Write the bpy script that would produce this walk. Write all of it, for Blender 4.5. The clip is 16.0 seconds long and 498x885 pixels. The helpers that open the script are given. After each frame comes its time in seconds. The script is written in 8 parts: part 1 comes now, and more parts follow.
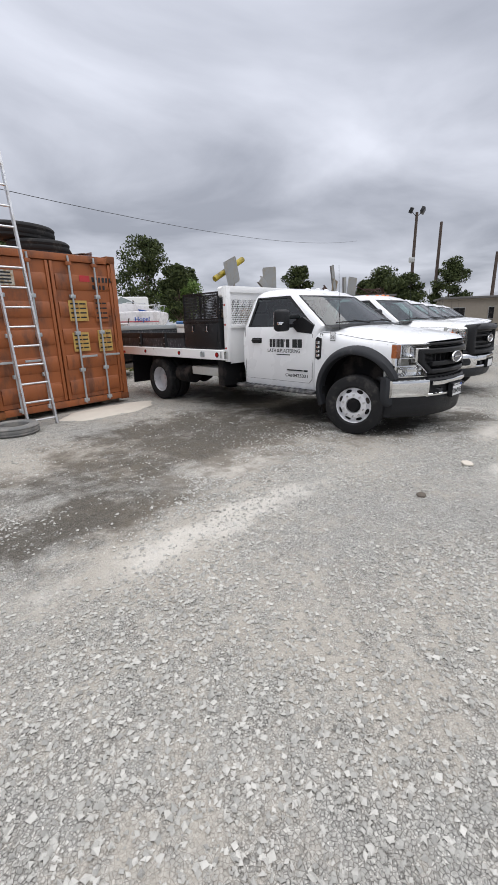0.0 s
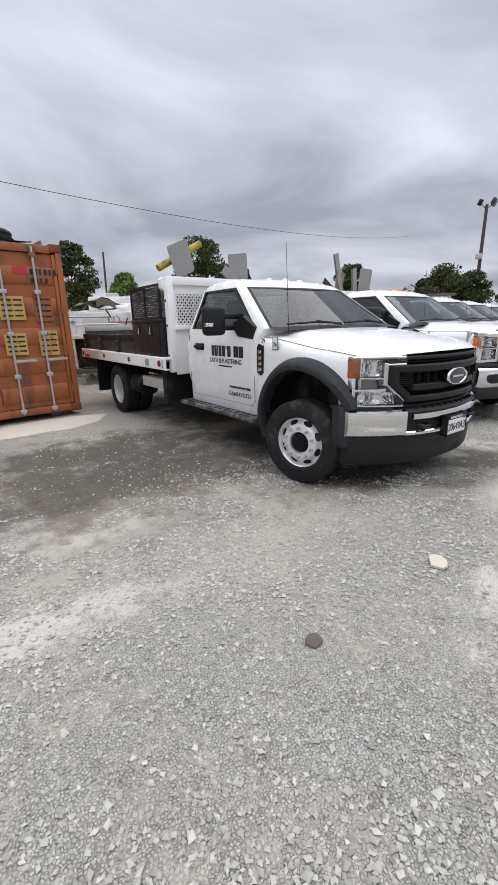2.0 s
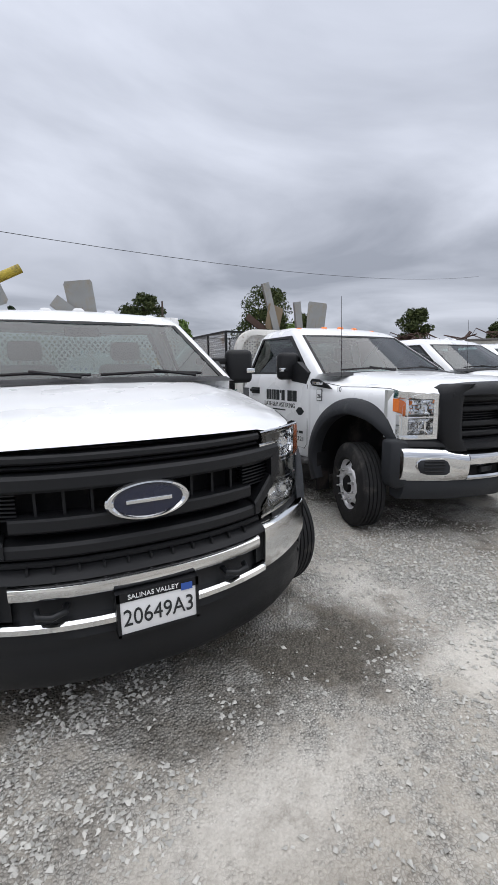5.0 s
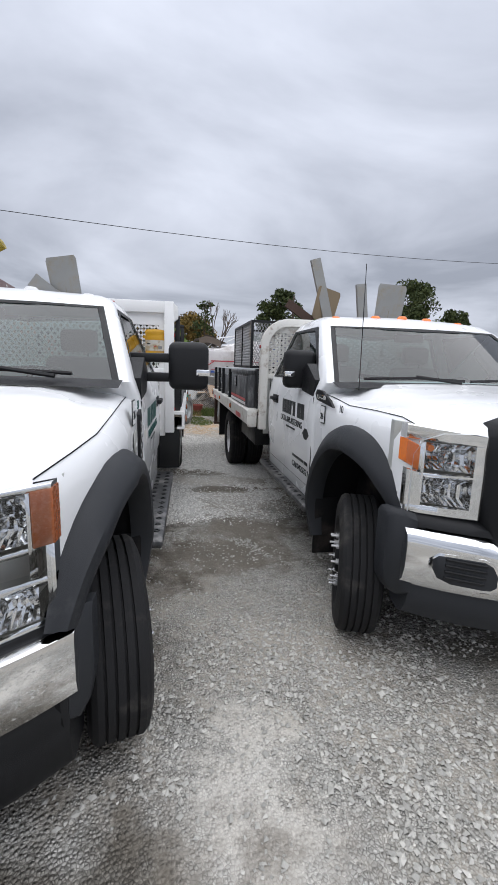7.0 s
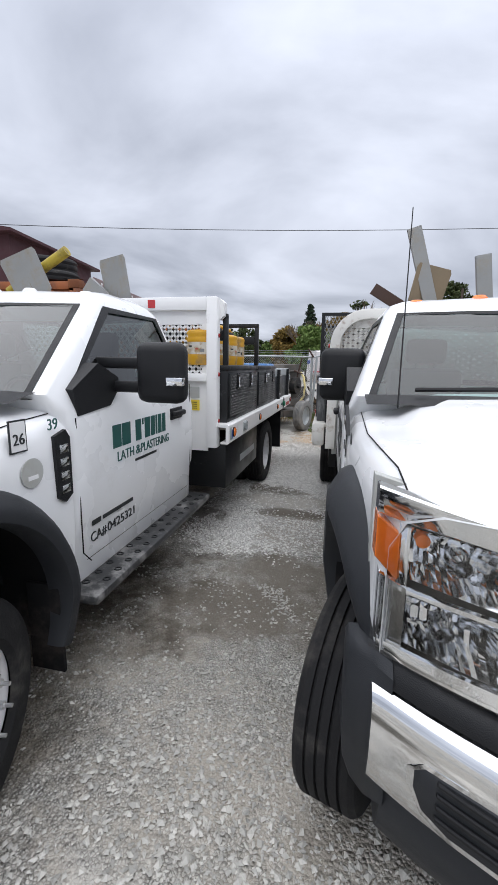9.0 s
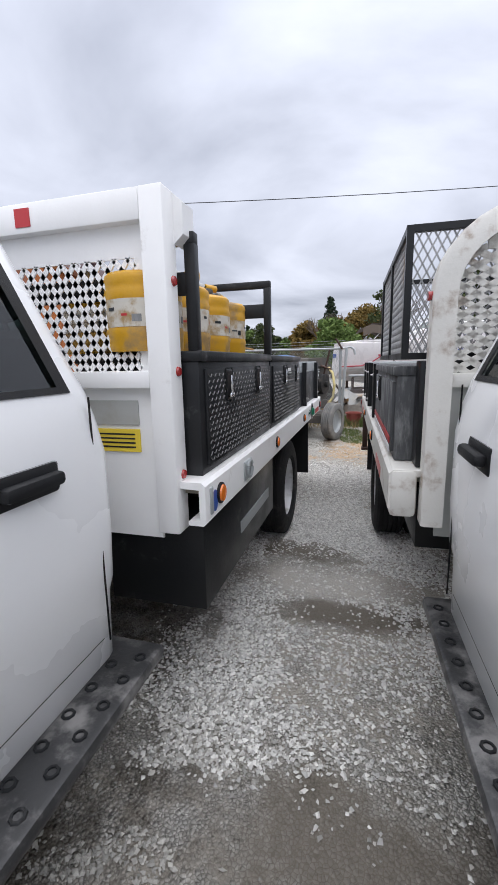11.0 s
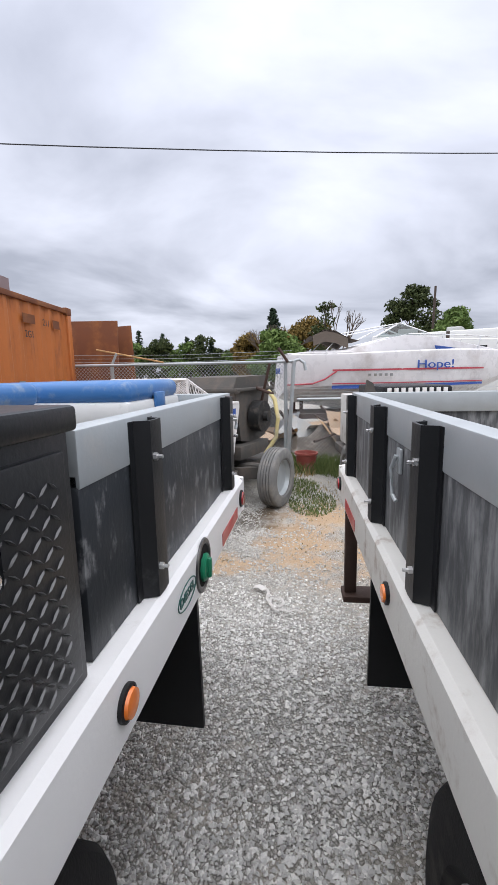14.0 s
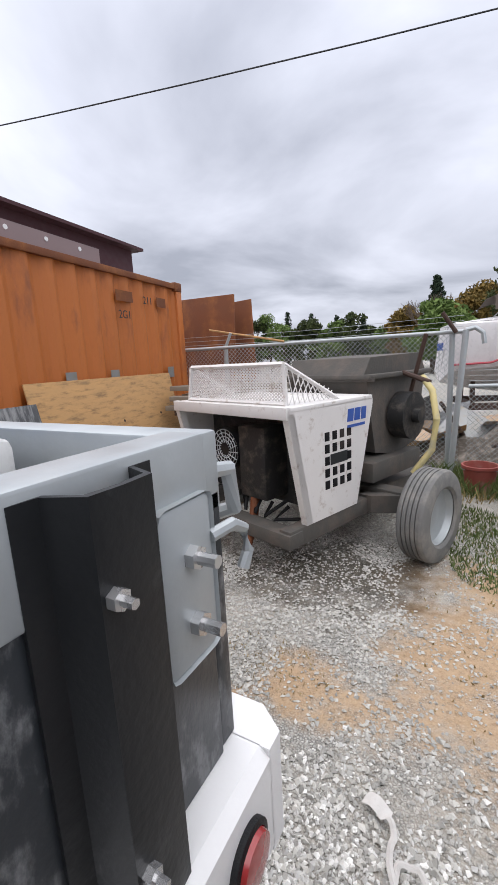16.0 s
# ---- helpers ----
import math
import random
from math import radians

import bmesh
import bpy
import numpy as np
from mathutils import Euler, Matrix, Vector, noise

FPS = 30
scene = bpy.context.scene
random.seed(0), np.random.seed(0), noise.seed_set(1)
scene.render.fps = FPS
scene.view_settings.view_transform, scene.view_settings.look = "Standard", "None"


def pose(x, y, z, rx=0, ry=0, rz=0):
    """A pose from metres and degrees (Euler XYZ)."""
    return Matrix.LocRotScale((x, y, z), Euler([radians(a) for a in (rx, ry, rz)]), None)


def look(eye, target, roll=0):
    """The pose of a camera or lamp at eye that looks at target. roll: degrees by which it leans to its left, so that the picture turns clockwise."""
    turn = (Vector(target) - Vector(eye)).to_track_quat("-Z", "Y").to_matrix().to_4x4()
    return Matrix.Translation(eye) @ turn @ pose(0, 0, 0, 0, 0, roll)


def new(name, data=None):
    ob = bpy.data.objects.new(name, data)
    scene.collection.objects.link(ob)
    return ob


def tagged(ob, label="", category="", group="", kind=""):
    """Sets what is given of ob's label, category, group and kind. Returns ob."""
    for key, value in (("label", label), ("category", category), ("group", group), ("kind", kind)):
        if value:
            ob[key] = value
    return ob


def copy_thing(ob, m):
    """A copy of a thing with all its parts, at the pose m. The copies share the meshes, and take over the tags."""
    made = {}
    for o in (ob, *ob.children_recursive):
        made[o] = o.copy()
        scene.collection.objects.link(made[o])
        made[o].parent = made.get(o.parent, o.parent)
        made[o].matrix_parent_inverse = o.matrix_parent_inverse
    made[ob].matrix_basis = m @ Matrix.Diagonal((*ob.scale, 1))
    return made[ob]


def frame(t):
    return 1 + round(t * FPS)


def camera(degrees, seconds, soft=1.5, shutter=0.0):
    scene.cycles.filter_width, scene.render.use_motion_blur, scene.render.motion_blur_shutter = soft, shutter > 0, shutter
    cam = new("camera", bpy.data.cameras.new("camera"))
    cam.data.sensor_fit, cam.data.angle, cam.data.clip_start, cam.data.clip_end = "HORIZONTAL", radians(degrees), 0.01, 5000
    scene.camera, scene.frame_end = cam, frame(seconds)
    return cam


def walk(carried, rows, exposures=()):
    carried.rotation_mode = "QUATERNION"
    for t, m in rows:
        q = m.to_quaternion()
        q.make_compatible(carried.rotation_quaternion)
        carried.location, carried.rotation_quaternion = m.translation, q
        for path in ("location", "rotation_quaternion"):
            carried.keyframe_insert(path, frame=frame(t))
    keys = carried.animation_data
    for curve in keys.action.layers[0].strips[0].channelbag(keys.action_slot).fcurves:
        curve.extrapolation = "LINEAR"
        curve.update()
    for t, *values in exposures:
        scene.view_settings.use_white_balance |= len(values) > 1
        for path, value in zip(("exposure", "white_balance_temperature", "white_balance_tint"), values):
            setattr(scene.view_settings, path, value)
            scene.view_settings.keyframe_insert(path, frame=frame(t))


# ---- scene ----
cam = camera(61.8, 16.0, soft=1.1)
PATH = [
    (0, (-5.633, -1.835, 1.461), (-4.311, -0.442, 0.902), -1.7),
    (0.5, (-5.068, -1.737, 1.404), (-3.813, -0.283, 0.847), -1.8),
    (1, (-4.595, -1.704, 1.393), (-3.389, -0.212, 0.831), -1.9),
    (1.5, (-4.025, -1.631, 1.401), (-2.861, -0.104, 0.841), -1.6),
    (2, (-3.504, -1.602, 1.425), (-2.376, -0.045, 0.875), -1.3),
    (2.5, (-2.961, -1.611, 1.446), (-1.879, -0.016, 0.913), -0.8),
    (3, (-2.418, -1.582, 1.427), (-1.37, 0.045, 0.922), -0.4),
    (3.5, (-1.858, -1.6, 1.431), (-0.846, 0.064, 0.976), -0.8),
    (4, (-1.311, -1.513, 1.442), (-0.333, 0.184, 1.037), -1.1),
    (4.5, (-0.779, -1.458, 1.432), (0.138, 0.282, 1.07), -1.6),
    (5, (-0.319, -1.281, 1.43), (0.55, 0.487, 1.084), -0.9),
    (5.2, (-0.135, -1.189, 1.406), (0.694, 0.599, 1.065), -0.9),
    (7.3, (1.45, -0.431, 1.479), (1.549, 1.532, 1.109), 2.0),
    (7.5, (1.58, -0.363, 1.472), (1.583, 1.603, 1.101), 2.0),
    (8, (1.838, -0.194, 1.472), (1.847, 1.772, 1.103), 2.2),
    (8.5, (2.099, -0.04, 1.496), (1.915, 1.918, 1.13), 2.4),
    (8.7, (2.117, 0.046, 1.508), (1.764, 1.98, 1.141), 2.4),
    (10.8, (1.741, 1.848, 1.467), (1.153, 3.721, 1.088), -1.4),
    (11, (1.744, 2.058, 1.445), (1.204, 3.946, 1.069), -1.2),
    (11.5, (1.725, 2.585, 1.45), (1.271, 4.502, 1.109), -0.5),
    (12, (1.618, 3.08, 1.462), (1.212, 5.01, 1.13), 0.5),
    (12.5, (1.569, 3.616, 1.5), (1.202, 5.543, 1.113), 0.4),
    (13, (1.52, 4.097, 1.479), (1.175, 6.032, 1.111), -0.6),
    (13.5, (1.502, 4.632, 1.509), (1.196, 6.576, 1.155), -1.3),
    (14, (1.529, 5.154, 1.528), (1.236, 7.106, 1.206), -1.1),
    (14.5, (1.475, 5.584, 1.505), (1.163, 7.536, 1.2), -1.0),
    (15, (1.468, 5.964, 1.512), (1.038, 7.891, 1.191), -1.6),
    (15.5, (1.508, 6.364, 1.525), (0.871, 8.228, 1.179), -3.1),
    (16, (1.414, 6.715, 1.518), (0.455, 8.428, 1.135), -3.0),
]
walk(cam, [(t, look(e, g, r)) for t, e, g, r in PATH], [(0, 0.34, 6500, 11.5), (2.5, 0.32, 6480, 11.5), (5.2, 0.26, 6380, 11), (8.7, 0.48, 6350, 11), (11, 0.60, 6350, 12.5), (12.5, 0.68, 6380, 13), (14.5, 0.66, 6380, 13), (16, 0.56, 6450, 13)])

# ---- world and light ----
world = bpy.data.worlds.new("overcast")
scene.world = world
world.use_nodes = True
wn, wl = world.node_tree.nodes, world.node_tree.links
sky = wn.new("ShaderNodeTexSky")
sky.sky_type, sky.sun_disc = "NISHITA", False
sky.sun_elevation, sky.sun_rotation = radians(80), radians(170)
tc = wn.new("ShaderNodeTexCoord")
sep = wn.new("ShaderNodeSeparateXYZ")
wl.new(tc.outputs["Generated"], sep.inputs[0])
up = wn.new("ShaderNodeMath"); up.operation = "MAXIMUM"; up.inputs[1].default_value = 0.0
wl.new(sep.outputs["Z"], up.inputs[0])
den = wn.new("ShaderNodeMath"); den.operation = "ADD"; den.inputs[1].default_value = 0.12
wl.new(up.outputs[0], den.inputs[0])
flat = []
for k in ("X", "Y"):
    d = wn.new("ShaderNodeMath"); d.operation = "DIVIDE"
    wl.new(sep.outputs[k], d.inputs[0]); wl.new(den.outputs[0], d.inputs[1])
    flat.append(d)
comb = wn.new("ShaderNodeCombineXYZ")
wl.new(flat[0].outputs[0], comb.inputs[0]); wl.new(flat[1].outputs[0], comb.inputs[1])
cl = wn.new("ShaderNodeTexNoise"); cl.inputs["Scale"].default_value = 0.62; cl.inputs["Detail"].default_value = 7; cl.inputs["Roughness"].default_value = 0.5
cl.inputs["Distortion"].default_value = 0.5
wl.new(comb.outputs[0], cl.inputs["Vector"])
ramp = wn.new("ShaderNodeValToRGB")
ramp.color_ramp.elements[0].position, ramp.color_ramp.elements[0].color = 0.36, (0.36, 0.385, 0.445, 1)
ramp.color_ramp.elements[1].position, ramp.color_ramp.elements[1].color = 0.63, (0.74, 0.775, 0.86, 1)
wl.new(cl.outputs["Fac"], ramp.inputs["Fac"])
hz = wn.new("ShaderNodeMapRange"); hz.inputs["From Min"].default_value = 0.0; hz.inputs["From Max"].default_value = 0.62
hz.inputs["To Min"].default_value = 0.62; hz.inputs["To Max"].default_value = 1.0
wl.new(up.outputs[0], hz.inputs["Value"])
cm = wn.new("ShaderNodeMix"); cm.data_type = "RGBA"; cm.blend_type = "MULTIPLY"; cm.inputs["Factor"].default_value = 1.0
wl.new(ramp.outputs["Color"], cm.inputs["A"]); wl.new(hz.outputs[0], cm.inputs["B"])
sk = wn.new("ShaderNodeMix"); sk.data_type = "RGBA"; sk.inputs["Factor"].default_value = 0.004
wl.new(cm.outputs["Result"], sk.inputs["A"]); wl.new(sky.outputs["Color"], sk.inputs["B"])
wl.new(sk.outputs["Result"], wn["Background"].inputs["Color"])
wn["Background"].inputs["Strength"].default_value = 1.05
sun = new("sun", bpy.data.lights.new("sun", "SUN"))
sun.data.energy, sun.data.angle, sun.data.color = 1.95, radians(105), (1.0, 0.98, 0.95)
sun.matrix_world = look((0.5, -1.0, 14), (0, 0, 0))


# ---- materials ----
def _n(nt, kind, **vals):
    n = nt.nodes.new(kind)
    for k, v in vals.items():
        n.inputs[k.replace("_", " ")].default_value = v
    return n


def mixc(nt, fac, a, b, mode="MIX"):
    m = nt.nodes.new("ShaderNodeMix")
    m.data_type, m.blend_type = "RGBA", mode
    for sock, v in (("Factor", fac), ("A", a), ("B", b)):
        if isinstance(v, (int, float)):
            m.inputs[sock].default_value = v
        elif isinstance(v, tuple):
            m.inputs[sock].default_value = (*v[:3], 1)
        else:
            nt.links.new(v, m.inputs[sock])
    return m.outputs["Result"]


def mathn(nt, op, a, b=None):
    m = nt.nodes.new("ShaderNodeMath")
    m.operation = op
    for i, v in enumerate((a, b)):
        if v is None:
            continue
        if isinstance(v, (int, float)):
            m.inputs[i].default_value = v
        else:
            nt.links.new(v, m.inputs[i])
    return m.outputs[0]


def span(nt, v, lo, hi, a=0.0, b=1.0):
    m = nt.nodes.new("ShaderNodeMapRange")
    m.interpolation_type = "SMOOTHSTEP"
    for k, x in (("From Min", lo), ("From Max", hi), ("To Min", a), ("To Max", b)):
        m.inputs[k].default_value = x
    nt.links.new(v, m.inputs["Value"])
    return m.outputs["Result"]


def noise_of(nt, vec, scale, detail=4, rough=0.55):
    n = _n(nt, "ShaderNodeTexNoise", Scale=scale, Detail=detail, Roughness=rough)
    nt.links.new(vec, n.inputs["Vector"])
    return n.outputs["Fac"]


def mat(name, c, rough=0.5, metal=0.0, var=0.12, scale=5.0, bump=0.0, bscale=90.0, dirt=None, dirt_amt=0.5, dirt_scale=3.0, coat=0.0, stretch=None, spec=0.5, rand=0.0):
    """Paint, rubber, metal and the like: base colour with broad and fine variation, patches of dirt or wear, fine relief."""
    m = bpy.data.materials.new(name)
    m.use_nodes = True
    nt = m.node_tree
    bs = nt.nodes["Principled BSDF"]
    pos = nt.nodes.new("ShaderNodeTexCoord").outputs["Object"]
    if stretch:
        mp = nt.nodes.new("ShaderNodeMapping")
        mp.inputs["Scale"].default_value = stretch
        nt.links.new(pos, mp.inputs["Vector"])
        pos = mp.outputs[0]
    big = noise_of(nt, pos, scale)
    col = mixc(nt, big, tuple(x * (1 - var) for x in c), tuple(min(1, x * (1 + var)) for x in c))
    fine = noise_of(nt, pos, bscale, 3)
    col = mixc(nt, 0.25 * min(1, var * 3), col, mixc(nt, fine, tuple(x * 0.7 for x in c), tuple(min(1, x * 1.25) for x in c)))
    if rand:
        r = nt.nodes.new("ShaderNodeObjectInfo").outputs["Random"]
        col = mixc(nt, 1.0, col, mixc(nt, r, (1 - rand,) * 3, (1, 1, 1)), "MULTIPLY")
    rg = span(nt, big, 0.3, 0.7, max(0, rough - 0.07), min(1, rough + 0.07))
    if dirt:
        dm = span(nt, noise_of(nt, pos, dirt_scale, 8, 0.65), 1 - dirt_amt - 0.12, 1 - dirt_amt + 0.12)
        col = mixc(nt, dm, col, dirt)
        rg = mathn(nt, "MAXIMUM", rg, mathn(nt, "MULTIPLY", dm, 0.75))
    nt.links.new(col, bs.inputs["Base Color"])
    nt.links.new(rg, bs.inputs["Roughness"])
    bs.inputs["Metallic"].default_value = metal
    bs.inputs["Specular IOR Level"].default_value = spec
    bs.inputs["Coat Weight"].default_value = coat
    bs.inputs["Coat Roughness"].default_value = 0.05
    if bump:
        b = _n(nt, "ShaderNodeBump", Strength=bump, Distance=0.004)
        nt.links.new(fine, b.inputs["Height"])
        nt.links.new(b.outputs[0], bs.inputs["Normal"])
    return m


def glass(name, tint, rough=0.02, base=0.03):
    m = bpy.data.materials.new(name)
    m.use_nodes = True
    nt = m.node_tree
    nt.nodes.remove(nt.nodes["Principled BSDF"])
    tr = nt.nodes.new("ShaderNodeBsdfTransparent"); tr.inputs[0].default_value = (*tint, 1)
    gl = nt.nodes.new("ShaderNodeBsdfGlossy"); gl.inputs["Roughness"].default_value = rough
    fr = nt.nodes.new("ShaderNodeFresnel"); fr.inputs[0].default_value = 1.52
    fac = mathn(nt, "ADD", mathn(nt, "MULTIPLY", fr.outputs[0], 1.1), base)
    mx = nt.nodes.new("ShaderNodeMixShader")
    nt.links.new(fac, mx.inputs[0]); nt.links.new(tr.outputs[0], mx.inputs[1]); nt.links.new(gl.outputs[0], mx.inputs[2])
    nt.links.new(mx.outputs[0], nt.nodes["Material Output"].inputs[0])
    return m


WHITE = mat("white_truck_paint", (0.83, 0.84, 0.85), 0.28, var=0.03, scale=2, coat=0.5, dirt=(0.52, 0.50, 0.46), dirt_amt=0.30, dirt_scale=1.6)
BEDWHITE = mat("white_bed_paint", (0.87, 0.87, 0.865), 0.42, var=0.05, bump=0.1, dirt=(0.42, 0.39, 0.35), dirt_amt=0.26, dirt_scale=7)
OLDWHITE = mat("chalky_white_paint", (0.68, 0.67, 0.63), 0.5, var=0.07, bump=0.2, dirt=(0.30, 0.22, 0.16), dirt_amt=0.36, dirt_scale=9)
GREYPANEL = mat("dull_galvanised_panel", (0.50, 0.51, 0.49), 0.45, 0.3, var=0.1, dirt=(0.4, 0.38, 0.33), dirt_amt=0.4, dirt_scale=3)
PLASTIC = mat("grey_black_plastic", (0.010, 0.0105, 0.012), 0.5, spec=0.3, var=0.12, bump=0.3, bscale=400)
FLARE = mat("faded_fender_flare", (0.022, 0.024, 0.028), 0.55, spec=0.35, var=0.1, bump=0.3, bscale=400, dirt=(0.10, 0.10, 0.10), dirt_amt=0.3, dirt_scale=4)
DARK = mat("under_body_black", (0.010, 0.010, 0.011), 0.8, var=0.3, spec=0.15, dirt=(0.06, 0.05, 0.045), dirt_amt=0.4)
CHROME = mat("chrome", (0.80, 0.81, 0.82), 0.09, 1.0, var=0.03, scale=3, dirt=(0.5, 0.5, 0.48), dirt_amt=0.06, dirt_scale=5)
REFLECT = mat("lamp_reflector", (0.94, 0.945, 0.95), 0.07, 1.0, var=0.03, scale=30)
LENS = glass("lamp_lens", (0.93, 0.94, 0.95))
GLASS = glass("window_glass", (0.52, 0.78, 0.76), base=0.05)
SIDEGLASS = glass("side_window_glass", (0.30, 0.36, 0.35), base=0.03)
DARKAMBER = mat("dark_amber_reflector", (0.34, 0.085, 0.015), 0.25, var=0.2, scale=60, coat=0.5)
AMBER = mat("amber_lens", (0.85, 0.20, 0.02), 0.2, var=0.15, scale=60, coat=0.6)
RED = mat("red_lens", (0.35, 0.02, 0.02), 0.2, var=0.15, scale=60, coat=0.6)
REDTAPE = mat("red_reflective_tape", (0.48, 0.035, 0.04), 0.35, var=0.1)
RUBBER = mat("tyre_rubber", (0.015, 0.015, 0.016), 0.8, var=0.2, spec=0.25, bump=0.4, bscale=150, dirt=(0.07, 0.066, 0.06), dirt_amt=0.36, dirt_scale=5)
GREYRUBBER = mat("dusty_tyre_rubber", (0.16, 0.16, 0.155), 0.9, var=0.15, bump=0.4, bscale=150, dirt=(0.24, 0.23, 0.21), dirt_amt=0.45, dirt_scale=6)
FRONTRIM = mat("bright_silver_rim", (0.74, 0.74, 0.76), 0.35, 0.35, var=0.05, dirt=(0.4, 0.39, 0.37), dirt_amt=0.25, dirt_scale=7)
RIM = mat("grey_steel_rim", (0.55, 0.55, 0.57), 0.4, 0.25, var=0.08, dirt=(0.25, 0.23, 0.2), dirt_amt=0.38, dirt_scale=8)
BLUEINK = mat("dark_blue_enamel", (0.007, 0.011, 0.035), 0.25, var=0.05, coat=0.6)
INK = mat("black_vinyl_lettering", (0.015, 0.018, 0.02), 0.45, var=0.05)
GREENINK = mat("dark_green_lettering", (0.012, 0.085, 0.075), 0.45, var=0.05)
STICKER = mat("white_sticker", (0.78, 0.78, 0.78), 0.5, var=0.04)
YSTICKER = mat("yellow_warning_sticker", (0.80, 0.60, 0.05), 0.5, var=0.05)
SEATCLOTH = mat("grey_seat_cloth", (0.10, 0.105, 0.11), 0.9, var=0.15, bump=0.4, bscale=300)
TREAD = mat("worn_tread_bars", (0.12, 0.12, 0.122), 0.34, 0.4, var=0.4, scale=9, dirt=(0.02, 0.02, 0.02), dirt_amt=0.42, dirt_scale=5)
BLACKSTEEL = mat("black_painted_steel", (0.013, 0.014, 0.0155), 0.38, 0.0, spec=0.35, var=0.2, bump=0.15, dirt=(0.11, 0.11, 0.11), dirt_amt=0.31, dirt_scale=8)
SCUFFED = mat("scuffed_black_board", (0.026, 0.030, 0.035), 0.45, 0.0, var=0.45, scale=5, bump=0.25, dirt=(0.26, 0.265, 0.27), dirt_amt=0.365, dirt_scale=24, stretch=(1, 1, 0.5))
WORN = mat("worn_grey_black_board", (0.065, 0.068, 0.072), 0.6, 0.0, var=0.5, scale=9, bump=0.4, dirt=(0.25, 0.255, 0.255), dirt_amt=0.45, dirt_scale=20, stretch=(1, 1, 0.22))
STEPMAT = mat("scuffed_dark_step", (0.05, 0.051, 0.053), 0.38, 0.3, var=0.35, bump=0.2, dirt=(0.26, 0.255, 0.25), dirt_amt=0.42, dirt_scale=9)
GALV = mat("galvanised_steel", (0.44, 0.47, 0.48), 0.45, 0.4, var=0.14, scale=14, bump=0.1, dirt=(0.5, 0.5, 0.48), dirt_amt=0.34, dirt_scale=6)
MESHGREY = mat("grey_expanded_metal", (0.34, 0.345, 0.35), 0.5, 0.3, var=0.15, dirt=(0.25, 0.2, 0.15), dirt_amt=0.35)
BOLT = mat("zinc_bolt", (0.6, 0.6, 0.6), 0.3, 0.8, var=0.1)
YELLOW = mat("yellow_drum_paint", (0.64, 0.34, 0.015), 0.42, var=0.2, scale=6, bump=0.1, dirt=(0.30, 0.20, 0.09), dirt_amt=0.45, dirt_scale=6)
LABELMAT = mat("dirty_white_label", (0.60, 0.57, 0.50), 0.6, var=0.2, dirt=(0.36, 0.24, 0.10), dirt_amt=0.46, dirt_scale=14)
ORANGE = mat("orange_container_paint", (0.48, 0.145, 0.03), 0.55, var=0.16, scale=1.6, bump=0.25, bscale=40, dirt=(0.20, 0.065, 0.03), dirt_amt=0.38, dirt_scale=3.2, stretch=(1, 1, 0.35))
DULLORANGE = mat("weathered_orange_door_paint", (0.33, 0.10, 0.03), 0.6, var=0.18, scale=2, bump=0.25, bscale=40, dirt=(0.14, 0.055, 0.03), dirt_amt=0.42, dirt_scale=3.5, stretch=(1, 1, 0.4))
RUSTBROWN = mat("rust_brown_steel", (0.17, 0.055, 0.02), 0.75, 0.1, var=0.35, scale=2.5, bump=0.5, bscale=60, dirt=(0.30, 0.11, 0.03), dirt_amt=0.45, dirt_scale=2)
DARKRUST = mat("dark_rusty_iron", (0.07, 0.04, 0.03), 0.8, 0.1, var=0.3, bump=0.5)
PURPLE = mat("maroon_siding", (0.055, 0.016, 0.022), 0.7, var=0.15, bump=0.2)
PINKTRIM = mat("dusty_mauve_channel", (0.26, 0.19, 0.19), 0.6, 0.1, var=0.12)
PLY = mat("weathered_plywood", (0.50, 0.29, 0.12), 0.8, var=0.25, scale=4, bump=0.4, bscale=30, dirt=(0.25, 0.15, 0.07), dirt_amt=0.42, dirt_scale=5, stretch=(1, 1, 4))
ALU = mat("aluminium", (0.66, 0.67, 0.68), 0.32, 0.8, var=0.1, dirt=(0.5, 0.49, 0.47), dirt_amt=0.4, dirt_scale=9)
SHEET = mat("dull_sheet_metal", (0.30, 0.305, 0.30), 0.45, 0.45, var=0.15, dirt=(0.30, 0.27, 0.22), dirt_amt=0.42, dirt_scale=6)
BLUECOOL = mat("blue_cooler_plastic", (0.045, 0.17, 0.42), 0.42, var=0.12, bump=0.1, dirt=(0.25, 0.33, 0.42), dirt_amt=0.38, dirt_scale=12)
CEMENT = mat("cement_caked_steel", (0.085, 0.08, 0.072), 0.85, 0.05, var=0.25, scale=4, bump=0.7, bscale=50, dirt=(0.12, 0.10, 0.085), dirt_amt=0.45, dirt_scale=5)
PUMPWHITE = mat("chipped_white_pump_paint", (0.70, 0.68, 0.66), 0.5, var=0.06, bump=0.2, dirt=(0.34, 0.26, 0.2), dirt_amt=0.34, dirt_scale=11)
ENGINE = mat("greasy_engine_black", (0.02, 0.02, 0.02), 0.6, 0.2, var=0.4, bump=0.5, dirt=(0.10, 0.085, 0.07), dirt_amt=0.42, dirt_scale=8)
HOSEMAT = mat("yellow_hose", (0.60, 0.50, 0.22), 0.6, var=0.15, dirt=(0.35, 0.32, 0.26), dirt_amt=0.4)
SAND = mat("pale_plaster_sand", (0.62, 0.57, 0.49), 0.95, var=0.08, scale=6, bump=0.6, bscale=120)
TAPE = mat("dirty_white_webbing", (0.62, 0.60, 0.57), 0.85, var=0.15, bump=0.4)
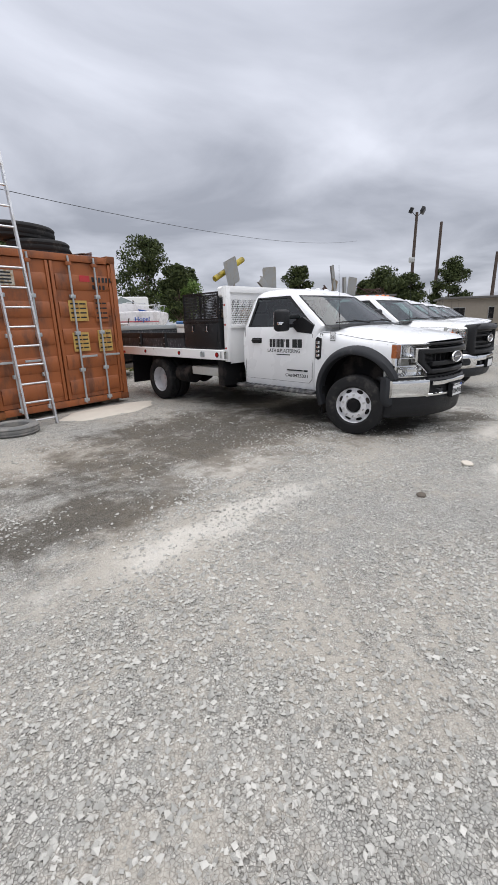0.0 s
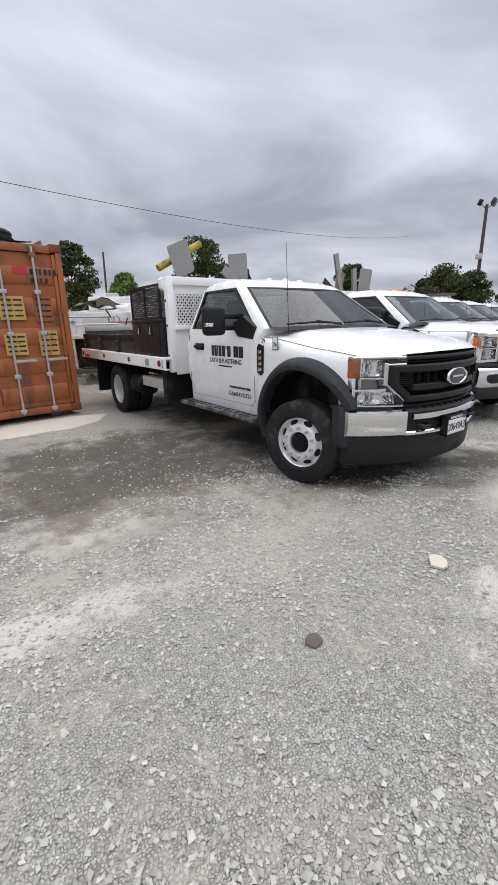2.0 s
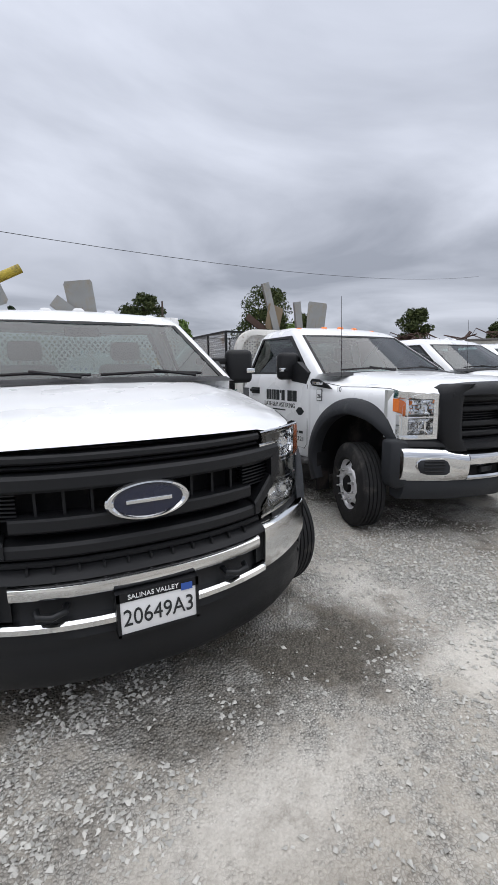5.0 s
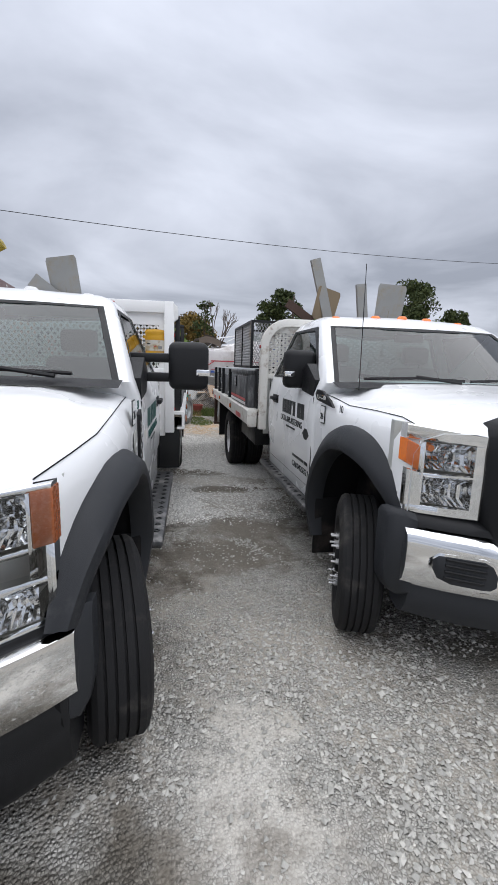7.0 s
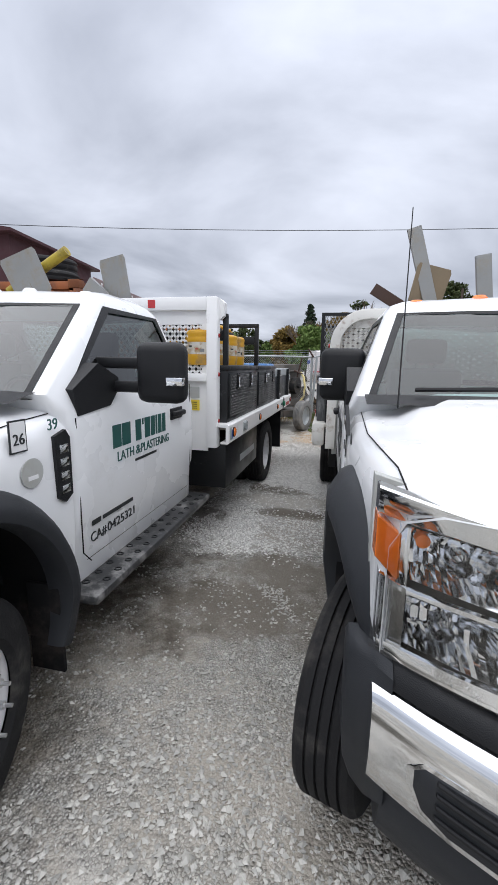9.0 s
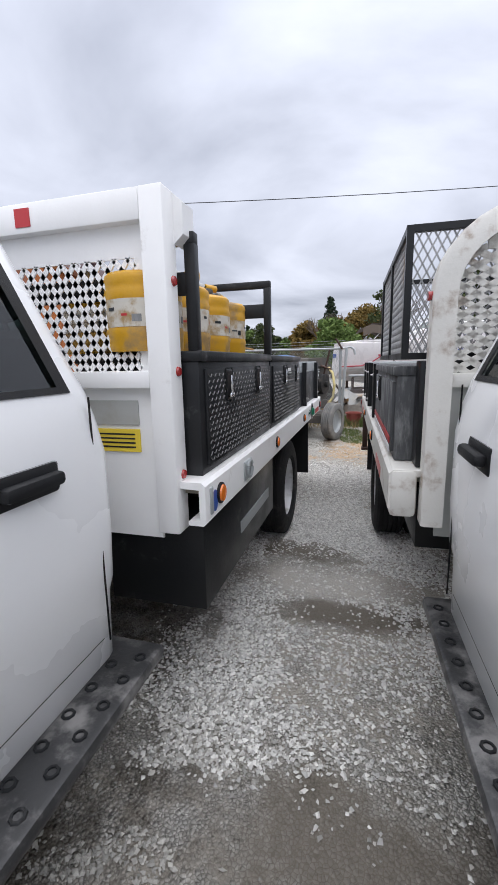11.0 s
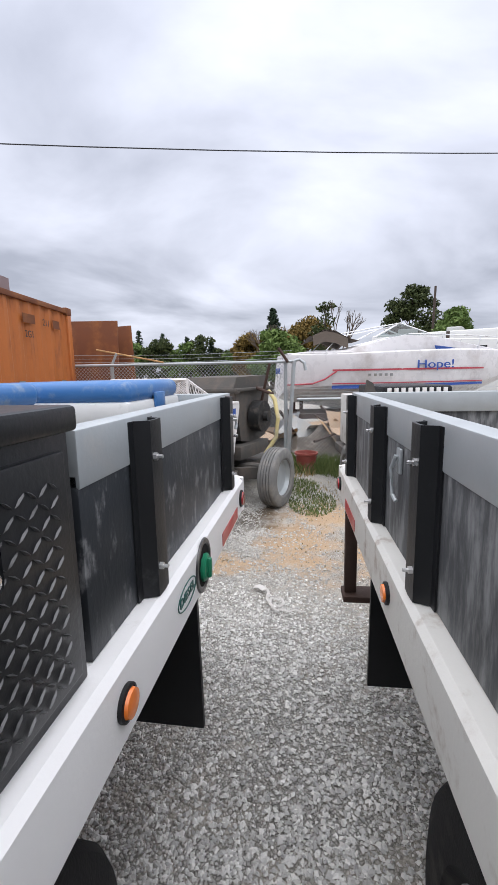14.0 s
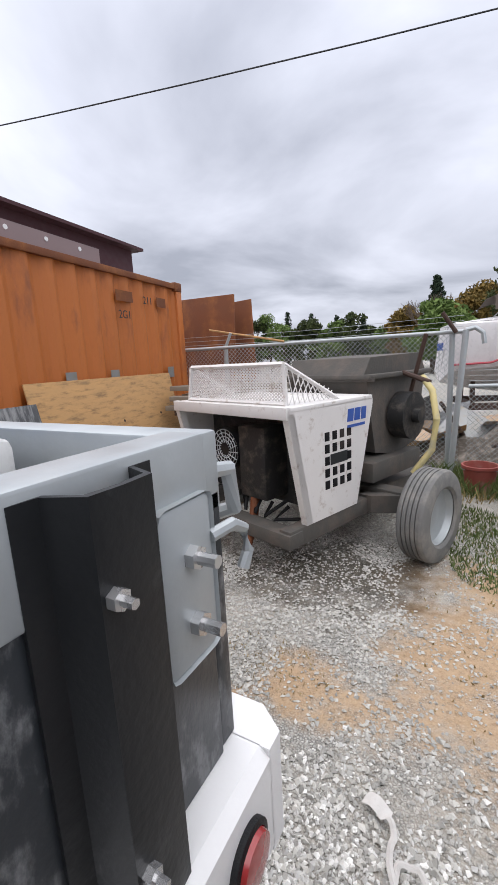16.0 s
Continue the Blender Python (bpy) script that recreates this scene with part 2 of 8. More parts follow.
GEL = mat("white_gelcoat", (0.74, 0.72, 0.72), 0.3, var=0.05, dirt=(0.50, 0.46, 0.44), dirt_amt=0.42, dirt_scale=0.9)
BOATRED = mat("faded_red_stripe", (0.46, 0.06, 0.08), 0.4, var=0.1)
BOATBLUE = mat("blue_boat_lettering", (0.03, 0.09, 0.36), 0.4, var=0.1)
CANVAS = mat("brown_canvas", (0.13, 0.105, 0.085), 0.95, var=0.25, bump=0.6, bscale=40)
CARD = mat("weathered_hardboard", (0.42, 0.30, 0.20), 0.85, var=0.2, bump=0.3)
BUCKETRED = mat("dirty_red_bucket", (0.30, 0.07, 0.055), 0.6, var=0.2, dirt=(0.35, 0.25, 0.2), dirt_amt=0.4)
BARK = mat("tree_bark", (0.10, 0.075, 0.055), 0.95, var=0.3, bump=0.8, bscale=20)
TIMBER = mat("grey_weathered_timber", (0.26, 0.23, 0.19), 0.9, var=0.2, bump=0.4)
POLE = mat("dark_creosoted_pole", (0.075, 0.055, 0.045), 0.9, var=0.2, bump=0.4)
RVWHITE = mat("white_siding", (0.70, 0.70, 0.68), 0.5, var=0.06)
ROOFGREY = mat("tarred_roof", (0.12, 0.115, 0.11), 0.9, var=0.2)


def leafmat(name, a, b):
    m = bpy.data.materials.new(name)
    m.use_nodes = True
    nt = m.node_tree
    bs = nt.nodes["Principled BSDF"]
    r = nt.nodes.new("ShaderNodeNewGeometry").outputs["Random Per Island"]
    nt.links.new(mixc(nt, r, a, b), bs.inputs["Base Color"])
    bs.inputs["Roughness"].default_value = 0.75
    bs.inputs["Specular IOR Level"].default_value = 0.2
    return m


LEAF = leafmat("dark_green_leaves", (0.026, 0.040, 0.014), (0.075, 0.092, 0.032))
LEAFLIGHT = leafmat("light_green_leaves", (0.07, 0.12, 0.03), (0.17, 0.24, 0.07))
LEAFAUT = leafmat("autumn_leaves", (0.10, 0.075, 0.02), (0.26, 0.17, 0.05))
CONIFER = leafmat("conifer_needles", (0.018, 0.032, 0.02), (0.045, 0.07, 0.04))
GRASS = leafmat("grass_blades", (0.07, 0.11, 0.03), (0.20, 0.24, 0.09))
DRYGRASS = leafmat("dry_grass_blades", (0.22, 0.16, 0.07), (0.42, 0.32, 0.15))
CLEANSTONES = leafmat("clean_grey_stone", (0.50, 0.495, 0.475), (0.92, 0.91, 0.87))
STONES = leafmat("crushed_grey_stone", (0.34, 0.335, 0.31), (0.61, 0.595, 0.55))

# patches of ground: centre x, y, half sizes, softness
# damp earth by the container; the long patches paint shade under the trucks
DAMP_SHADE = [(-2.4, 2.3, 2.6, 1.25), (-4.6, 1.3, 1.6, 0.5), (-0.4, 0.9, 0.9, 0.5), (0.2, 2.2, 0.9, 2.4), (-0.1, 3.3, 0.85, 3.3), (3.1, 3.9, 0.9, 3.3), (-2.2, 3.2, 1.9, 0.8), (0.5, 9.4, 0.8, 0.6), (0.9, 0.3, 0.7, 0.35)]
BARE = [(1.5, 4.65, 0.55, 0.25), (-2.9, 1.35, 1.0, 0.35), (0.25, -0.25, 0.6, 0.25), (1.45, 0.5, 0.28, 0.6), (1.55, -0.1, 0.5, 0.25), (-1.1, -0.9, 0.6, 0.25), (-3.7, 0.4, 1.2, 0.22)]
MUD = [(1.45, 2.55, 0.9, 0.45), (1.75, 3.0, 0.6, 0.35), (1.66, 4.28, 0.6, 0.14), (1.3, 5.05, 0.34, 0.2)]
CLAY = [(1.45, 8.8, 0.45, 0.75), (1.65, 9.6, 0.6, 0.5), (0.75, 8.3, 0.28, 0.22), (2.3, 8.6, 0.6, 0.5), (0.4, 8.0, 0.3, 0.2)]


def ground_material():
    m = bpy.data.materials.new("gravel_yard")
    m.use_nodes = True
    nt = m.node_tree
    bs = nt.nodes["Principled BSDF"]
    pos = nt.nodes.new("ShaderNodeNewGeometry").outputs["Position"]
    wob = noise_of(nt, pos, 2.6, 8, 0.7)

    def patches(rows):
        tot = None
        for x, y, a, b in rows:
            mp = nt.nodes.new("ShaderNodeMapping")
            mp.vector_type = "POINT"
            mp.inputs["Location"].default_value = (-x / a, -y / b, 0)
            mp.inputs["Scale"].default_value = (1 / a, 1 / b, 0)
            nt.links.new(pos, mp.inputs["Vector"])
            ln = nt.nodes.new("ShaderNodeVectorMath"); ln.operation = "LENGTH"
            nt.links.new(mp.outputs[0], ln.inputs[0])
            v = mathn(nt, "ADD", ln.outputs["Value"], mathn(nt, "MULTIPLY", mathn(nt, "SUBTRACT", wob, 0.5), 3.4))
            k = span(nt, v, 0.35, 1.35, 1.0, 0.0)
            tot = k if tot is None else mathn(nt, "MAXIMUM", tot, k)
        return tot

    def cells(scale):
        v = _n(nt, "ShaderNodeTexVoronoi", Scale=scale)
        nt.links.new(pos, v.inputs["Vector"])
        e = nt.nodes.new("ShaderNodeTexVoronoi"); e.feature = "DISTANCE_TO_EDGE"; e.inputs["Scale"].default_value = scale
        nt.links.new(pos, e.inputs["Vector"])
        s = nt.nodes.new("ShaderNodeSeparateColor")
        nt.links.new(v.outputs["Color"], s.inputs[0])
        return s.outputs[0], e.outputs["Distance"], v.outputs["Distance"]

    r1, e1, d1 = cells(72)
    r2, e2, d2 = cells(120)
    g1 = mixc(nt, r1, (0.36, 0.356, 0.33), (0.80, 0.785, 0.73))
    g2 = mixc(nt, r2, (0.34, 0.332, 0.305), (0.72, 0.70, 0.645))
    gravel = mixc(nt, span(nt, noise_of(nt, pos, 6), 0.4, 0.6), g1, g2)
    # shade in the gaps between stones, painted dark along the cell edges
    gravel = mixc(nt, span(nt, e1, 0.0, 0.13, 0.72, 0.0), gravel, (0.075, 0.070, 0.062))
    fine = noise_of(nt, pos, 55, 5, 0.7)
    dust = mixc(nt, fine, (0.34, 0.31, 0.262), (0.56, 0.515, 0.445))
    tint = noise_of(nt, pos, 0.55, 5, 0.6)
    dustmask = mathn(nt, "MULTIPLY", span(nt, mathn(nt, "ADD", mathn(nt, "MULTIPLY", tint, 0.6), mathn(nt, "MULTIPLY", noise_of(nt, pos, 7, 6, 0.7), 0.4)), 0.42, 0.59), 0.80)
    col = mixc(nt, dustmask, gravel, dust)
    bare = patches(BARE)
    col = mixc(nt, mathn(nt, "MULTIPLY", bare, 0.62), col, mixc(nt, fine, (0.48, 0.455, 0.415), (0.74, 0.71, 0.65)))
    clay = patches(CLAY)
    col = mixc(nt, mathn(nt, "MULTIPLY", clay, 0.85), col, mixc(nt, fine, (0.36, 0.225, 0.12), (0.52, 0.37, 0.22)))
    mud = patches(MUD)
    col = mixc(nt, mathn(nt, "MULTIPLY", mud, 0.85), col, mixc(nt, fine, (0.115, 0.098, 0.075), (0.215, 0.19, 0.155)))
    # darkens the damp earth and paints the shade beneath the trucks
    damp_shade = patches(DAMP_SHADE)
    col = mixc(nt, mathn(nt, "MULTIPLY", damp_shade, 0.85), col, mixc(nt, 1.0, col, (0.24, 0.215, 0.18), "MULTIPLY"))
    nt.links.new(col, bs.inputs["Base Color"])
    nt.links.new(span(nt, damp_shade, 0, 1, 0.92, 0.7), bs.inputs["Roughness"])
    bs.inputs["Specular IOR Level"].default_value = 0.25
    h = mathn(nt, "MULTIPLY", span(nt, d1, 0.1, 0.75, 1.0, 0.0), mathn(nt, "ADD", r1, 0.4))
    h = mathn(nt, "MULTIPLY", h, span(nt, mathn(nt, "MAXIMUM", dustmask, mud), 0, 1, 1.0, 0.25))
    h = mathn(nt, "ADD", h, mathn(nt, "MULTIPLY", fine, 0.6))
    h = mathn(nt, "MULTIPLY", h, span(nt, mathn(nt, "MAXIMUM", bare, clay), 0, 1, 1.0, 0.35))
    b = _n(nt, "ShaderNodeBump", Strength=0.9, Distance=0.020)
    nt.links.new(h, b.inputs["Height"])
    nt.links.new(b.outputs[0], bs.inputs["Normal"])
    return m


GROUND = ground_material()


# ---- mesh helpers ----
def bx(bm, x0, y0, z0, x1, y1, z1, bev=0.0, m=None, seg=2):
    """A box, with rounded edges where bev is given."""
    mt = Matrix.LocRotScale(((x0 + x1) / 2, (y0 + y1) / 2, (z0 + z1) / 2), None, (abs(x1 - x0), abs(y1 - y0), abs(z1 - z0)))
    vs = bmesh.ops.create_cube(bm, size=1, matrix=mt)["verts"]
    if bev:
        es = list({e for v in vs for e in v.link_edges})
        r = bmesh.ops.bevel(bm, geom=es, offset=bev, segments=seg, affect="EDGES", profile=0.5)
        vs = list({v for f in r["faces"] for v in f.verts} | {v for v in vs if v.is_valid})
    if m is not None:
        bmesh.ops.transform(bm, matrix=m, verts=vs)
    return vs


def rod(bm, p, q, r, r2=None, n=12):
    """A round bar from p to q."""
    p, q = Vector(p), Vector(q)
    d = q - p
    mt = Matrix.Translation((p + q) / 2) @ d.to_track_quat("Z", "Y").to_matrix().to_4x4()
    return bmesh.ops.create_cone(bm, cap_ends=True, segments=n, radius1=r, radius2=r if r2 is None else r2, depth=d.length, matrix=mt)["verts"]


def tube(bm, pts, r, n=10, closed=False):
    """A bent round bar through pts."""
    pts = [Vector(p) for p in pts]
    rings = []
    for i, p in enumerate(pts):
        if closed:
            t = pts[(i + 1) % len(pts)] - pts[i - 1]
        else:
            t = pts[min(i + 1, len(pts) - 1)] - pts[max(i - 1, 0)]
        q = t.to_track_quat("Z", "Y")
        rings.append([bm.verts.new(p + q @ Vector((r * math.cos(a), r * math.sin(a), 0))) for a in [2 * math.pi * k / n for k in range(n)]])
    for i in range(len(rings) - (0 if closed else 1)):
        a, b = rings[i], rings[(i + 1) % len(rings)]
        for k in range(n):
            bm.faces.new((a[k], a[(k + 1) % n], b[(k + 1) % n], b[k]))
    if not closed:
        bm.faces.new(rings[0][::-1]); bm.faces.new(rings[-1])


def lathe(bm, prof, m=Matrix(), n=32, cap=True):
    """A turned shape: prof is a list of (radius, height along z)."""
    rings = []
    for r, h in prof:
        if r < 1e-5:
            rings.append([bm.verts.new(m @ Vector((0, 0, h)))])
        else:
            rings.append([bm.verts.new(m @ Vector((r * math.cos(2 * math.pi * k / n), r * math.sin(2 * math.pi * k / n), h))) for k in range(n)])
    for a, b in zip(rings, rings[1:]):
        for k in range(n):
            f = [a[k % len(a)], a[(k + 1) % len(a)], b[(k + 1) % len(b)], b[k % len(b)]]
            f = [v for i, v in enumerate(f) if v not in f[:i]]
            if len(f) > 2:
                bm.faces.new(f)


def prism(bm, pts, axis, a, b):
    """A flat outline given thickness along an axis; pts lie in the other two axes, in order."""
    def at(p, h):
        return {"x": (h, p[0], p[1]), "y": (p[0], h, p[1]), "z": (p[0], p[1], h)}[axis]
    lo = [bm.verts.new(at(p, a)) for p in pts]
    hi = [bm.verts.new(at(p, b)) for p in pts]
    k = len(pts)
    bm.faces.new(lo[::-1]); bm.faces.new(hi)
    for i in range(k):
        bm.faces.new((lo[i], lo[(i + 1) % k], hi[(i + 1) % k], hi[i]))
    return lo + hi


def lattice(bm, o, u, v, W, H, pu, pv, bar, thick, inner=None):
    """Expanded metal: two sets of slanting strips with diamonds between them, in the plane from o along u and v."""
    o, u, v = Vector(o), Vector(u).normalized(), Vector(v).normalized()
    nrm = u.cross(v) * thick / 2
    for s in (1, -1):
        k0 = -int(H / pv) - 2
        for k in range(k0, int(W / pu) + int(H / pv) + 3):
            # line: x = k*pu + s*t*pu/pv with t the height
            lo, hi = 0.0, H
            x0 = k * pu
            g = s * pu / pv
            for lim, sign in ((0, 1), (W, -1)):
                t = (lim - x0) / g
                if sign * g > 0:
                    lo = max(lo, t)
                else:
                    hi = min(hi, t)
            if hi - lo < 0.01:
                continue
            p, q = o + u * (x0 + g * lo) + v * lo, o + u * (x0 + g * hi) + v * hi
            w = (q - p).normalized().cross(nrm.normalized()) * bar / 2
            a = [bm.verts.new(c) for c in (p - w - nrm, p + w - nrm, q + w - nrm, q - w - nrm, p - w + nrm, p + w + nrm, q + w + nrm, q - w + nrm)]
            for f in ((0, 1, 2, 3), (7, 6, 5, 4), (0, 4, 5, 1), (2, 6, 7, 3), (1, 5, 6, 2), (0, 3, 7, 4)):
                bm.faces.new([a[i] for i in f])


def grid_skin(bm, rows, close=False):
    """Faces between rows of points of equal length."""
    vs = [[bm.verts.new(p) for p in r] for r in rows]
    for a, b in zip(vs, vs[1:]):
        k = len(a)
        for i in range(k if close else k - 1):
            bm.faces.new((a[i], a[(i + 1) % k], b[(i + 1) % k], b[i]))
    return vs


def part(name, bm, material, parent=None, label="", sharp=38, kind=""):
    """One mesh object out of bm, under parent."""
    bmesh.ops.recalc_face_normals(bm, faces=bm.faces)
    me = bpy.data.meshes.new(name)
    bm.to_mesh(me)
    bm.free()
    me.shade_smooth()
    me.set_sharp_from_angle(angle=radians(sharp))
    me.materials.append(material)
    ob = new(name, me)
    ob.parent = parent
    if label:
        ob["label"] = label
    if kind:
        ob["kind"] = kind
    return ob


def B():
    return bmesh.new()


def thing(name, m, label, category, group="", kind=""):
    e = new(name)
    e.empty_display_size = 0.1
    e.matrix_world = m
    return tagged(e, label, category, group, kind)


def txt(name, body, size, material, parent, m, label="", width=None, thick=0.0015):
    """Flat lettering with the built-in font, as a mesh."""
    cu = bpy.data.curves.new(name, "FONT")
    cu.body, cu.size, cu.extrude, cu.align_x, cu.align_y = body, size, thick, "CENTER", "CENTER"
    tmp = bpy.data.objects.new(name, cu)
    me = bpy.data.meshes.new_from_object(tmp)
    bpy.data.objects.remove(tmp)
    if width:
        xs = [v.co.x for v in me.vertices]
        k = width / max(1e-6, max(xs) - min(xs))
        me.transform(Matrix.Diagonal((k, 1, 1, 1)))
    me.materials.clear()
    me.materials.append(material)
    ob = new(name, me)
    ob.parent = parent
    ob.matrix_local = m
    if label:
        ob["label"] = label
    return ob

# ---- ground ----
def make_ground():
    bm = B()
    xs = sorted(set([-400, -120, -40, -15] + [round(-9 + 0.3 * i, 2) for i in range(81)] + [20, 40, 120, 400]))
    ys = sorted(set([-400, -120, -40, -12] + [round(-6 + 0.3 * i, 2) for i in range(71)] + [20, 40, 120, 400]))
    rows = [[Vector((x, y, 0.018 * noise.noise((x * 0.9, y * 0.9, 3.1)) if -8 < x < 13 and -5 < y < 13 else 0.0)) for x in xs] for y in ys]
    grid_skin(bm, rows)
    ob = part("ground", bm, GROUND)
    tagged(ob, "dusty grey crushed gravel yard with moist and bare dirt patches and painted shade", "ground", kind="structure")
    return ob


ground = make_ground()


def stones(name, count, box, smin, smax, seed, label, dense=1.0, stone=None, soft=(0, 0)):
    """Loose crushed stones, each an uneven six-cornered lump, in one mesh."""
    rng = np.random.RandomState(seed)
    x0, y0, x1, y1 = box
    p = rng.uniform((x0, y0), (x1, y1), (count, 2))
    keep = np.ones(count, bool)
    ragged = np.array([1.1 * noise.noise((q[0] * 3.1, q[1] * 3.1, 2.0)) + 0.5 * noise.noise((q[0] * 9, q[1] * 9, 5.0)) for q in p])
    for rows, chance in ((BARE, 0.7), (CLAY, 0.8), (MUD, 0.86), (DAMP_SHADE, 0.72)):
        for x, y, a, b in rows:
            d = np.hypot((p[:, 0] - x) / a, (p[:, 1] - y) / b) + ragged
            keep &= ~((d < 0.95) & (rng.rand(count) < chance))
    clump = np.array([noise.noise((q[0] * 0.8, q[1] * 0.8, 9.0)) for q in p])
    keep &= rng.rand(count) < np.clip(dense * (0.62 + 1.1 * clump), 0.12, 1)
    edge = np.minimum.reduce([p[:, 0] - x0, x1 - p[:, 0], p[:, 1] - y0 + soft[0], y1 + soft[1] - p[:, 1]]) / 0.45
    keep &= rng.rand(count) < np.clip(edge, 0, 1)
    p = p[keep]
    k = len(p)
    base = np.array([(1, 0, 0), (0, 1, 0), (-1, 0, 0), (0, -1, 0), (0.1, 0.1, 0.8), (0, 0, -0.6)], float)
    tri = np.array([(0, 1, 4), (1, 2, 4), (2, 3, 4), (3, 0, 4), (1, 0, 5), (2, 1, 5), (3, 2, 5), (0, 3, 5)])
    v = base[None] * (1 + rng.uniform(-0.3, 0.3, (k, 6, 1))) + rng.uniform(-0.3, 0.3, (k, 6, 3))
    s = smin + (smax - smin) * rng.rand(k) ** 2.0
    v *= s[:, None, None] * np.stack([np.ones(k), rng.uniform(0.6, 0.95, k), rng.uniform(0.55, 0.95, k)], 1)[:, None, :]
    a = rng.uniform(0, 6.283, k)
    c, n = np.cos(a)[:, None], np.sin(a)[:, None]
    v = np.stack([v[..., 0] * c - v[..., 1] * n, v[..., 0] * n + v[..., 1] * c, v[..., 2]], -1)
    z = np.array([0.018 * noise.noise((q[0] * 0.9, q[1] * 0.9, 3.1)) for q in p])
    v += np.stack([p[:, 0], p[:, 1], z + s * 0.30], -1)[:, None, :]
    me = bpy.data.meshes.new(name)
    me.from_pydata(v.reshape(-1, 3).tolist(), [], (tri[None] + 6 * np.arange(k)[:, None, None]).reshape(-1, 3).tolist())
    me.materials.append(stone or STONES)
    ob = new(name, me)
    return tagged(ob, label, "gravel", kind="stuff")


stones("gravel", 175000, (-6.6, -3.0, 3.4, 2.0), 0.0055, 0.0165, 3, "loose grey crushed gravel lying over the dusty yard")
stones("gravel", 34000, (0.6, 1.55, 2.75, 3.7), 0.005, 0.0135, 8, "loose grey crushed gravel between the truck cabs", 1.1)
stones("gravel", 78000, (0.6, 3.0, 2.75, 6.4), 0.0055, 0.014, 4, "loose grey crushed gravel between the flatbeds", 1.5, CLEANSTONES)
stones("gravel", 72000, (-0.8, 5.9, 3.5, 8.2), 0.0055, 0.0145, 5, "loose pale crushed gravel behind the flatbeds", 1.5, CLEANSTONES)
stones("gravel", 95000, (-0.8, 7.3, 3.5, 10.8), 0.006, 0.0155, 9, "loose grey crushed gravel round the plaster pumps", 1.7)
stones("gravel", 16000, (-7.0, 1.6, -1.1, 5.2), 0.006, 0.017, 6, "loose grey crushed gravel beside the container")
stones("gravel", 4500, (-5.6, -2.2, 0.6, -0.2), 0.010, 0.019, 7, "larger loose crushed stones over the dusty yard", 0.5)


# ---- trucks ----
def fcurve(kind):
    f0, k, e = {"new": (0.235, 0.36, 2.4), "old": (0.25, 0.30, 2.4)}[kind]
    return lambda x: f0 + k * (abs(x) / 0.9) ** e


def cbar(bm, f, x0, x1, z0, z1, off0, off1, n=14, lean=0.0, bev=0.0):
    """A bar across the nose that follows its curve f, from off0 to off1 behind it."""
    rows = []
    for i in range(n + 1):
        x = x0 + (x1 - x0) * i / n
        y = f(x)
        b = bev
        rows.append([(x, y + off0 + b, z0), (x, y + off0, z0 + b), (x, y + off0 + lean, z1 - b), (x, y + off0 + b + lean, z1), (x, y + off1 + lean, z1), (x, y + off1, z0)])
    vs = grid_skin(bm, rows, close=True)
    bm.faces.new(vs[0]); bm.faces.new(vs[-1][::-1])


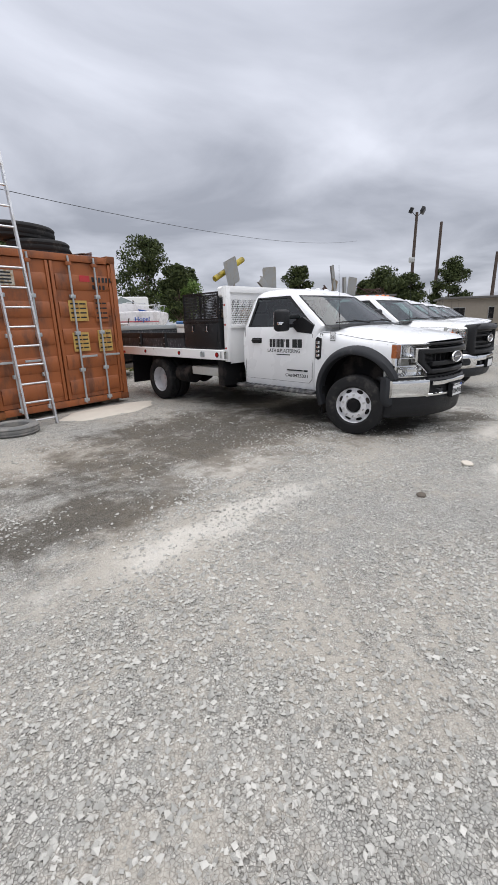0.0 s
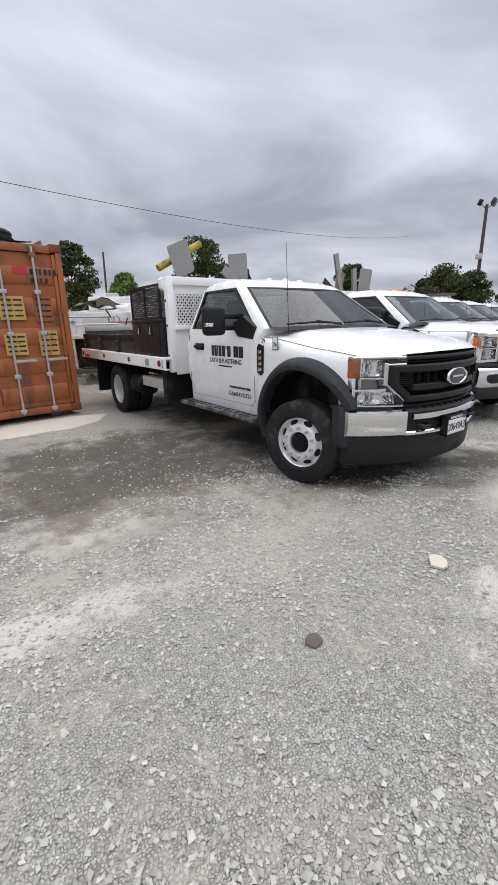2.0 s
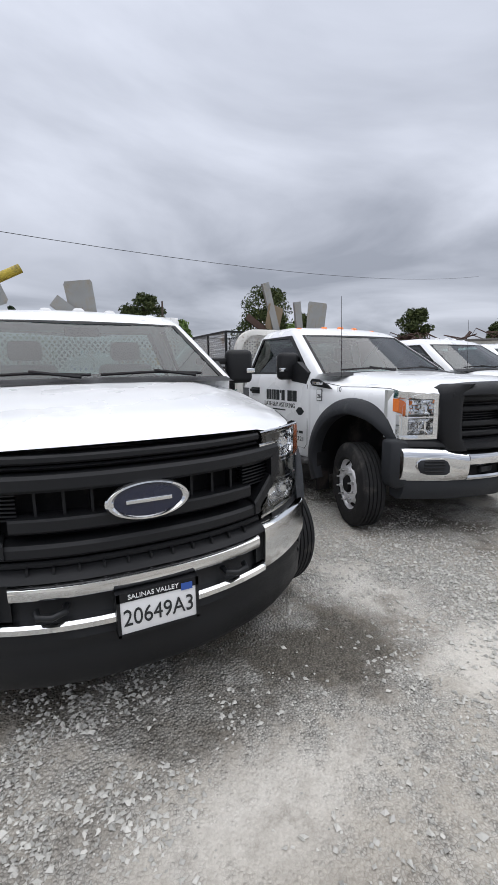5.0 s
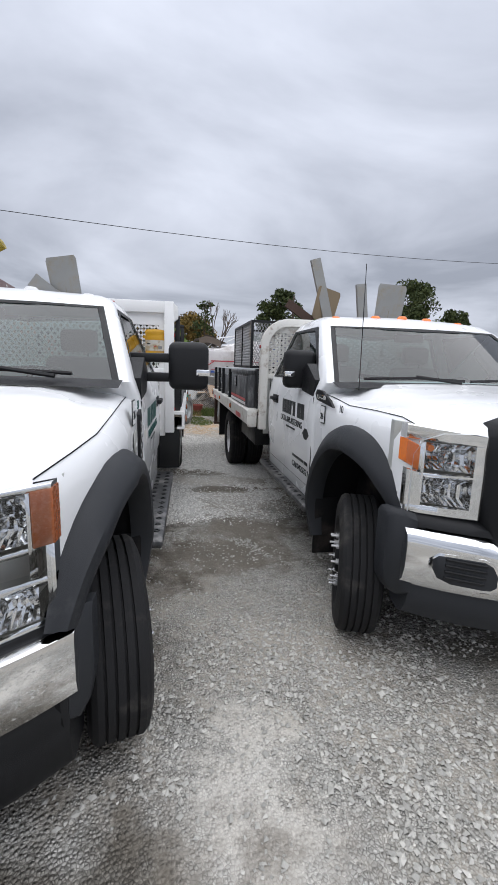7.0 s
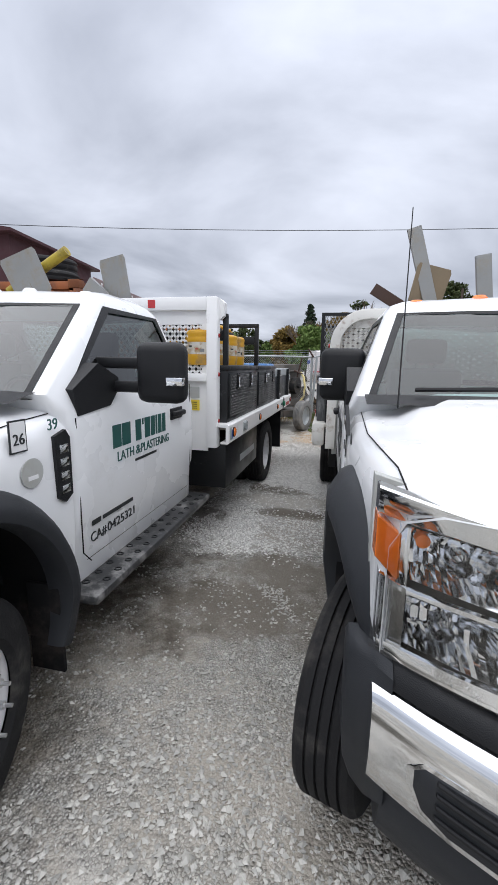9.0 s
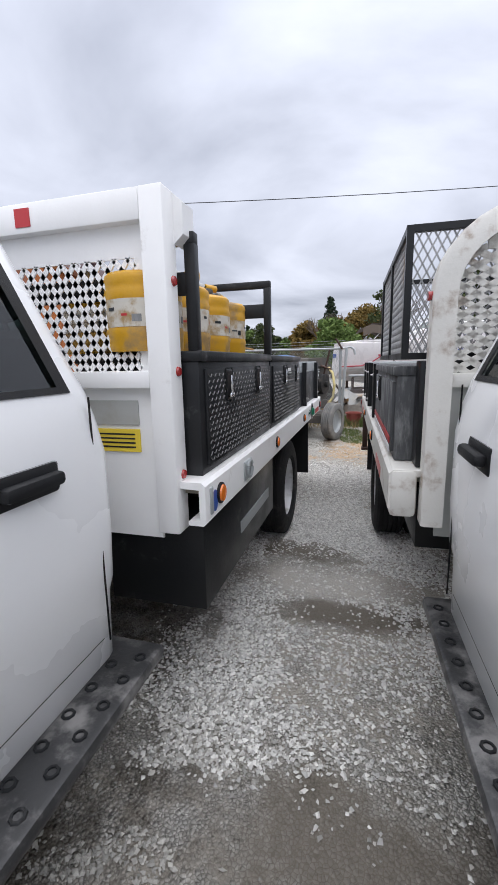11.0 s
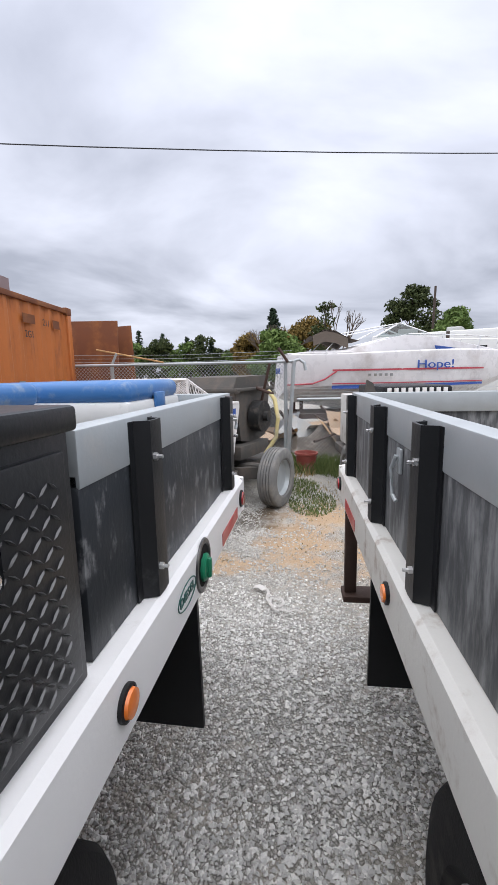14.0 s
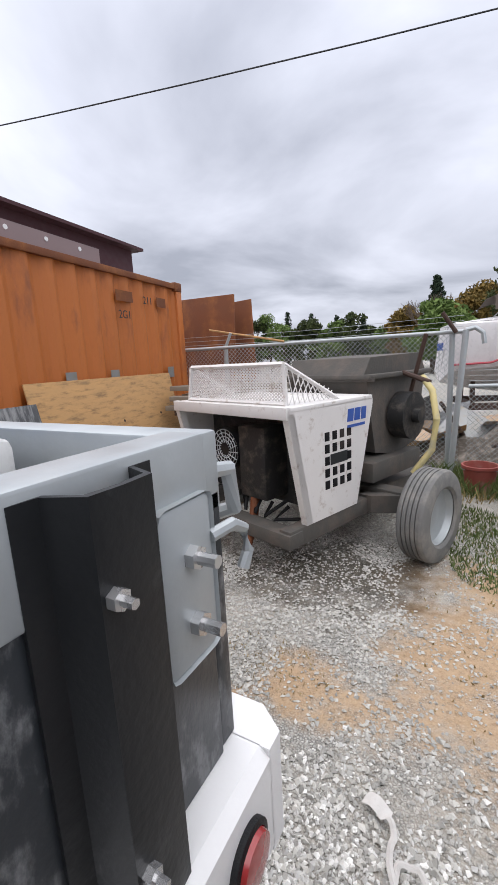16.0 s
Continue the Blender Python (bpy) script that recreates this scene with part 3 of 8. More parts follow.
def wheel(parent, x, y, side, kind, r=0.382, w=0.225, steer=0.0, dust=False, rim_mat=None):
    """A wheel with tyre, rim and lug nuts; side +1 looks to +x."""
    root = part("wheel", wheel_hub(kind, r), DARK, parent)
    root.matrix_local = pose(x, y, r, 0, 0, steer) @ pose(0, 0, 0, 0, 90 * side, 0)
    h = w / 2
    prof = [(r * 0.60, -h * 0.80), (r * 0.66, -h * 0.98), (r * 0.86, -h * 1.0), (r * 0.965, -h * 0.86), (r, -h * 0.70)]
    g = 0.012
    for c in (-0.42, -0.14, 0.14, 0.42):
        prof += [(r, (c - 0.04) * h * 1.1), (r - g, (c - 0.03) * h * 1.1), (r - g, (c + 0.03) * h * 1.1), (r, (c + 0.04) * h * 1.1)]
    prof += [(r, h * 0.70), (r * 0.965, h * 0.86), (r * 0.86, h * 1.0), (r * 0.66, h * 0.98), (r * 0.60, h * 0.80)]
    bm = B()
    lathe(bm, prof, n=48)
    part("tyre", bm, GREYRUBBER if dust else RUBBER, root, sharp=30)
    bm = B()
    R = r * 0.65
    if kind == "front":
        lathe(bm, [(R, -h * 0.7), (R, h * 0.55), (R * 0.96, h * 0.70), (R * 0.90, h * 0.62), (R * 0.86, h * 0.40), (R * 0.80, h * 0.42), (R * 0.66, h * 0.78), (R * 0.48, h * 0.86), (R * 0.40, h * 0.86), (R * 0.36, h * 0.6)], n=40)
    elif kind == "rear":
        lathe(bm, [(R, -h * 0.7), (R, h * 0.75), (R * 0.94, h * 0.80), (R * 0.90, h * 0.6), (R * 0.86, -h * 0.35), (R * 0.55, -h * 0.55), (R * 0.38, -h * 0.5), (R * 0.36, h * 0.1), (0, h * 0.12)], n=40)
    else:
        lathe(bm, [(R, -h * 0.7), (R, h * 0.7), (R * 0.92, h * 0.75), (R * 0.85, h * 0.3), (R * 0.6, h * 0.1), (R * 0.3, h * 0.25), (0, h * 0.3)], n=32)
    part("rim", bm, rim_mat or (FRONTRIM if kind == "front" else RIM), root)
    if kind == "front":
        for k in range(8):
            a = 2 * math.pi * (k + 0.5) / 8
            bm = B()
            lathe(bm, [(0, 0.005), (R * 0.115, 0.004), (R * 0.125, 0)], Matrix.Translation((R * 0.755 * math.cos(a), R * 0.755 * math.sin(a), h * 0.565)) @ Euler((0, radians(38), a)).to_matrix().to_4x4() @ Matrix.Diagonal((0.85, 1.35, 1, 1)), n=14)
            part("hand_hole", bm, DARK, root)
        for k in range(10):
            a = 2 * math.pi * k / 10
            bm = B()
            c = Vector((R * 0.56 * math.cos(a), R * 0.56 * math.sin(a), h * 0.80))
            rod(bm, c, c + Vector((0, 0, 0.028)), 0.015, n=6)
            rod(bm, c, c + Vector((0, 0, 0.055)), 0.007, n=6)
            part("lug_nut", bm, BOLT, root)
    return root


def wheel_hub(kind, r):
    bm = B()
    h = 0.12
    if kind == "front":
        lathe(bm, [(0, h * 0.95), (r * 0.17, h * 0.95), (r * 0.22, h * 0.75), (r * 0.24, -h)], n=24)
    else:
        lathe(bm, [(0, -h * 0.1), (r * 0.2, -h * 0.1), (r * 0.3, -h), (r * 0.58, -h)], n=24)
    return bm


def side_at(y):
    """How far out the front fender stands at y."""
    return 0.865 + 0.115 * min(1, max(0, (y - 0.5) / 0.5))


def cab_level(z, w, yf, yr, rc, cuts):
    """Plan outline of the cab at height z, from the front right corner round; cuts: where the side is divided."""
    pts = []
    xs = (-1, -0.5, 0, 0.5, 1)
    fx = w - rc
    front = [(fx * s, yf - (0.10 if z > 1.37 else 0) * (1 - s * s)) for s in xs]
    pts += front
    for a in (-60, -30):
        pts.append((fx + rc * math.cos(radians(a)), yf + rc + rc * math.sin(radians(a))))
    for c in cuts:
        pts.append((w, yf + rc + (yr - yf - 2 * rc) * c))
    for a in (30, 60):
        pts.append((fx + rc * math.cos(radians(a)), yr - rc + rc * math.sin(radians(a))))
    pts += [(fx * s, yr) for s in xs[::-1]]
    left = [(-x, y) for x, y in pts[5:5 + 4 + len(cuts)]][::-1]
    pts += left
    return [(x, y, z) for x, y in pts]


CAB = [(0.465, 0.925, 1.70, 3.11, 0.05), (0.52, 0.968, 1.70, 3.13, 0.05), (0.74, 0.972, 1.70, 3.14, 0.05), (0.79, 0.988, 1.70, 3.14, 0.05), (0.95, 0.997, 1.70, 3.14, 0.05), (1.20, 0.997, 1.69, 3.14, 0.05), (1.30, 0.985, 1.66, 3.13, 0.06), (1.375, 0.965, 1.60, 3.12, 0.06),
       (1.80, 0.785, 2.215, 3.05, 0.06), (1.86, 0.745, 2.33, 2.99, 0.07), (1.905, 0.66, 2.50, 2.93, 0.08), (1.922, 0.45, 2.60, 2.80, 0.05)]
CUTS = (0.0, 0.06, 0.97, 1.0)


def outward(ob, inn):
    """Turn the faces of a single pane away from the direction inn."""
    if sum(p.normal.dot(inn) for p in ob.data.polygons) > 0:
        ob.data.flip_normals()


def cab_shell(root, length=0.0):
    """The cab's skin, with holes where its windows are, and the window glass."""
    lv = [(z, w, yf, yr + length, rc) for z, w, yf, yr, rc in CAB]
    rows = [cab_level(z, w, yf, yr, rc, CUTS) for z, w, yf, yr, rc in lv]
    bm = B()
    vs = [[bm.verts.new(p) for p in r] for r in rows]
    k = len(rows[0])
    nc = len(CUTS)
    # columns: 0-3 windscreen, 4-6 front corner, side, rear corner, rear window, side, corner
    front = {0, 1, 2, 3}
    s0 = 5 + 2
    side_r = {s0 + 1}
    rear0 = 5 + 2 + nc + 2
    rear = {rear0, rear0 + 1, rear0 + 2, rear0 + 3}
    l0 = rear0 + 5 + 2
    side_l = {l0 + 1}
    holes = {"windscreen": front, "side_window": side_r, "rear_window": rear, "side_window.l": side_l}
    wl_ = 7
    for j in range(len(vs) - 1):
        for i in range(k):
            if j == wl_ and any(i in h for h in holes.values()):
                continue
            bm.faces.new((vs[j][i], vs[j][(i + 1) % k], vs[j + 1][(i + 1) % k], vs[j + 1][i]))
    bm.faces.new(vs[-1])
    body = part("cab_body", bm, WHITE, root, sharp=42)
    for nm, cols in holes.items():
        cols = sorted(cols)
        bm = B()
        lo = [Vector(rows[wl_][i % k]) for i in range(cols[0], cols[-1] + 2)]
        hi = [Vector(rows[wl_ + 1][i % k]) for i in range(cols[0], cols[-1] + 2)]
        mid = sum(lo + hi, Vector()) / (2 * len(lo))
        inn = Vector((0, 2.6, 1.5)) - mid
        d = inn.normalized() * 0.006
        grid_skin(bm, [[p + d for p in lo], [p + d for p in hi]])
        g = part(nm.split(".")[0], bm, GLASS if "wind" in nm[:5] and "screen" in nm else SIDEGLASS, body)
        g.visible_shadow = False
        outward(g, inn)
        # rubber border round the pane
        bm = B()
        loop = [p - inn.normalized() * 0.004 for p in lo + hi[::-1]]
        c = sum(loop, Vector()) / len(loop)
        wdt = 0.038 if nm == "windscreen" else 0.045
        rim = [p + (c - p).normalized() * wdt for p in loop]
        grid_skin(bm, [loop, rim], close=True)
        part("window_seal", bm, PLASTIC, g)
    return body


def nose_band(bm, f, cols, off0, off1, b=0.006):
    """A curved plate that follows the nose f; cols: (x, lower z, upper z) from one end to the other."""
    rows = []
    for x, lo, hi in cols:
        y = f(x)
        c = min(b, (hi - lo) / 2.5)
        rows.append([(x, y + off0 + c, lo), (x, y + off0, lo + c), (x, y + off0, hi - c), (x, y + off0 + c, hi), (x, y + off1, hi), (x, y + off1, lo)])
    vs = grid_skin(bm, rows, close=True)
    bm.faces.new(vs[0]); bm.faces.new(vs[-1][::-1])


def span_cols(x0, x1, z0, z1, n=8):
    """Columns for nose_band between two ends; z0 and z1 are (at x0, at x1)."""
    return [(x0 + (x1 - x0) * i / n, z0[0] + (z0[1] - z0[0]) * i / n, z1[0] + (z1[1] - z1[0]) * i / n) for i in range(n + 1)]


def nose_rail(bm, f, x0, x1, prof, n=16, drop=None):
    """A bar with the rounded section prof (setback, z) swept along the nose; drop(x) lowers its points by their height share."""
    rows = []
    zs = [z for _, z in prof]
    for i in range(n + 1):
        x = x0 + (x1 - x0) * i / n
        rows.append([(x, f(x) + o, z - (drop(x) * (z - min(zs)) / (max(zs) - min(zs)) if drop else 0)) for o, z in prof])
    vs = grid_skin(bm, rows, close=True)
    bm.faces.new(vs[0]); bm.faces.new(vs[-1][::-1])


def lamp_bowl(bm, f, x0, x1, z0, z1, off, depth, nx, nz, facet):
    """A hollow lamp reflector with fluted facets, deepest in its middle."""
    rows = []
    for j in range(nz + 1):
        v = 2 * j / nz - 1
        row = []
        for i in range(nx + 1):
            u = 2 * i / nx - 1
            x = x0 + (x1 - x0) * i / nx
            k = (1 - u * u) ** 0.6 * (1 - v * v) ** 0.6 if abs(u) < 1 and abs(v) < 1 else 0
            row.append((x, f(x) + off + depth * k + facet * (i % 2) * (0 < j < nz) + 0.6 * facet * (j % 2), z0 + (z1 - z0) * j / nz))
        rows.append(row)
    grid_skin(bm, rows)


WHEEL_Y, ARCH_Z = 1.075, 0.53


def headlight(root, f, s, new_):
    """A headlight under the nose's curve: dark housing, fluted bowls, bulbs, chrome frames, amber corner and a clear lens."""
    if new_:
        outer = 0.885
        full = span_cols(s * 0.668, s * outer, (0.765, 0.758), (1.15, 1.15))
        top = span_cols(s * 0.54, s * 0.668, (1.095, 1.09), (1.15, 1.15), 4)
        low = span_cols(s * 0.54, s * 0.668, (0.748, 0.765), (0.80, 0.935), 4)
        shapes = (full, top, low)
        bowls = ((0.70, 0.835, 1.0, 1.128, 0.07, 12, 4, 0.006), (0.60, 0.845, 0.775, 0.872, 0.06, 26, 3, 0.009))
        bulbs = ((0.76, 1.065), (0.75, 0.825))
        amber = span_cols(s * 0.845, s * 0.888, (0.985, 0.985), (1.14, 1.14), 3)
        frames = (span_cols(s * 0.54, s * outer, (1.134, 1.134), (1.154, 1.154), 10), span_cols(s * 0.54, s * outer, (0.745, 0.752), (0.765, 0.772), 10),
                  span_cols(s * 0.672, s * outer, (0.878, 0.872), (0.905, 0.895)), span_cols(s * 0.672, s * 0.85, (0.972, 0.972), (0.99, 0.99)),
                  span_cols(s * 0.666, s * 0.692, (0.925, 0.925), (1.10, 1.10), 2), span_cols(s * 0.535, s * 0.666, (1.08, 1.076), (1.098, 1.094), 4),
                  span_cols(s * 0.535, s * 0.672, (0.795, 0.925), (0.808, 0.945), 5), span_cols(s * 0.835, s * 0.85, (0.90, 0.90), (1.14, 1.14), 2),
                  span_cols(s * 0.868, s * outer, (0.76, 0.76), (0.99, 0.99), 2))
    else:
        outer = 0.955
        full = span_cols(s * 0.705, s * outer, (0.868, 0.862), (1.222, 1.25))
        shapes = (full,)
        bowls = ((0.733, 0.895, 1.06, 1.175, 0.085, 16, 5, 0.008), (0.733, 0.905, 0.908, 1.025, 0.085, 18, 4, 0.010))
        bulbs = ((0.80, 1.118), (0.815, 0.965))
        amber = span_cols(s * 0.912, s * 0.956, (1.05, 1.085), (1.16, 1.185), 4)
        frames = (span_cols(s * 0.705, s * outer, (1.172, 1.188), (1.222, 1.25)), span_cols(s * 0.705, s * 0.94, (0.862, 0.855), (0.91, 0.895)),
                  span_cols(s * 0.72, s * 0.93, (1.032, 1.022), (1.052, 1.042)), span_cols(s * 0.705, s * 0.736, (0.90, 0.90), (1.18, 1.18), 2),
                  span_cols(s * 0.893, s * 0.945, (0.89, 0.885), (1.045, 1.055), 3), span_cols(s * 0.893, s * 0.913, (1.04, 1.04), (1.18, 1.18), 2))
    bm = B()
    for cols in shapes:
        nose_band(bm, f, cols, 0.12, 0.15, 0.002)
    hl = part("headlight", bm, GREYPANEL, root, "clear headlight with chrome reflectors and an amber corner")
    for x0, x1, z0, z1, depth, nx, nz, facet in bowls:
        bm = B()
        lamp_bowl(bm, f, s * x0, s * x1, z0, z1, 0.022, depth, nx, nz, facet)
        part("reflector", bm, REFLECT, hl, sharp=10)
    for x, z in bulbs:
        bm = B()
        lathe(bm, [(0.026, -0.03), (0.026, 0.006), (0.018, 0.016), (0, 0.018)], pose(s * x, f(x) + 0.05, z, 90, 0, 0), n=16)
        part("bulb_shield", bm, CHROME, hl)
    if not new_:
        bm = B()
        lathe(bm, [(0.015, -0.02), (0.015, 0.006), (0, 0.012)], pose(s * 0.868, f(0.868) + 0.035, 1.15, 90, 0, 0), n=12)
        part("signal_bulb", bm, AMBER, hl)
    for cols in frames:
        bm = B()
        nose_band(bm, f, cols, 0.010, 0.06, 0.005)
        part("bezel", bm, CHROME if new_ else REFLECT, hl)
    bm = B()
    nose_band(bm, f, amber, 0.006, 0.06, 0.004)
    part("amber_marker", bm, DARKAMBER if new_ else AMBER, hl)
    bm = B()
    for cols in shapes:
        grid_skin(bm, [[(x, f(x) + 0.002, z0) for x, z0, z1 in cols], [(x, f(x) - 0.002, (z0 + z1) / 2) for x, z0, z1 in cols], [(x, f(x) + 0.002, z1) for x, z0, z1 in cols]])
    ln = part("lens", bm, LENS, hl)
    ln.visible_shadow = False
    outward(ln, Vector((0, 1, 0)))


def grille_new(root, f):
    bm = B()
    cbar(bm, f, -0.66, 0.66, 0.73, 1.155, 0.115, 0.14)
    gr = part("grille", bm, DARK, root)
    # top slat, pod frame, bars
    for z0, z1, off, xx in ((1.118, 1.150, 0.012, 0.53), (1.094, 1.110, 0.03, 0.53), (0.872, 0.925, 0.004, 0.47), (0.735, 0.762, 0.02, 0.53)):
        bm = B()
        cbar(bm, f, -xx, xx, z0, z1, off, 0.10, bev=0.008)
        part("grille_bar", bm, PLASTIC, gr)
    bm = B()
    nose_band(bm, f, span_cols(-0.655, 0.655, (1.022, 1.022), (1.084, 1.084), 20), -0.012, 0.10, 0.012)
    part("grille_bar", bm, PLASTIC, gr)
    bm = B()
    nose_band(bm, f, span_cols(-0.53, 0.53, (0.778, 0.778), (0.832, 0.832), 18), -0.004, 0.10, 0.012)
    part("grille_bar", bm, PLASTIC, gr)
    for s in (-1, 1):
        bm = B()
        nose_band(bm, f, span_cols(s * 0.60, s * 0.662, (0.875, 0.935), (1.03, 1.075), 3), -0.012, 0.10, 0.012)
        nose_band(bm, f, span_cols(s * 0.49, s * 0.612, (0.778, 0.888), (0.845, 0.96), 4), -0.010, 0.10, 0.012)
        part("grille_cheek", bm, PLASTIC, gr)
        for k in range(7):
            bm = B()
            z = 0.915 + 0.015 * k
            cbar(bm, f, s * 0.44, s * 0.60, z, z + 0.006, 0.035, 0.09, n=3)
            part("side_louvre", bm, PLASTIC, gr)
    for k in range(-4, 5):
        bm = B()
        x = k * 0.095
        bx(bm, x - 0.005, f(x) + 0.045, 0.92, x + 0.005, f(x) + 0.10, 1.03)
        part("grille_rib", bm, PLASTIC, gr)


def grille_old(root, f):
    bm = B()
    cbar(bm, f, -0.66, 0.66, 0.79, 1.26, 0.10, 0.13)
    gr = part("grille", bm, DARK, root)
    for z in (0.875, 0.955, 1.075, 1.155):
        bm = B()
        cbar(bm, f, -0.56, 0.56, z, z + 0.045, 0.02, 0.09, bev=0.010)
        part("grille_bar", bm, PLASTIC, gr)
    for k in range(20):
        bm = B()
        z = 0.85 + 0.02 * k
        cbar(bm, f, -0.56, 0.56, z, z + 0.006, 0.065, 0.10, n=10)
        part("grille_louvre", bm, PLASTIC, gr)
    bm = B()
    prof = [(0.12, 1.305), (0.03, 1.302), (-0.03, 1.28), (-0.055, 1.25), (-0.058, 1.215), (-0.03, 1.192), (0.04, 1.188), (0.12, 1.19)]
    nose_rail(bm, f, -0.66, 0.66, prof, 20, drop=lambda x: 0.05 * (abs(x) / 0.66) ** 6)
    part("grille_surround", bm, PLASTIC, gr)
    bm = B()
    nose_rail(bm, f, -0.62, 0.62, [(0.12, 0.85), (0.0, 0.85), (-0.05, 0.83), (-0.055, 0.80), (-0.02, 0.775), (0.12, 0.772)], 18)
    part("grille_surround", bm, PLASTIC, gr)
    for s in (-1, 1):
        rows = []
        bm = B()
        for z, xa, xb in ((0.775, 0.50, 0.645), (0.80, 0.50, 0.665), (0.87, 0.545, 0.692), (1.0, 0.555, 0.704), (1.15, 0.555, 0.708), (1.22, 0.54, 0.705), (1.27, 0.50, 0.675), (1.295, 0.46, 0.63)):
            ring = []
            for u, o in ((0, 0.10), (0, -0.005), (0.16, -0.045), (0.4, -0.060), (0.7, -0.055), (0.92, -0.035), (1, -0.005), (1, 0.10)):
                x = s * (xa + (xb - xa) * u)
                ring.append((x, f(x) + o, z))
            rows.append(ring)
        vs = grid_skin(bm, rows, close=True)
        bm.faces.new(vs[0]); bm.faces.new(vs[-1][::-1])
        part("grille_cheek", bm, PLASTIC, gr)


def bumper_new(root, f):
    bm = B()
    for s in (-1, 1):
        nose_rail(bm, f, s * 0.535, s * 0.925, [(0.06, 0.728), (-0.005, 0.728), (-0.032, 0.715), (-0.038, 0.69), (-0.036, 0.56), (-0.025, 0.518), (0.0, 0.505), (0.06, 0.505)], 12)
    nose_rail(bm, f, -0.49, 0.49, [(0.05, 0.70), (-0.03, 0.70), (-0.048, 0.69), (-0.05, 0.66), (-0.04, 0.645), (0.05, 0.645)], 16)
    nose_rail(bm, f, -0.535, 0.535, [(0.05, 0.545), (-0.025, 0.545), (-0.036, 0.535), (-0.036, 0.515), (-0.02, 0.505), (0.05, 0.505)], 16)
    bp = part("front_bumper", bm, CHROME, root, "chrome steel front bumper with dark plastic insert")
    bm = B()
    cbar(bm, f, -0.53, 0.53, 0.545, 0.70, 0.012, 0.06)
    for s in (-1, 1):
        nose_band(bm, f, span_cols(s * 0.488, s * 0.537, (0.55, 0.55), (0.722, 0.722), 2), -0.012, 0.05, 0.01)
    part("bumper_insert", bm, PLASTIC, bp)
    bm = B()
    nose_rail(bm, f, -0.70, 0.70, [(0.12, 0.742), (0.03, 0.735), (-0.015, 0.722), (-0.03, 0.702), (0.12, 0.700)], 18)
    for k in range(-5, 6):
        x = k * 0.085
        bx(bm, x - 0.004, f(x) - 0.01, 0.722, x + 0.004, f(x) + 0.08, 0.746)
    part("bumper_step", bm, PLASTIC, bp)
    bm = B()
    nose_rail(bm, f, -0.90, 0.90, [(0.14, 0.505), (-0.005, 0.505), (-0.018, 0.47), (-0.004, 0.43), (-0.012, 0.40), (0.002, 0.29), (0.02, 0.262), (0.05, 0.255), (0.14, 0.27)], 20)
    part("air_dam", bm, PLASTIC, bp)
    for s in (-1, 1):
        bm = B()
        nose_band(bm, f, span_cols(s * 0.62, s * 0.93, (0.72, 0.725), (0.752, 0.76), 6), 0.006, 0.16, 0.006)
        part("valance", bm, PLASTIC, root)
        bm = B()
        nose_band(bm, f, [(s * 0.875, 0.42, 0.752), (s * 0.92, 0.40, 0.762), (s * 0.945, 0.44, 0.765), (s * 0.96, 0.52, 0.76)], -0.004, 0.07, 0.02)
        part("bumper_corner", bm, FLARE, bp)
        bm = B()
        x = s * 0.36
        tube(bm, [(x - 0.05, f(x) + 0.0, 0.59), (x - 0.045, f(x) - 0.035, 0.585), (x, f(x) - 0.05, 0.58), (x + 0.045, f(x) - 0.035, 0.585), (x + 0.05, f(x), 0.59)], 0.013)
        part("tow_hook", bm, BLACKSTEEL, bp)
    return bp


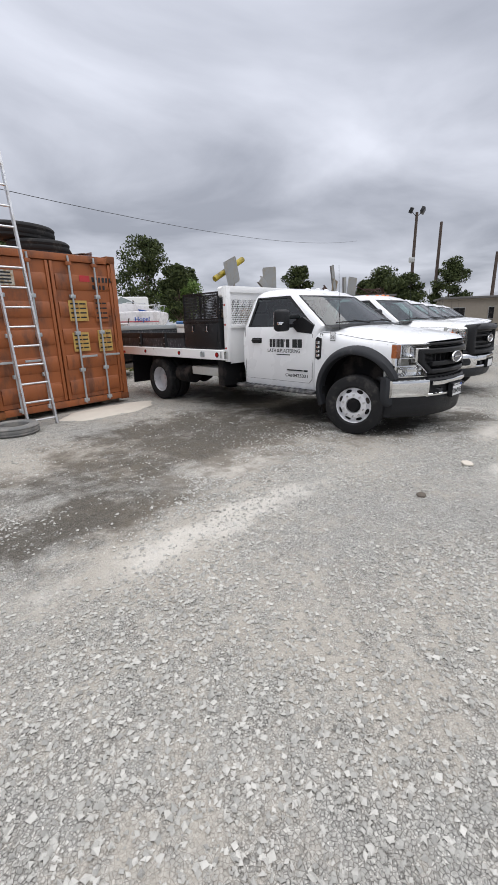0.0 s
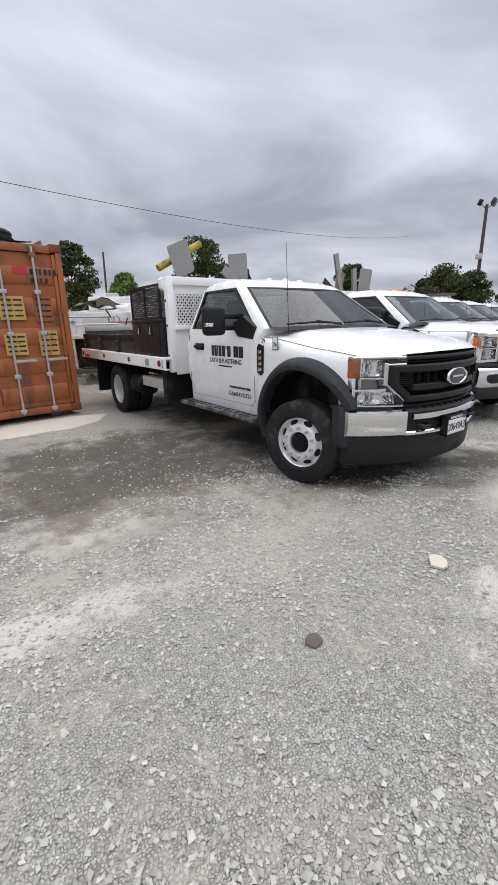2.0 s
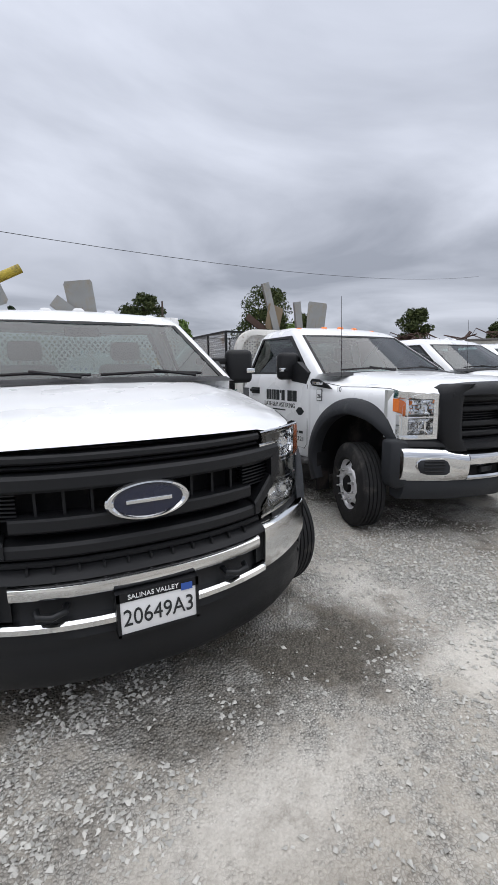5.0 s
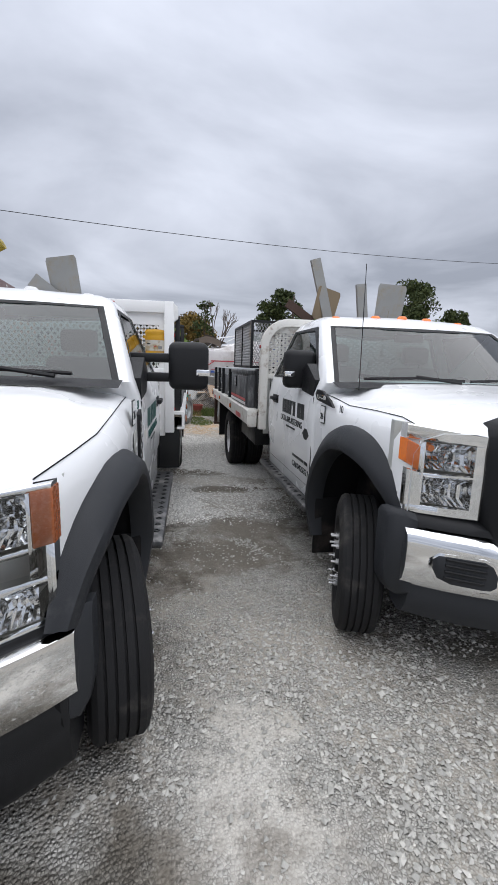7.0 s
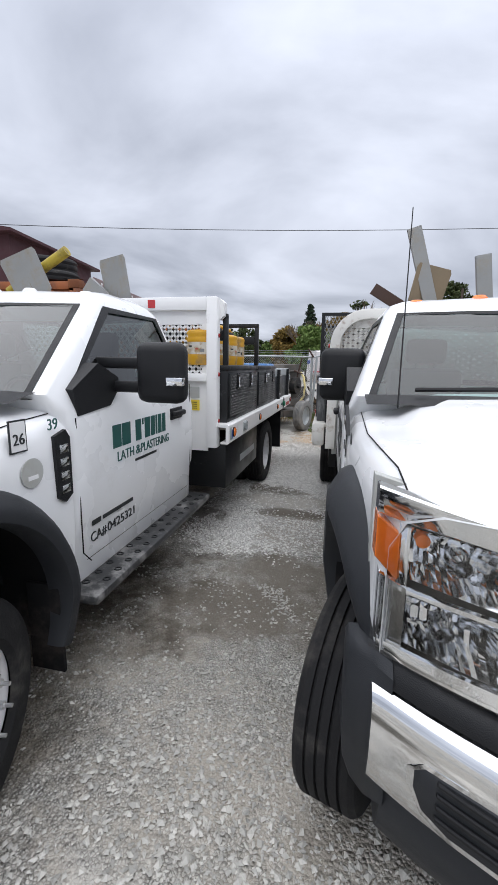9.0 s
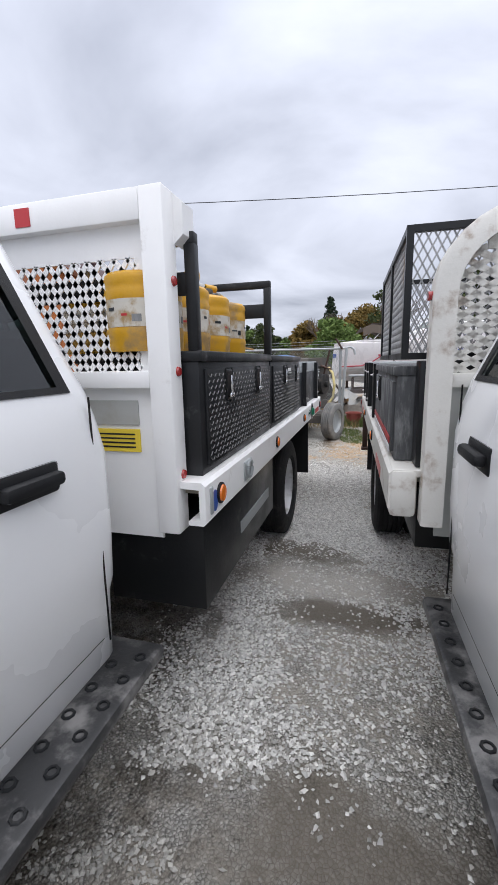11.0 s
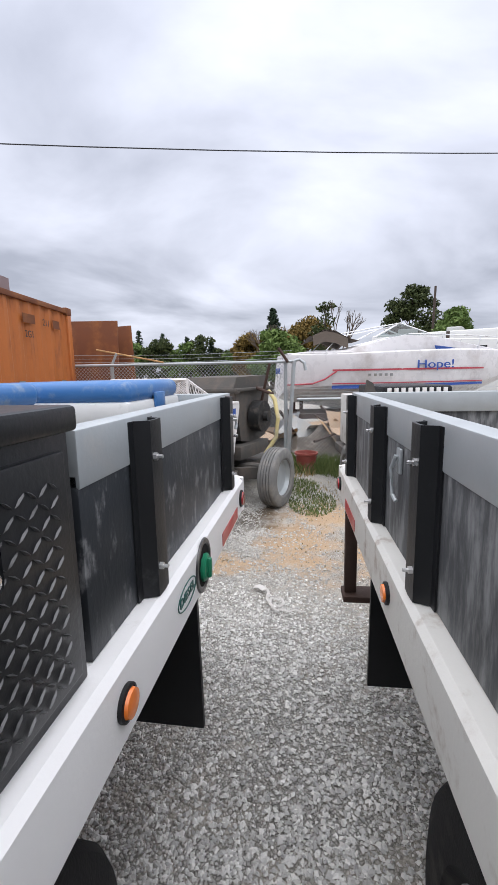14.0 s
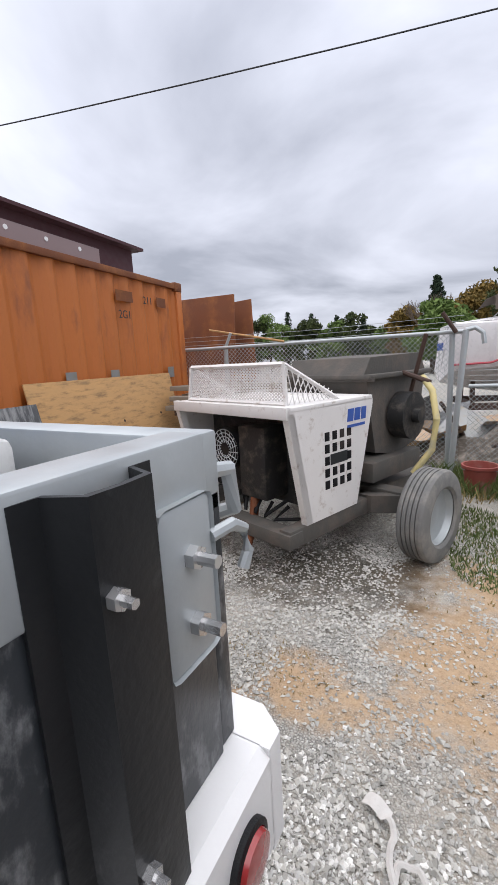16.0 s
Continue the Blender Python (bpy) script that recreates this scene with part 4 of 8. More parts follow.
def bumper_old(root, f):
    bm = B()
    low = lambda x: 0.045 * (1 - min(1, max(0, (abs(x) - 0.50) / 0.20)))
    for s in (-1, 1):
        nose_rail(bm, f, s * 0.50, s * 0.945, [(0.07, 0.80), (0.015, 0.803), (-0.025, 0.792), (-0.048, 0.765), (-0.056, 0.72), (-0.052, 0.62), (-0.038, 0.56), (-0.012, 0.53), (0.06, 0.525)], 16, drop=low)
    nose_rail(bm, f, -0.50, 0.50, [(0.07, 0.757), (-0.01, 0.757), (-0.048, 0.745), (-0.056, 0.72), (-0.056, 0.665), (-0.04, 0.65), (0.06, 0.648)], 16)
    nose_rail(bm, f, -0.50, 0.50, [(0.06, 0.572), (-0.036, 0.572), (-0.042, 0.555), (-0.03, 0.535), (0.06, 0.527)], 16)
    bp = part("front_bumper", bm, CHROME, root, "chrome steel front bumper with dark plastic insert")
    bm = B()
    cbar(bm, f, -0.51, 0.51, 0.565, 0.655, 0.01, 0.06)
    part("bumper_insert", bm, DARK, bp)
    for s in (-1, 1):
        bm = B()
        nose_rail(bm, f, s * 0.30, s * 0.955, [(0.12, 0.862), (0.02, 0.858), (-0.012, 0.835), (-0.02, 0.805), (0.12, 0.795)], 12, drop=lambda x: 0.05 * (1 - min(1, max(0, (abs(x) - 0.5) / 0.2))))
        part("bumper_step", bm, PLASTIC, bp)
    bm = B()
    nose_rail(bm, f, -0.91, 0.91, [(0.14, 0.53), (0.0, 0.53), (-0.012, 0.49), (0.002, 0.42), (0.03, 0.37), (0.06, 0.36), (0.14, 0.38)], 20)
    part("air_dam", bm, FLARE, bp)
    for s in (-1, 1):
        bm = B()
        nose_band(bm, f, [(s * 0.905, 0.47, 0.855), (s * 0.945, 0.455, 0.865), (s * 0.975, 0.47, 0.862), (s * 0.995, 0.51, 0.85), (s * 1.002, 0.57, 0.83)], -0.02, 0.07, 0.025)
        part("bumper_corner", bm, FLARE, bp)
        bm = B()
        cols = [(s * 0.655, 0.60, 0.665), (s * 0.672, 0.585, 0.70), (s * 0.70, 0.582, 0.716), (s * 0.80, 0.582, 0.714), (s * 0.845, 0.60, 0.71), (s * 0.862, 0.64, 0.69)]
        nose_band(bm, f, cols, -0.060, -0.01, 0.008)
        ins = part("fog_insert", bm, FLARE, bp)
        bm = B()
        nose_band(bm, f, [(x, lo - 0.010 + (0.014 if i in (0, 5) else 0), hi + 0.010 - (0.014 if i in (0, 5) else 0)) for i, (x, lo, hi) in enumerate([(cols[0][0] - s * 0.014, cols[0][1], cols[0][2])] + cols[1:5] + [(cols[5][0] + s * 0.012, cols[5][1], cols[5][2])])], -0.057, -0.012, 0.004)
        part("fog_rim", bm, CHROME, bp)
        for k in range(4):
            bm = B()
            z = 0.61 + 0.027 * k
            nose_band(bm, f, span_cols(s * (0.695 if k else 0.70), s * 0.825, (z, z), (z + 0.011, z + 0.011), 4), -0.068, -0.055, 0.003)
            part("fog_slat", bm, PLASTIC, ins)
        bm = B()
        x = s * 0.30
        bx(bm, x - 0.07, f(x) - 0.02, 0.585, x + 0.07, f(x) + 0.02, 0.635, 0.012)
        part("tow_hook", bm, BLACKSTEEL, bp)
    return bp


def truck_front(root, kind):
    f = fcurve(kind)
    new_ = kind == "new"
    # hood and fenders
    bm = B()
    zf = 1.165 if new_ else 1.235
    wf = 0.875 if new_ else 0.935
    up_ = 0.0 if new_ else 0.02
    st = [(0.02, wf, zf - 0.015, zf + 0.005, 1.0), (0.07, wf + 0.02, zf + 0.010, zf + 0.045, 1.0), (0.25, max(0.945, wf + 0.025), zf + 0.04, zf + 0.085, 0.9), (0.55, 0.98, zf + 0.065 - up_, zf + 0.125 - up_, 0.62), (0.95, 0.992, 1.275, 1.335 + up_, 0.3), (1.25, 0.992, 1.30, 1.362 + up_, 0.05), (1.47, 0.99, 1.315, 1.372 + up_, 0.0)]
    fine = [0.02, 0.045] + [0.07 + 0.056 * i for i in range(26)]
    rows = []
    for dy in fine:
        i = max(j for j in range(len(st)) if st[j][0] <= dy + 1e-6)
        p, q = st[i], st[min(i + 1, len(st) - 1)]
        t = 0 if p is q else (dy - p[0]) / (q[0] - p[0])
        _, w, zs, zc, kc = [u + (v - u) * t for u, v in zip(p, q)]
        half = [(w * (0.975 + 0.02 * min(1, k / 4)), 0.50 + (zs - 0.10 - 0.50) * k / 9) for k in range(9)]
        half += [(w * 0.995, zs - 0.10), (w * 0.965, zs - 0.035), (w * 0.90, zs - 0.002), (w * 0.80, zs + 0.006), (w * 0.72, zc - 0.028), (w * 0.60, zc - 0.004), (w * 0.3, zc + 0.006), (0, zc + 0.008)]
        full = half + [(-x, z) for x, z in half[-2::-1]]
        rows.append([(x, dy + 0.235 + (f(x) - f(0)) * kc, z) for x, z in full])
    grid_skin(bm, rows)
    gone = []
    for fc in bm.faces:
        c = fc.calc_center_median()
        if abs(c.x) > 0.7 and math.hypot(c.y - WHEEL_Y, c.z - ARCH_Z) < 0.555 or c.y < WHEEL_Y + 0.3 and c.z < 0.80:
            gone.append(fc)
    bmesh.ops.delete(bm, geom=gone, context="FACES")
    part("hood", bm, WHITE, root, sharp=45)
    # shut line between hood and fender
    for s in (-1, 1):
        bm = B()
        tube(bm, [(s * w * 0.934, dy + 0.235 + (f(w * 0.934) - f(0)) * kc, zs - 0.0155) for dy, w, zs, zc, kc in st[1:]], 0.0022, n=6)
        part("shut_line", bm, DARK, root)
    # dark wells behind the wheels and under the hood
    bm = B()
    bx(bm, -0.70, 0.62, 0.55, 0.70, 3.0, 1.10)
    bx(bm, -0.55, 0.50, 0.42, 0.55, 3.0, 0.60)
    part("engine_bay", bm, DARK, root)
    for s in (-1, 1):
        bm = B()
        arch = [(WHEEL_Y + 0.515 * math.cos(radians(a)), ARCH_Z + 0.515 * math.sin(radians(a))) for a in range(-20, 201, 12)]
        rows = []
        for xx in (0.62, 0.985):
            rows.append([(s * min(xx, side_at(y) + 0.005), y, z) for y, z in arch])
        grid_skin(bm, rows)
        part("wheel_liner", bm, DARK, root)
        bm = B()
        rows = []
        for i, a in enumerate(range(22, 204, 6)):
            ro, ri = (0.607, 0.488) if new_ else (0.640, 0.490)
            ro -= 0.03 * max(0, (70 - a) / 48)
            ca, sa = math.cos(radians(a)), math.sin(radians(a))
            e = 1 - 0.5 * max(0, (abs(a - 112) - 62) / 28)
            prof = [(-0.03, ri), (0.05 * e, ri + 0.002), (0.078 * e, ri + 0.014), (0.084 * e, ri + 0.040), (0.074 * e, ri + 0.070), (0.036 * e, ro - 0.018), (0.008, ro - 0.003), (-0.014, ro)]
            rows.append([(s * (side_at(WHEEL_Y - r * ca) + x), WHEEL_Y - r * ca, ARCH_Z + r * sa) for x, r in prof])
        grid_skin(bm, rows, close=True)
        part("fender_flare", bm, FLARE, root)
        bm = B()
        bx(bm, s * 0.84, 1.56, 0.20, s * 1.0, 1.578, 0.60, 0.005)
        part("mud_flap", bm, DARK, root)
    # axle and spring
    bm = B()
    rod(bm, (-0.78, WHEEL_Y, 0.36), (0.78, WHEEL_Y, 0.36), 0.055, n=12)
    for s in (-1, 1):
        rod(bm, (s * 0.55, WHEEL_Y - 0.08, 0.38), (s * 0.55, WHEEL_Y - 0.08, 0.8), 0.06, n=10)
    part("front_axle", bm, DARK, root)
    (grille_new if new_ else grille_old)(root, f)
    # oval badge, plain
    bz, by = (0.963, f(0) - 0.014) if new_ else (1.04, f(0) - 0.01)
    bm = B()
    mt = pose(0, by, bz, 90, 0, 0) @ Matrix.Diagonal((1, 0.47, 1, 1))
    lathe(bm, [(0.125, -0.05), (0.158, -0.01), (0.158, 0.008), (0.150, 0.017), (0.138, 0.018), (0.128, 0.010)], mt, n=40)
    bd = part("badge", bm, CHROME, root, "chrome oval badge with a dark blue centre")
    bm = B()
    lathe(bm, [(0.130, 0.008), (0, 0.014)], mt, n=40)
    part("badge_centre", bm, BLUEINK, bd)
    bm = B()
    bx(bm, -0.085, by - 0.019, bz - 0.007, 0.085, by - 0.011, bz + 0.009, 0.003)
    part("badge_script", bm, CHROME, bd)
    for s in (-1, 1):
        headlight(root, f, s, new_)
    bp = (bumper_new if new_ else bumper_old)(root, f)
    # plate
    pl, pz = (0.007, 0.547) if new_ else (0.0, 0.60)
    y = f(pl) - 0.060
    bm = B()
    bx(bm, pl - 0.148, y - 0.002, pz - 0.076, pl + 0.148, y + 0.002, pz + 0.076, 0.0015)
    plate = part("licence_plate", bm, STICKER, bp, "white licence plate with dark characters" if new_ else "")
    bm = B()
    for a, b_, c, d in ((pl - 0.158, pz + 0.055, pl + 0.158, pz + 0.090), (pl - 0.156, pz - 0.082, pl + 0.156, pz - 0.072), (pl - 0.156, pz - 0.082, pl - 0.144, pz + 0.09), (pl + 0.144, pz - 0.082, pl + 0.156, pz + 0.09)):
        bx(bm, a, y - 0.006, b_, c, y + 0.05, d)
    fr_ = part("plate_frame", bm, PLASTIC, bp)
    if new_:
        txt("plate_number", "20649A3", 0.092, INK, plate, pose(pl, y - 0.004, pz - 0.014, 90, 0, 0), width=0.265)
        txt("plate_heading", "SALINAS VALLEY", 0.026, STICKER, fr_, pose(pl - 0.02, y - 0.0075, pz + 0.072, 90, 0, 0), width=0.19)
        bm = B()
        bx(bm, pl + 0.085, y - 0.008, pz + 0.048, pl + 0.13, y - 0.0062, pz + 0.076)
        part("plate_tab", bm, BOATBLUE, plate)
    # wipers, cowl
    bm = B()
    rows = []
    for y0, z0 in ((1.47, 1.352), (1.54, 1.368), (1.61, 1.384)):
        rows.append([(0.92 * t, y0 - 0.09 * (1 - t * t), z0 + 0.012 * (1 - t * t)) for t in (-1, -0.6, -0.2, 0.2, 0.6, 1)])
    grid_skin(bm, rows)
    part("cowl", bm, PLASTIC, root)
    for a in ((-0.72, -0.04), (0.02, 0.70)):
        bm = B()
        mid = (a[0] + a[1]) / 2
        wy = lambda x: 1.585 - 0.10 * (1 - (x / 0.92) ** 2)
        tube(bm, [(a[0], wy(a[0]) + 0.01, 1.412), (mid, wy(mid), 1.425), (a[1], wy(a[1]) - 0.005, 1.412)], 0.010, n=6)
        tube(bm, [(mid, wy(mid), 1.435), (a[1] - 0.06, wy(a[1]) - 0.06, 1.40)], 0.011, n=6)
        part("wiper", bm, PLASTIC, root)


def cab_details(root, kind, mirror_out=0.36, lettering=True, lights=AMBER, seams=True):
    new_ = kind == "new"
    for s in (-1, 1):
        # door seams, handle, mirror, step
        bm = B()
        for ya, za, yb, zb in ((1.745, 0.66, 1.745, 1.27), (3.06, 0.60, 3.06, 1.36), (1.745, 0.66, 1.80, 0.60), (1.80, 0.60, 3.06, 0.60)):
            d = Vector((0, yb - ya, zb - za))
            p, q = Vector((s * 0.9915, ya, za)), Vector((s * 0.9915, yb, zb))
            if za < 0.62 and zb < 0.62:
                p.x = q.x = s * 0.967
            rod(bm, p, q, 0.003, n=6)
        part("door_seam", bm, DARK, root)
        bm = B()
        bx(bm, s * 0.985, 2.70, 1.135, s * 1.002, 2.91, 1.215, 0.012)
        dh = part("door_handle", bm, PLASTIC, root, "black pull handle in a recessed cup")
        bm = B()
        bx(bm, s * 1.0, 2.715, 1.16, s * 1.035, 2.895, 1.195, 0.012)
        part("grip", bm, PLASTIC, dh)
        bm = B()
        o = mirror_out
        bx(bm, s * (0.96 + o - 0.20), 2.02, 1.315, s * (1.0 + o), 2.135, 1.60, 0.045, seg=3)
        mr = part("door_mirror", bm, PLASTIC, root, "tall black towing mirror")
        bm = B()
        bx(bm, s * (0.98 + o - 0.18), 2.134, 1.345, s * (0.98 + o), 2.139, 1.57, 0.002)
        part("mirror_glass", bm, CHROME, mr)
        for z in (1.385, 1.50):
            bm = B()
            bx(bm, s * 0.86, 2.06, z - 0.025, s * (0.98 + o - 0.16), 2.12, z + 0.03, 0.015)
            part("mirror_arm", bm, PLASTIC, mr)
        bm = B()
        prism(bm, [(1.765, 1.275), (2.02, 1.30), (2.10, 1.375), (2.10, 1.43), (1.93, 1.50), (1.735, 1.39)], "x", s * 0.90, s * 0.992)
        part("mirror_sail", bm, PLASTIC, mr)
        bm = B()
        bx(bm, s * (0.985 + o - 0.06), 2.005, 1.40, s * (1.006 + o), 2.05, 1.44, 0.006)
        part("mirror_lamp", bm, CHROME, mr)
        bm = B()
        so = 1.105 if new_ else 1.05
        bx(bm, s * 0.88, 1.66, 0.46, s * so, 3.20, 0.51, 0.02)
        stp = part("side_step", bm, STEPMAT, root, "punched metal side step")
        for i in range(14):
            for j in range(2):
                bm = B()
                c = (s * (so - 0.12 + 0.075 * j), 1.76 + 0.1 * i + 0.05 * j, 0.5105)
                lathe(bm, [(0.020, 0), (0.018, 0.004), (0.012, 0.004), (0.011, -0.004), (0, -0.004)], Matrix.Translation(c), n=8)
                part("tread_hole", bm, BLACKSTEEL, stp)
        # badge vent behind the wheel arch
        bm = B()
        prism(bm, [(1.595, 1.215), (1.605, 0.96), (1.645, 0.935), (1.69, 0.96), (1.69, 1.20), (1.665, 1.235)] if new_ else [(1.36, 1.235), (1.66, 1.262), (1.69, 1.30), (1.66, 1.33), (1.56, 1.325), (1.42, 1.275)], "x", s * 0.985, s * 1.0)
        vt = part("fender_vent", bm, PLASTIC, root)
        bm = B()
        if new_:
            for k in range(4):
                bx(bm, s * 1.0, 1.62, 0.975 + 0.056 * k, s * 1.004, 1.672, 1.01 + 0.056 * k, 0.003)
        else:
            bx(bm, s * 0.998, 1.49, 1.270, s * 1.004, 1.65, 1.300, 0.003)
        part("vent_emblem", bm, CHROME, vt)
        if lettering:
            dark = INK if s < 0 else GREENINK
            rot = pose(0, 0, 0, 90, 0, 90 * s)
            yc = 2.27 if s < 0 else 2.36

            def at(y, z, off=0.001):
                return Matrix.Translation((s * (0.998 + off), y, z)) @ rot
            # company name as plain blocks
            y0, z0 = yc - 0.345, 1.085
            pen = 0.0
            for wdt, gap in ((0.07, 0.008), (0.075, 0.05), (0.055, 0.012), (0.014, 0.012), (0.058, 0.01), (0.045, 0.01), (0.018, 0.01), (0.042, 0.01), (0.042, 0)):
                wdt, gap = wdt * 1.13, gap * 1.13
                h = 0.115 if wdt > 0.017 else 0.035
                zt = 0.115
                bm = B()
                bx(bm, s * 0.9975, y0 + pen, z0 + zt - h, s * 0.9995, y0 + pen + wdt, z0 + zt, 0.0)
                part("name_block", bm, dark, root)
                pen += wdt + gap
            for word, dy, wd in (("LATH", -0.225, 0.165), ("&", -0.095, 0.055), ("PLASTERING", 0.125, 0.37)):
                txt("trade_lettering", word, 0.072, dark, root, at(yc + s * dy, 1.035), width=wd)
            bm = B()
            bx(bm, s * 0.9975, yc - 0.13, 0.975, s * 0.9995, yc + 0.13, 0.989)
            part("licence_line", bm, INK, root)
            for word, dy, wd in (("CA#", -0.145, 0.13), ("0425321", 0.075, 0.27)):
                txt("registration_lettering", word, 0.066, INK, root, Matrix.Translation((s * 0.974, 2.04 + s * dy, 0.69)) @ rot, width=wd)
            bm = B()
            bx(bm, s * 0.984, 1.83, 0.755, s * 0.987, 1.90, 0.78); bx(bm, s * 0.984, 1.92, 0.758, s * 0.987, 2.21, 0.777)
            part("fuel_emblem", bm, INK, root)
            if new_:
                txt("unit_number", "39", 0.062, dark, root, at(1.60, 1.262, -0.006))
            else:
                txt("unit_number", "10", 0.062, dark, root, Matrix.Translation((s * 0.985, 1.27, 1.235)) @ rot)
            bm = B()
            yy = 1.42 if new_ else 1.55
            zq = 1.245 if new_ else 1.175
            xo = 0.992
            bx(bm, s * (xo - 0.002), yy - 0.04, zq - 0.058, s * (xo + 0.002), yy + 0.04, zq + 0.058)
            tg = part("permit_sticker", bm, INK, root)
            bm = B()
            bx(bm, s * (xo + 0.002), yy - 0.034, zq - 0.052, s * (xo + 0.0035), yy + 0.034, zq + 0.052)
            part("sticker_face", bm, STICKER, tg)
            txt("sticker_number", "26", 0.056, INK, tg, Matrix.Translation((s * (xo + 0.005), yy, zq - 0.012)) @ rot)
            if s > 0 and new_:
                bm = B()
                lathe(bm, [(0.055, 0), (0.055, 0.003), (0, 0.003)], pose(0.992, 1.475, 1.10, 0, 90, 0), n=24)
                sl = part("round_sticker", bm, GREYPANEL, root, "round silver certification sticker")
                bm = B()
                bx(bm, 0.9955, 1.45, 1.075, 0.997, 1.50, 1.09)
                part("sticker_line", bm, STICKER, sl)
            if not new_ and s < 0:
                bm = B()
                prism(bm, [(1.79, 0.99), (1.84, 1.03), (1.89, 1.03), (1.94, 0.99), (1.89, 0.95), (1.84, 0.95)], "x", -0.9995, -0.9975)
                part("engine_emblem", bm, INK, root)
    # roof lights
    for k in range(-2, 3):
        bm = B()
        lathe(bm, [(0.048, 0), (0.044, 0.022), (0.03, 0.036), (0, 0.04)], Matrix.Translation((k * 0.24 if abs(k) < 2 else k * 0.29, 2.42 + 0.015 * k * k, 1.893 - 0.006 * k * k)) @ Matrix.Diagonal((1, 0.8, 1, 1)), n=14)
        part("roof_marker", bm, lights, root)
    # aerial
    bm = B()
    if new_:
        rod(bm, (-0.80, 1.45, 1.32), (-0.81, 1.48, 2.12), 0.0035, 0.002, n=6)
    else:
        rod(bm, (-0.80, 1.45, 1.34), (-0.80, 1.48, 2.10), 0.0035, 0.002, n=6)
    part("aerial", bm, BLACKSTEEL, root)
    # interior
    bm = B()
    rows = [[(x, y, z) for x in (-0.9, -0.4, 0.4, 0.9)] for y, z in ((1.60, 1.355), (1.80, 1.365), (2.0, 1.30), (2.05, 0.9))]
    grid_skin(bm, rows)
    part("dashboard", bm, PLASTIC, root)
    bm = B()
    tube(bm, [(0.42 + 0.19 * math.cos(a), 2.20 - 0.06 * math.sin(a), 1.24 + 0.18 * math.sin(a)) for a in [2 * math.pi * k / 20 for k in range(20)]], 0.014, closed=True, n=8)
    part("steering_wheel", bm, PLASTIC, root)
    bm = B()
    bx(bm, -0.13, 2.26, 1.70, 0.13, 2.30, 1.77, 0.015)
    part("rear_view_mirror", bm, PLASTIC, root)
    for x in (-0.42, 0.42):
        bm = B()
        bx(bm, x - 0.26, 2.35, 0.80, x + 0.26, 2.85, 1.0, 0.06)
        bx(bm, x - 0.25, 2.78, 0.95, x + 0.25, 2.92, 1.50, 0.06)
        seat = part("seat", bm, SEATCLOTH, root)
        bm = B()
        bx(bm, x - 0.135, 2.80, 1.53, x + 0.135, 2.90, 1.70, 0.04)
        rod(bm, (x - 0.06, 2.85, 1.45), (x - 0.06, 2.85, 1.56), 0.008, n=6); rod(bm, (x + 0.06, 2.85, 1.45), (x + 0.06, 2.85, 1.56), 0.008, n=6)
        part("headrest", bm, SEATCLOTH, seat)
    bm = B()
    bx(bm, -0.9, 1.95, 0.50, 0.9, 3.05, 0.60)
    part("cab_floor", bm, DARK, root)


def treads(bm, x, y0, y1, z0, z1, s, pitch=0.023):
    """Raised diamond-plate bars on a face at x that looks to the side s."""
    ny, nz = int((y1 - y0) / pitch), int((z1 - z0) / pitch)
    for i in range(ny):
        for j in range(nz):
            c = Vector((x, y0 + (i + 0.5) * pitch, z0 + (j + 0.5) * pitch))
            a = radians(38) if (i + j) % 2 else radians(128 + 14)
            d = Vector((0, math.cos(a), math.sin(a)))
            n_ = Vector((0, -d.z, d.y))
            o = Vector((s * 0.003, 0, 0))
            v = [bm.verts.new(p) for p in (c - d * 0.0125, c + n_ * 0.0026, c + d * 0.0125, c - n_ * 0.0026, c - d * 0.007 + o, c + d * 0.007 + o)]
            for f in ((0, 4, 1), (1, 4, 5), (1, 5, 2), (2, 5, 3), (3, 5, 4), (3, 4, 0)):
                bm.faces.new([v[k] for k in f])


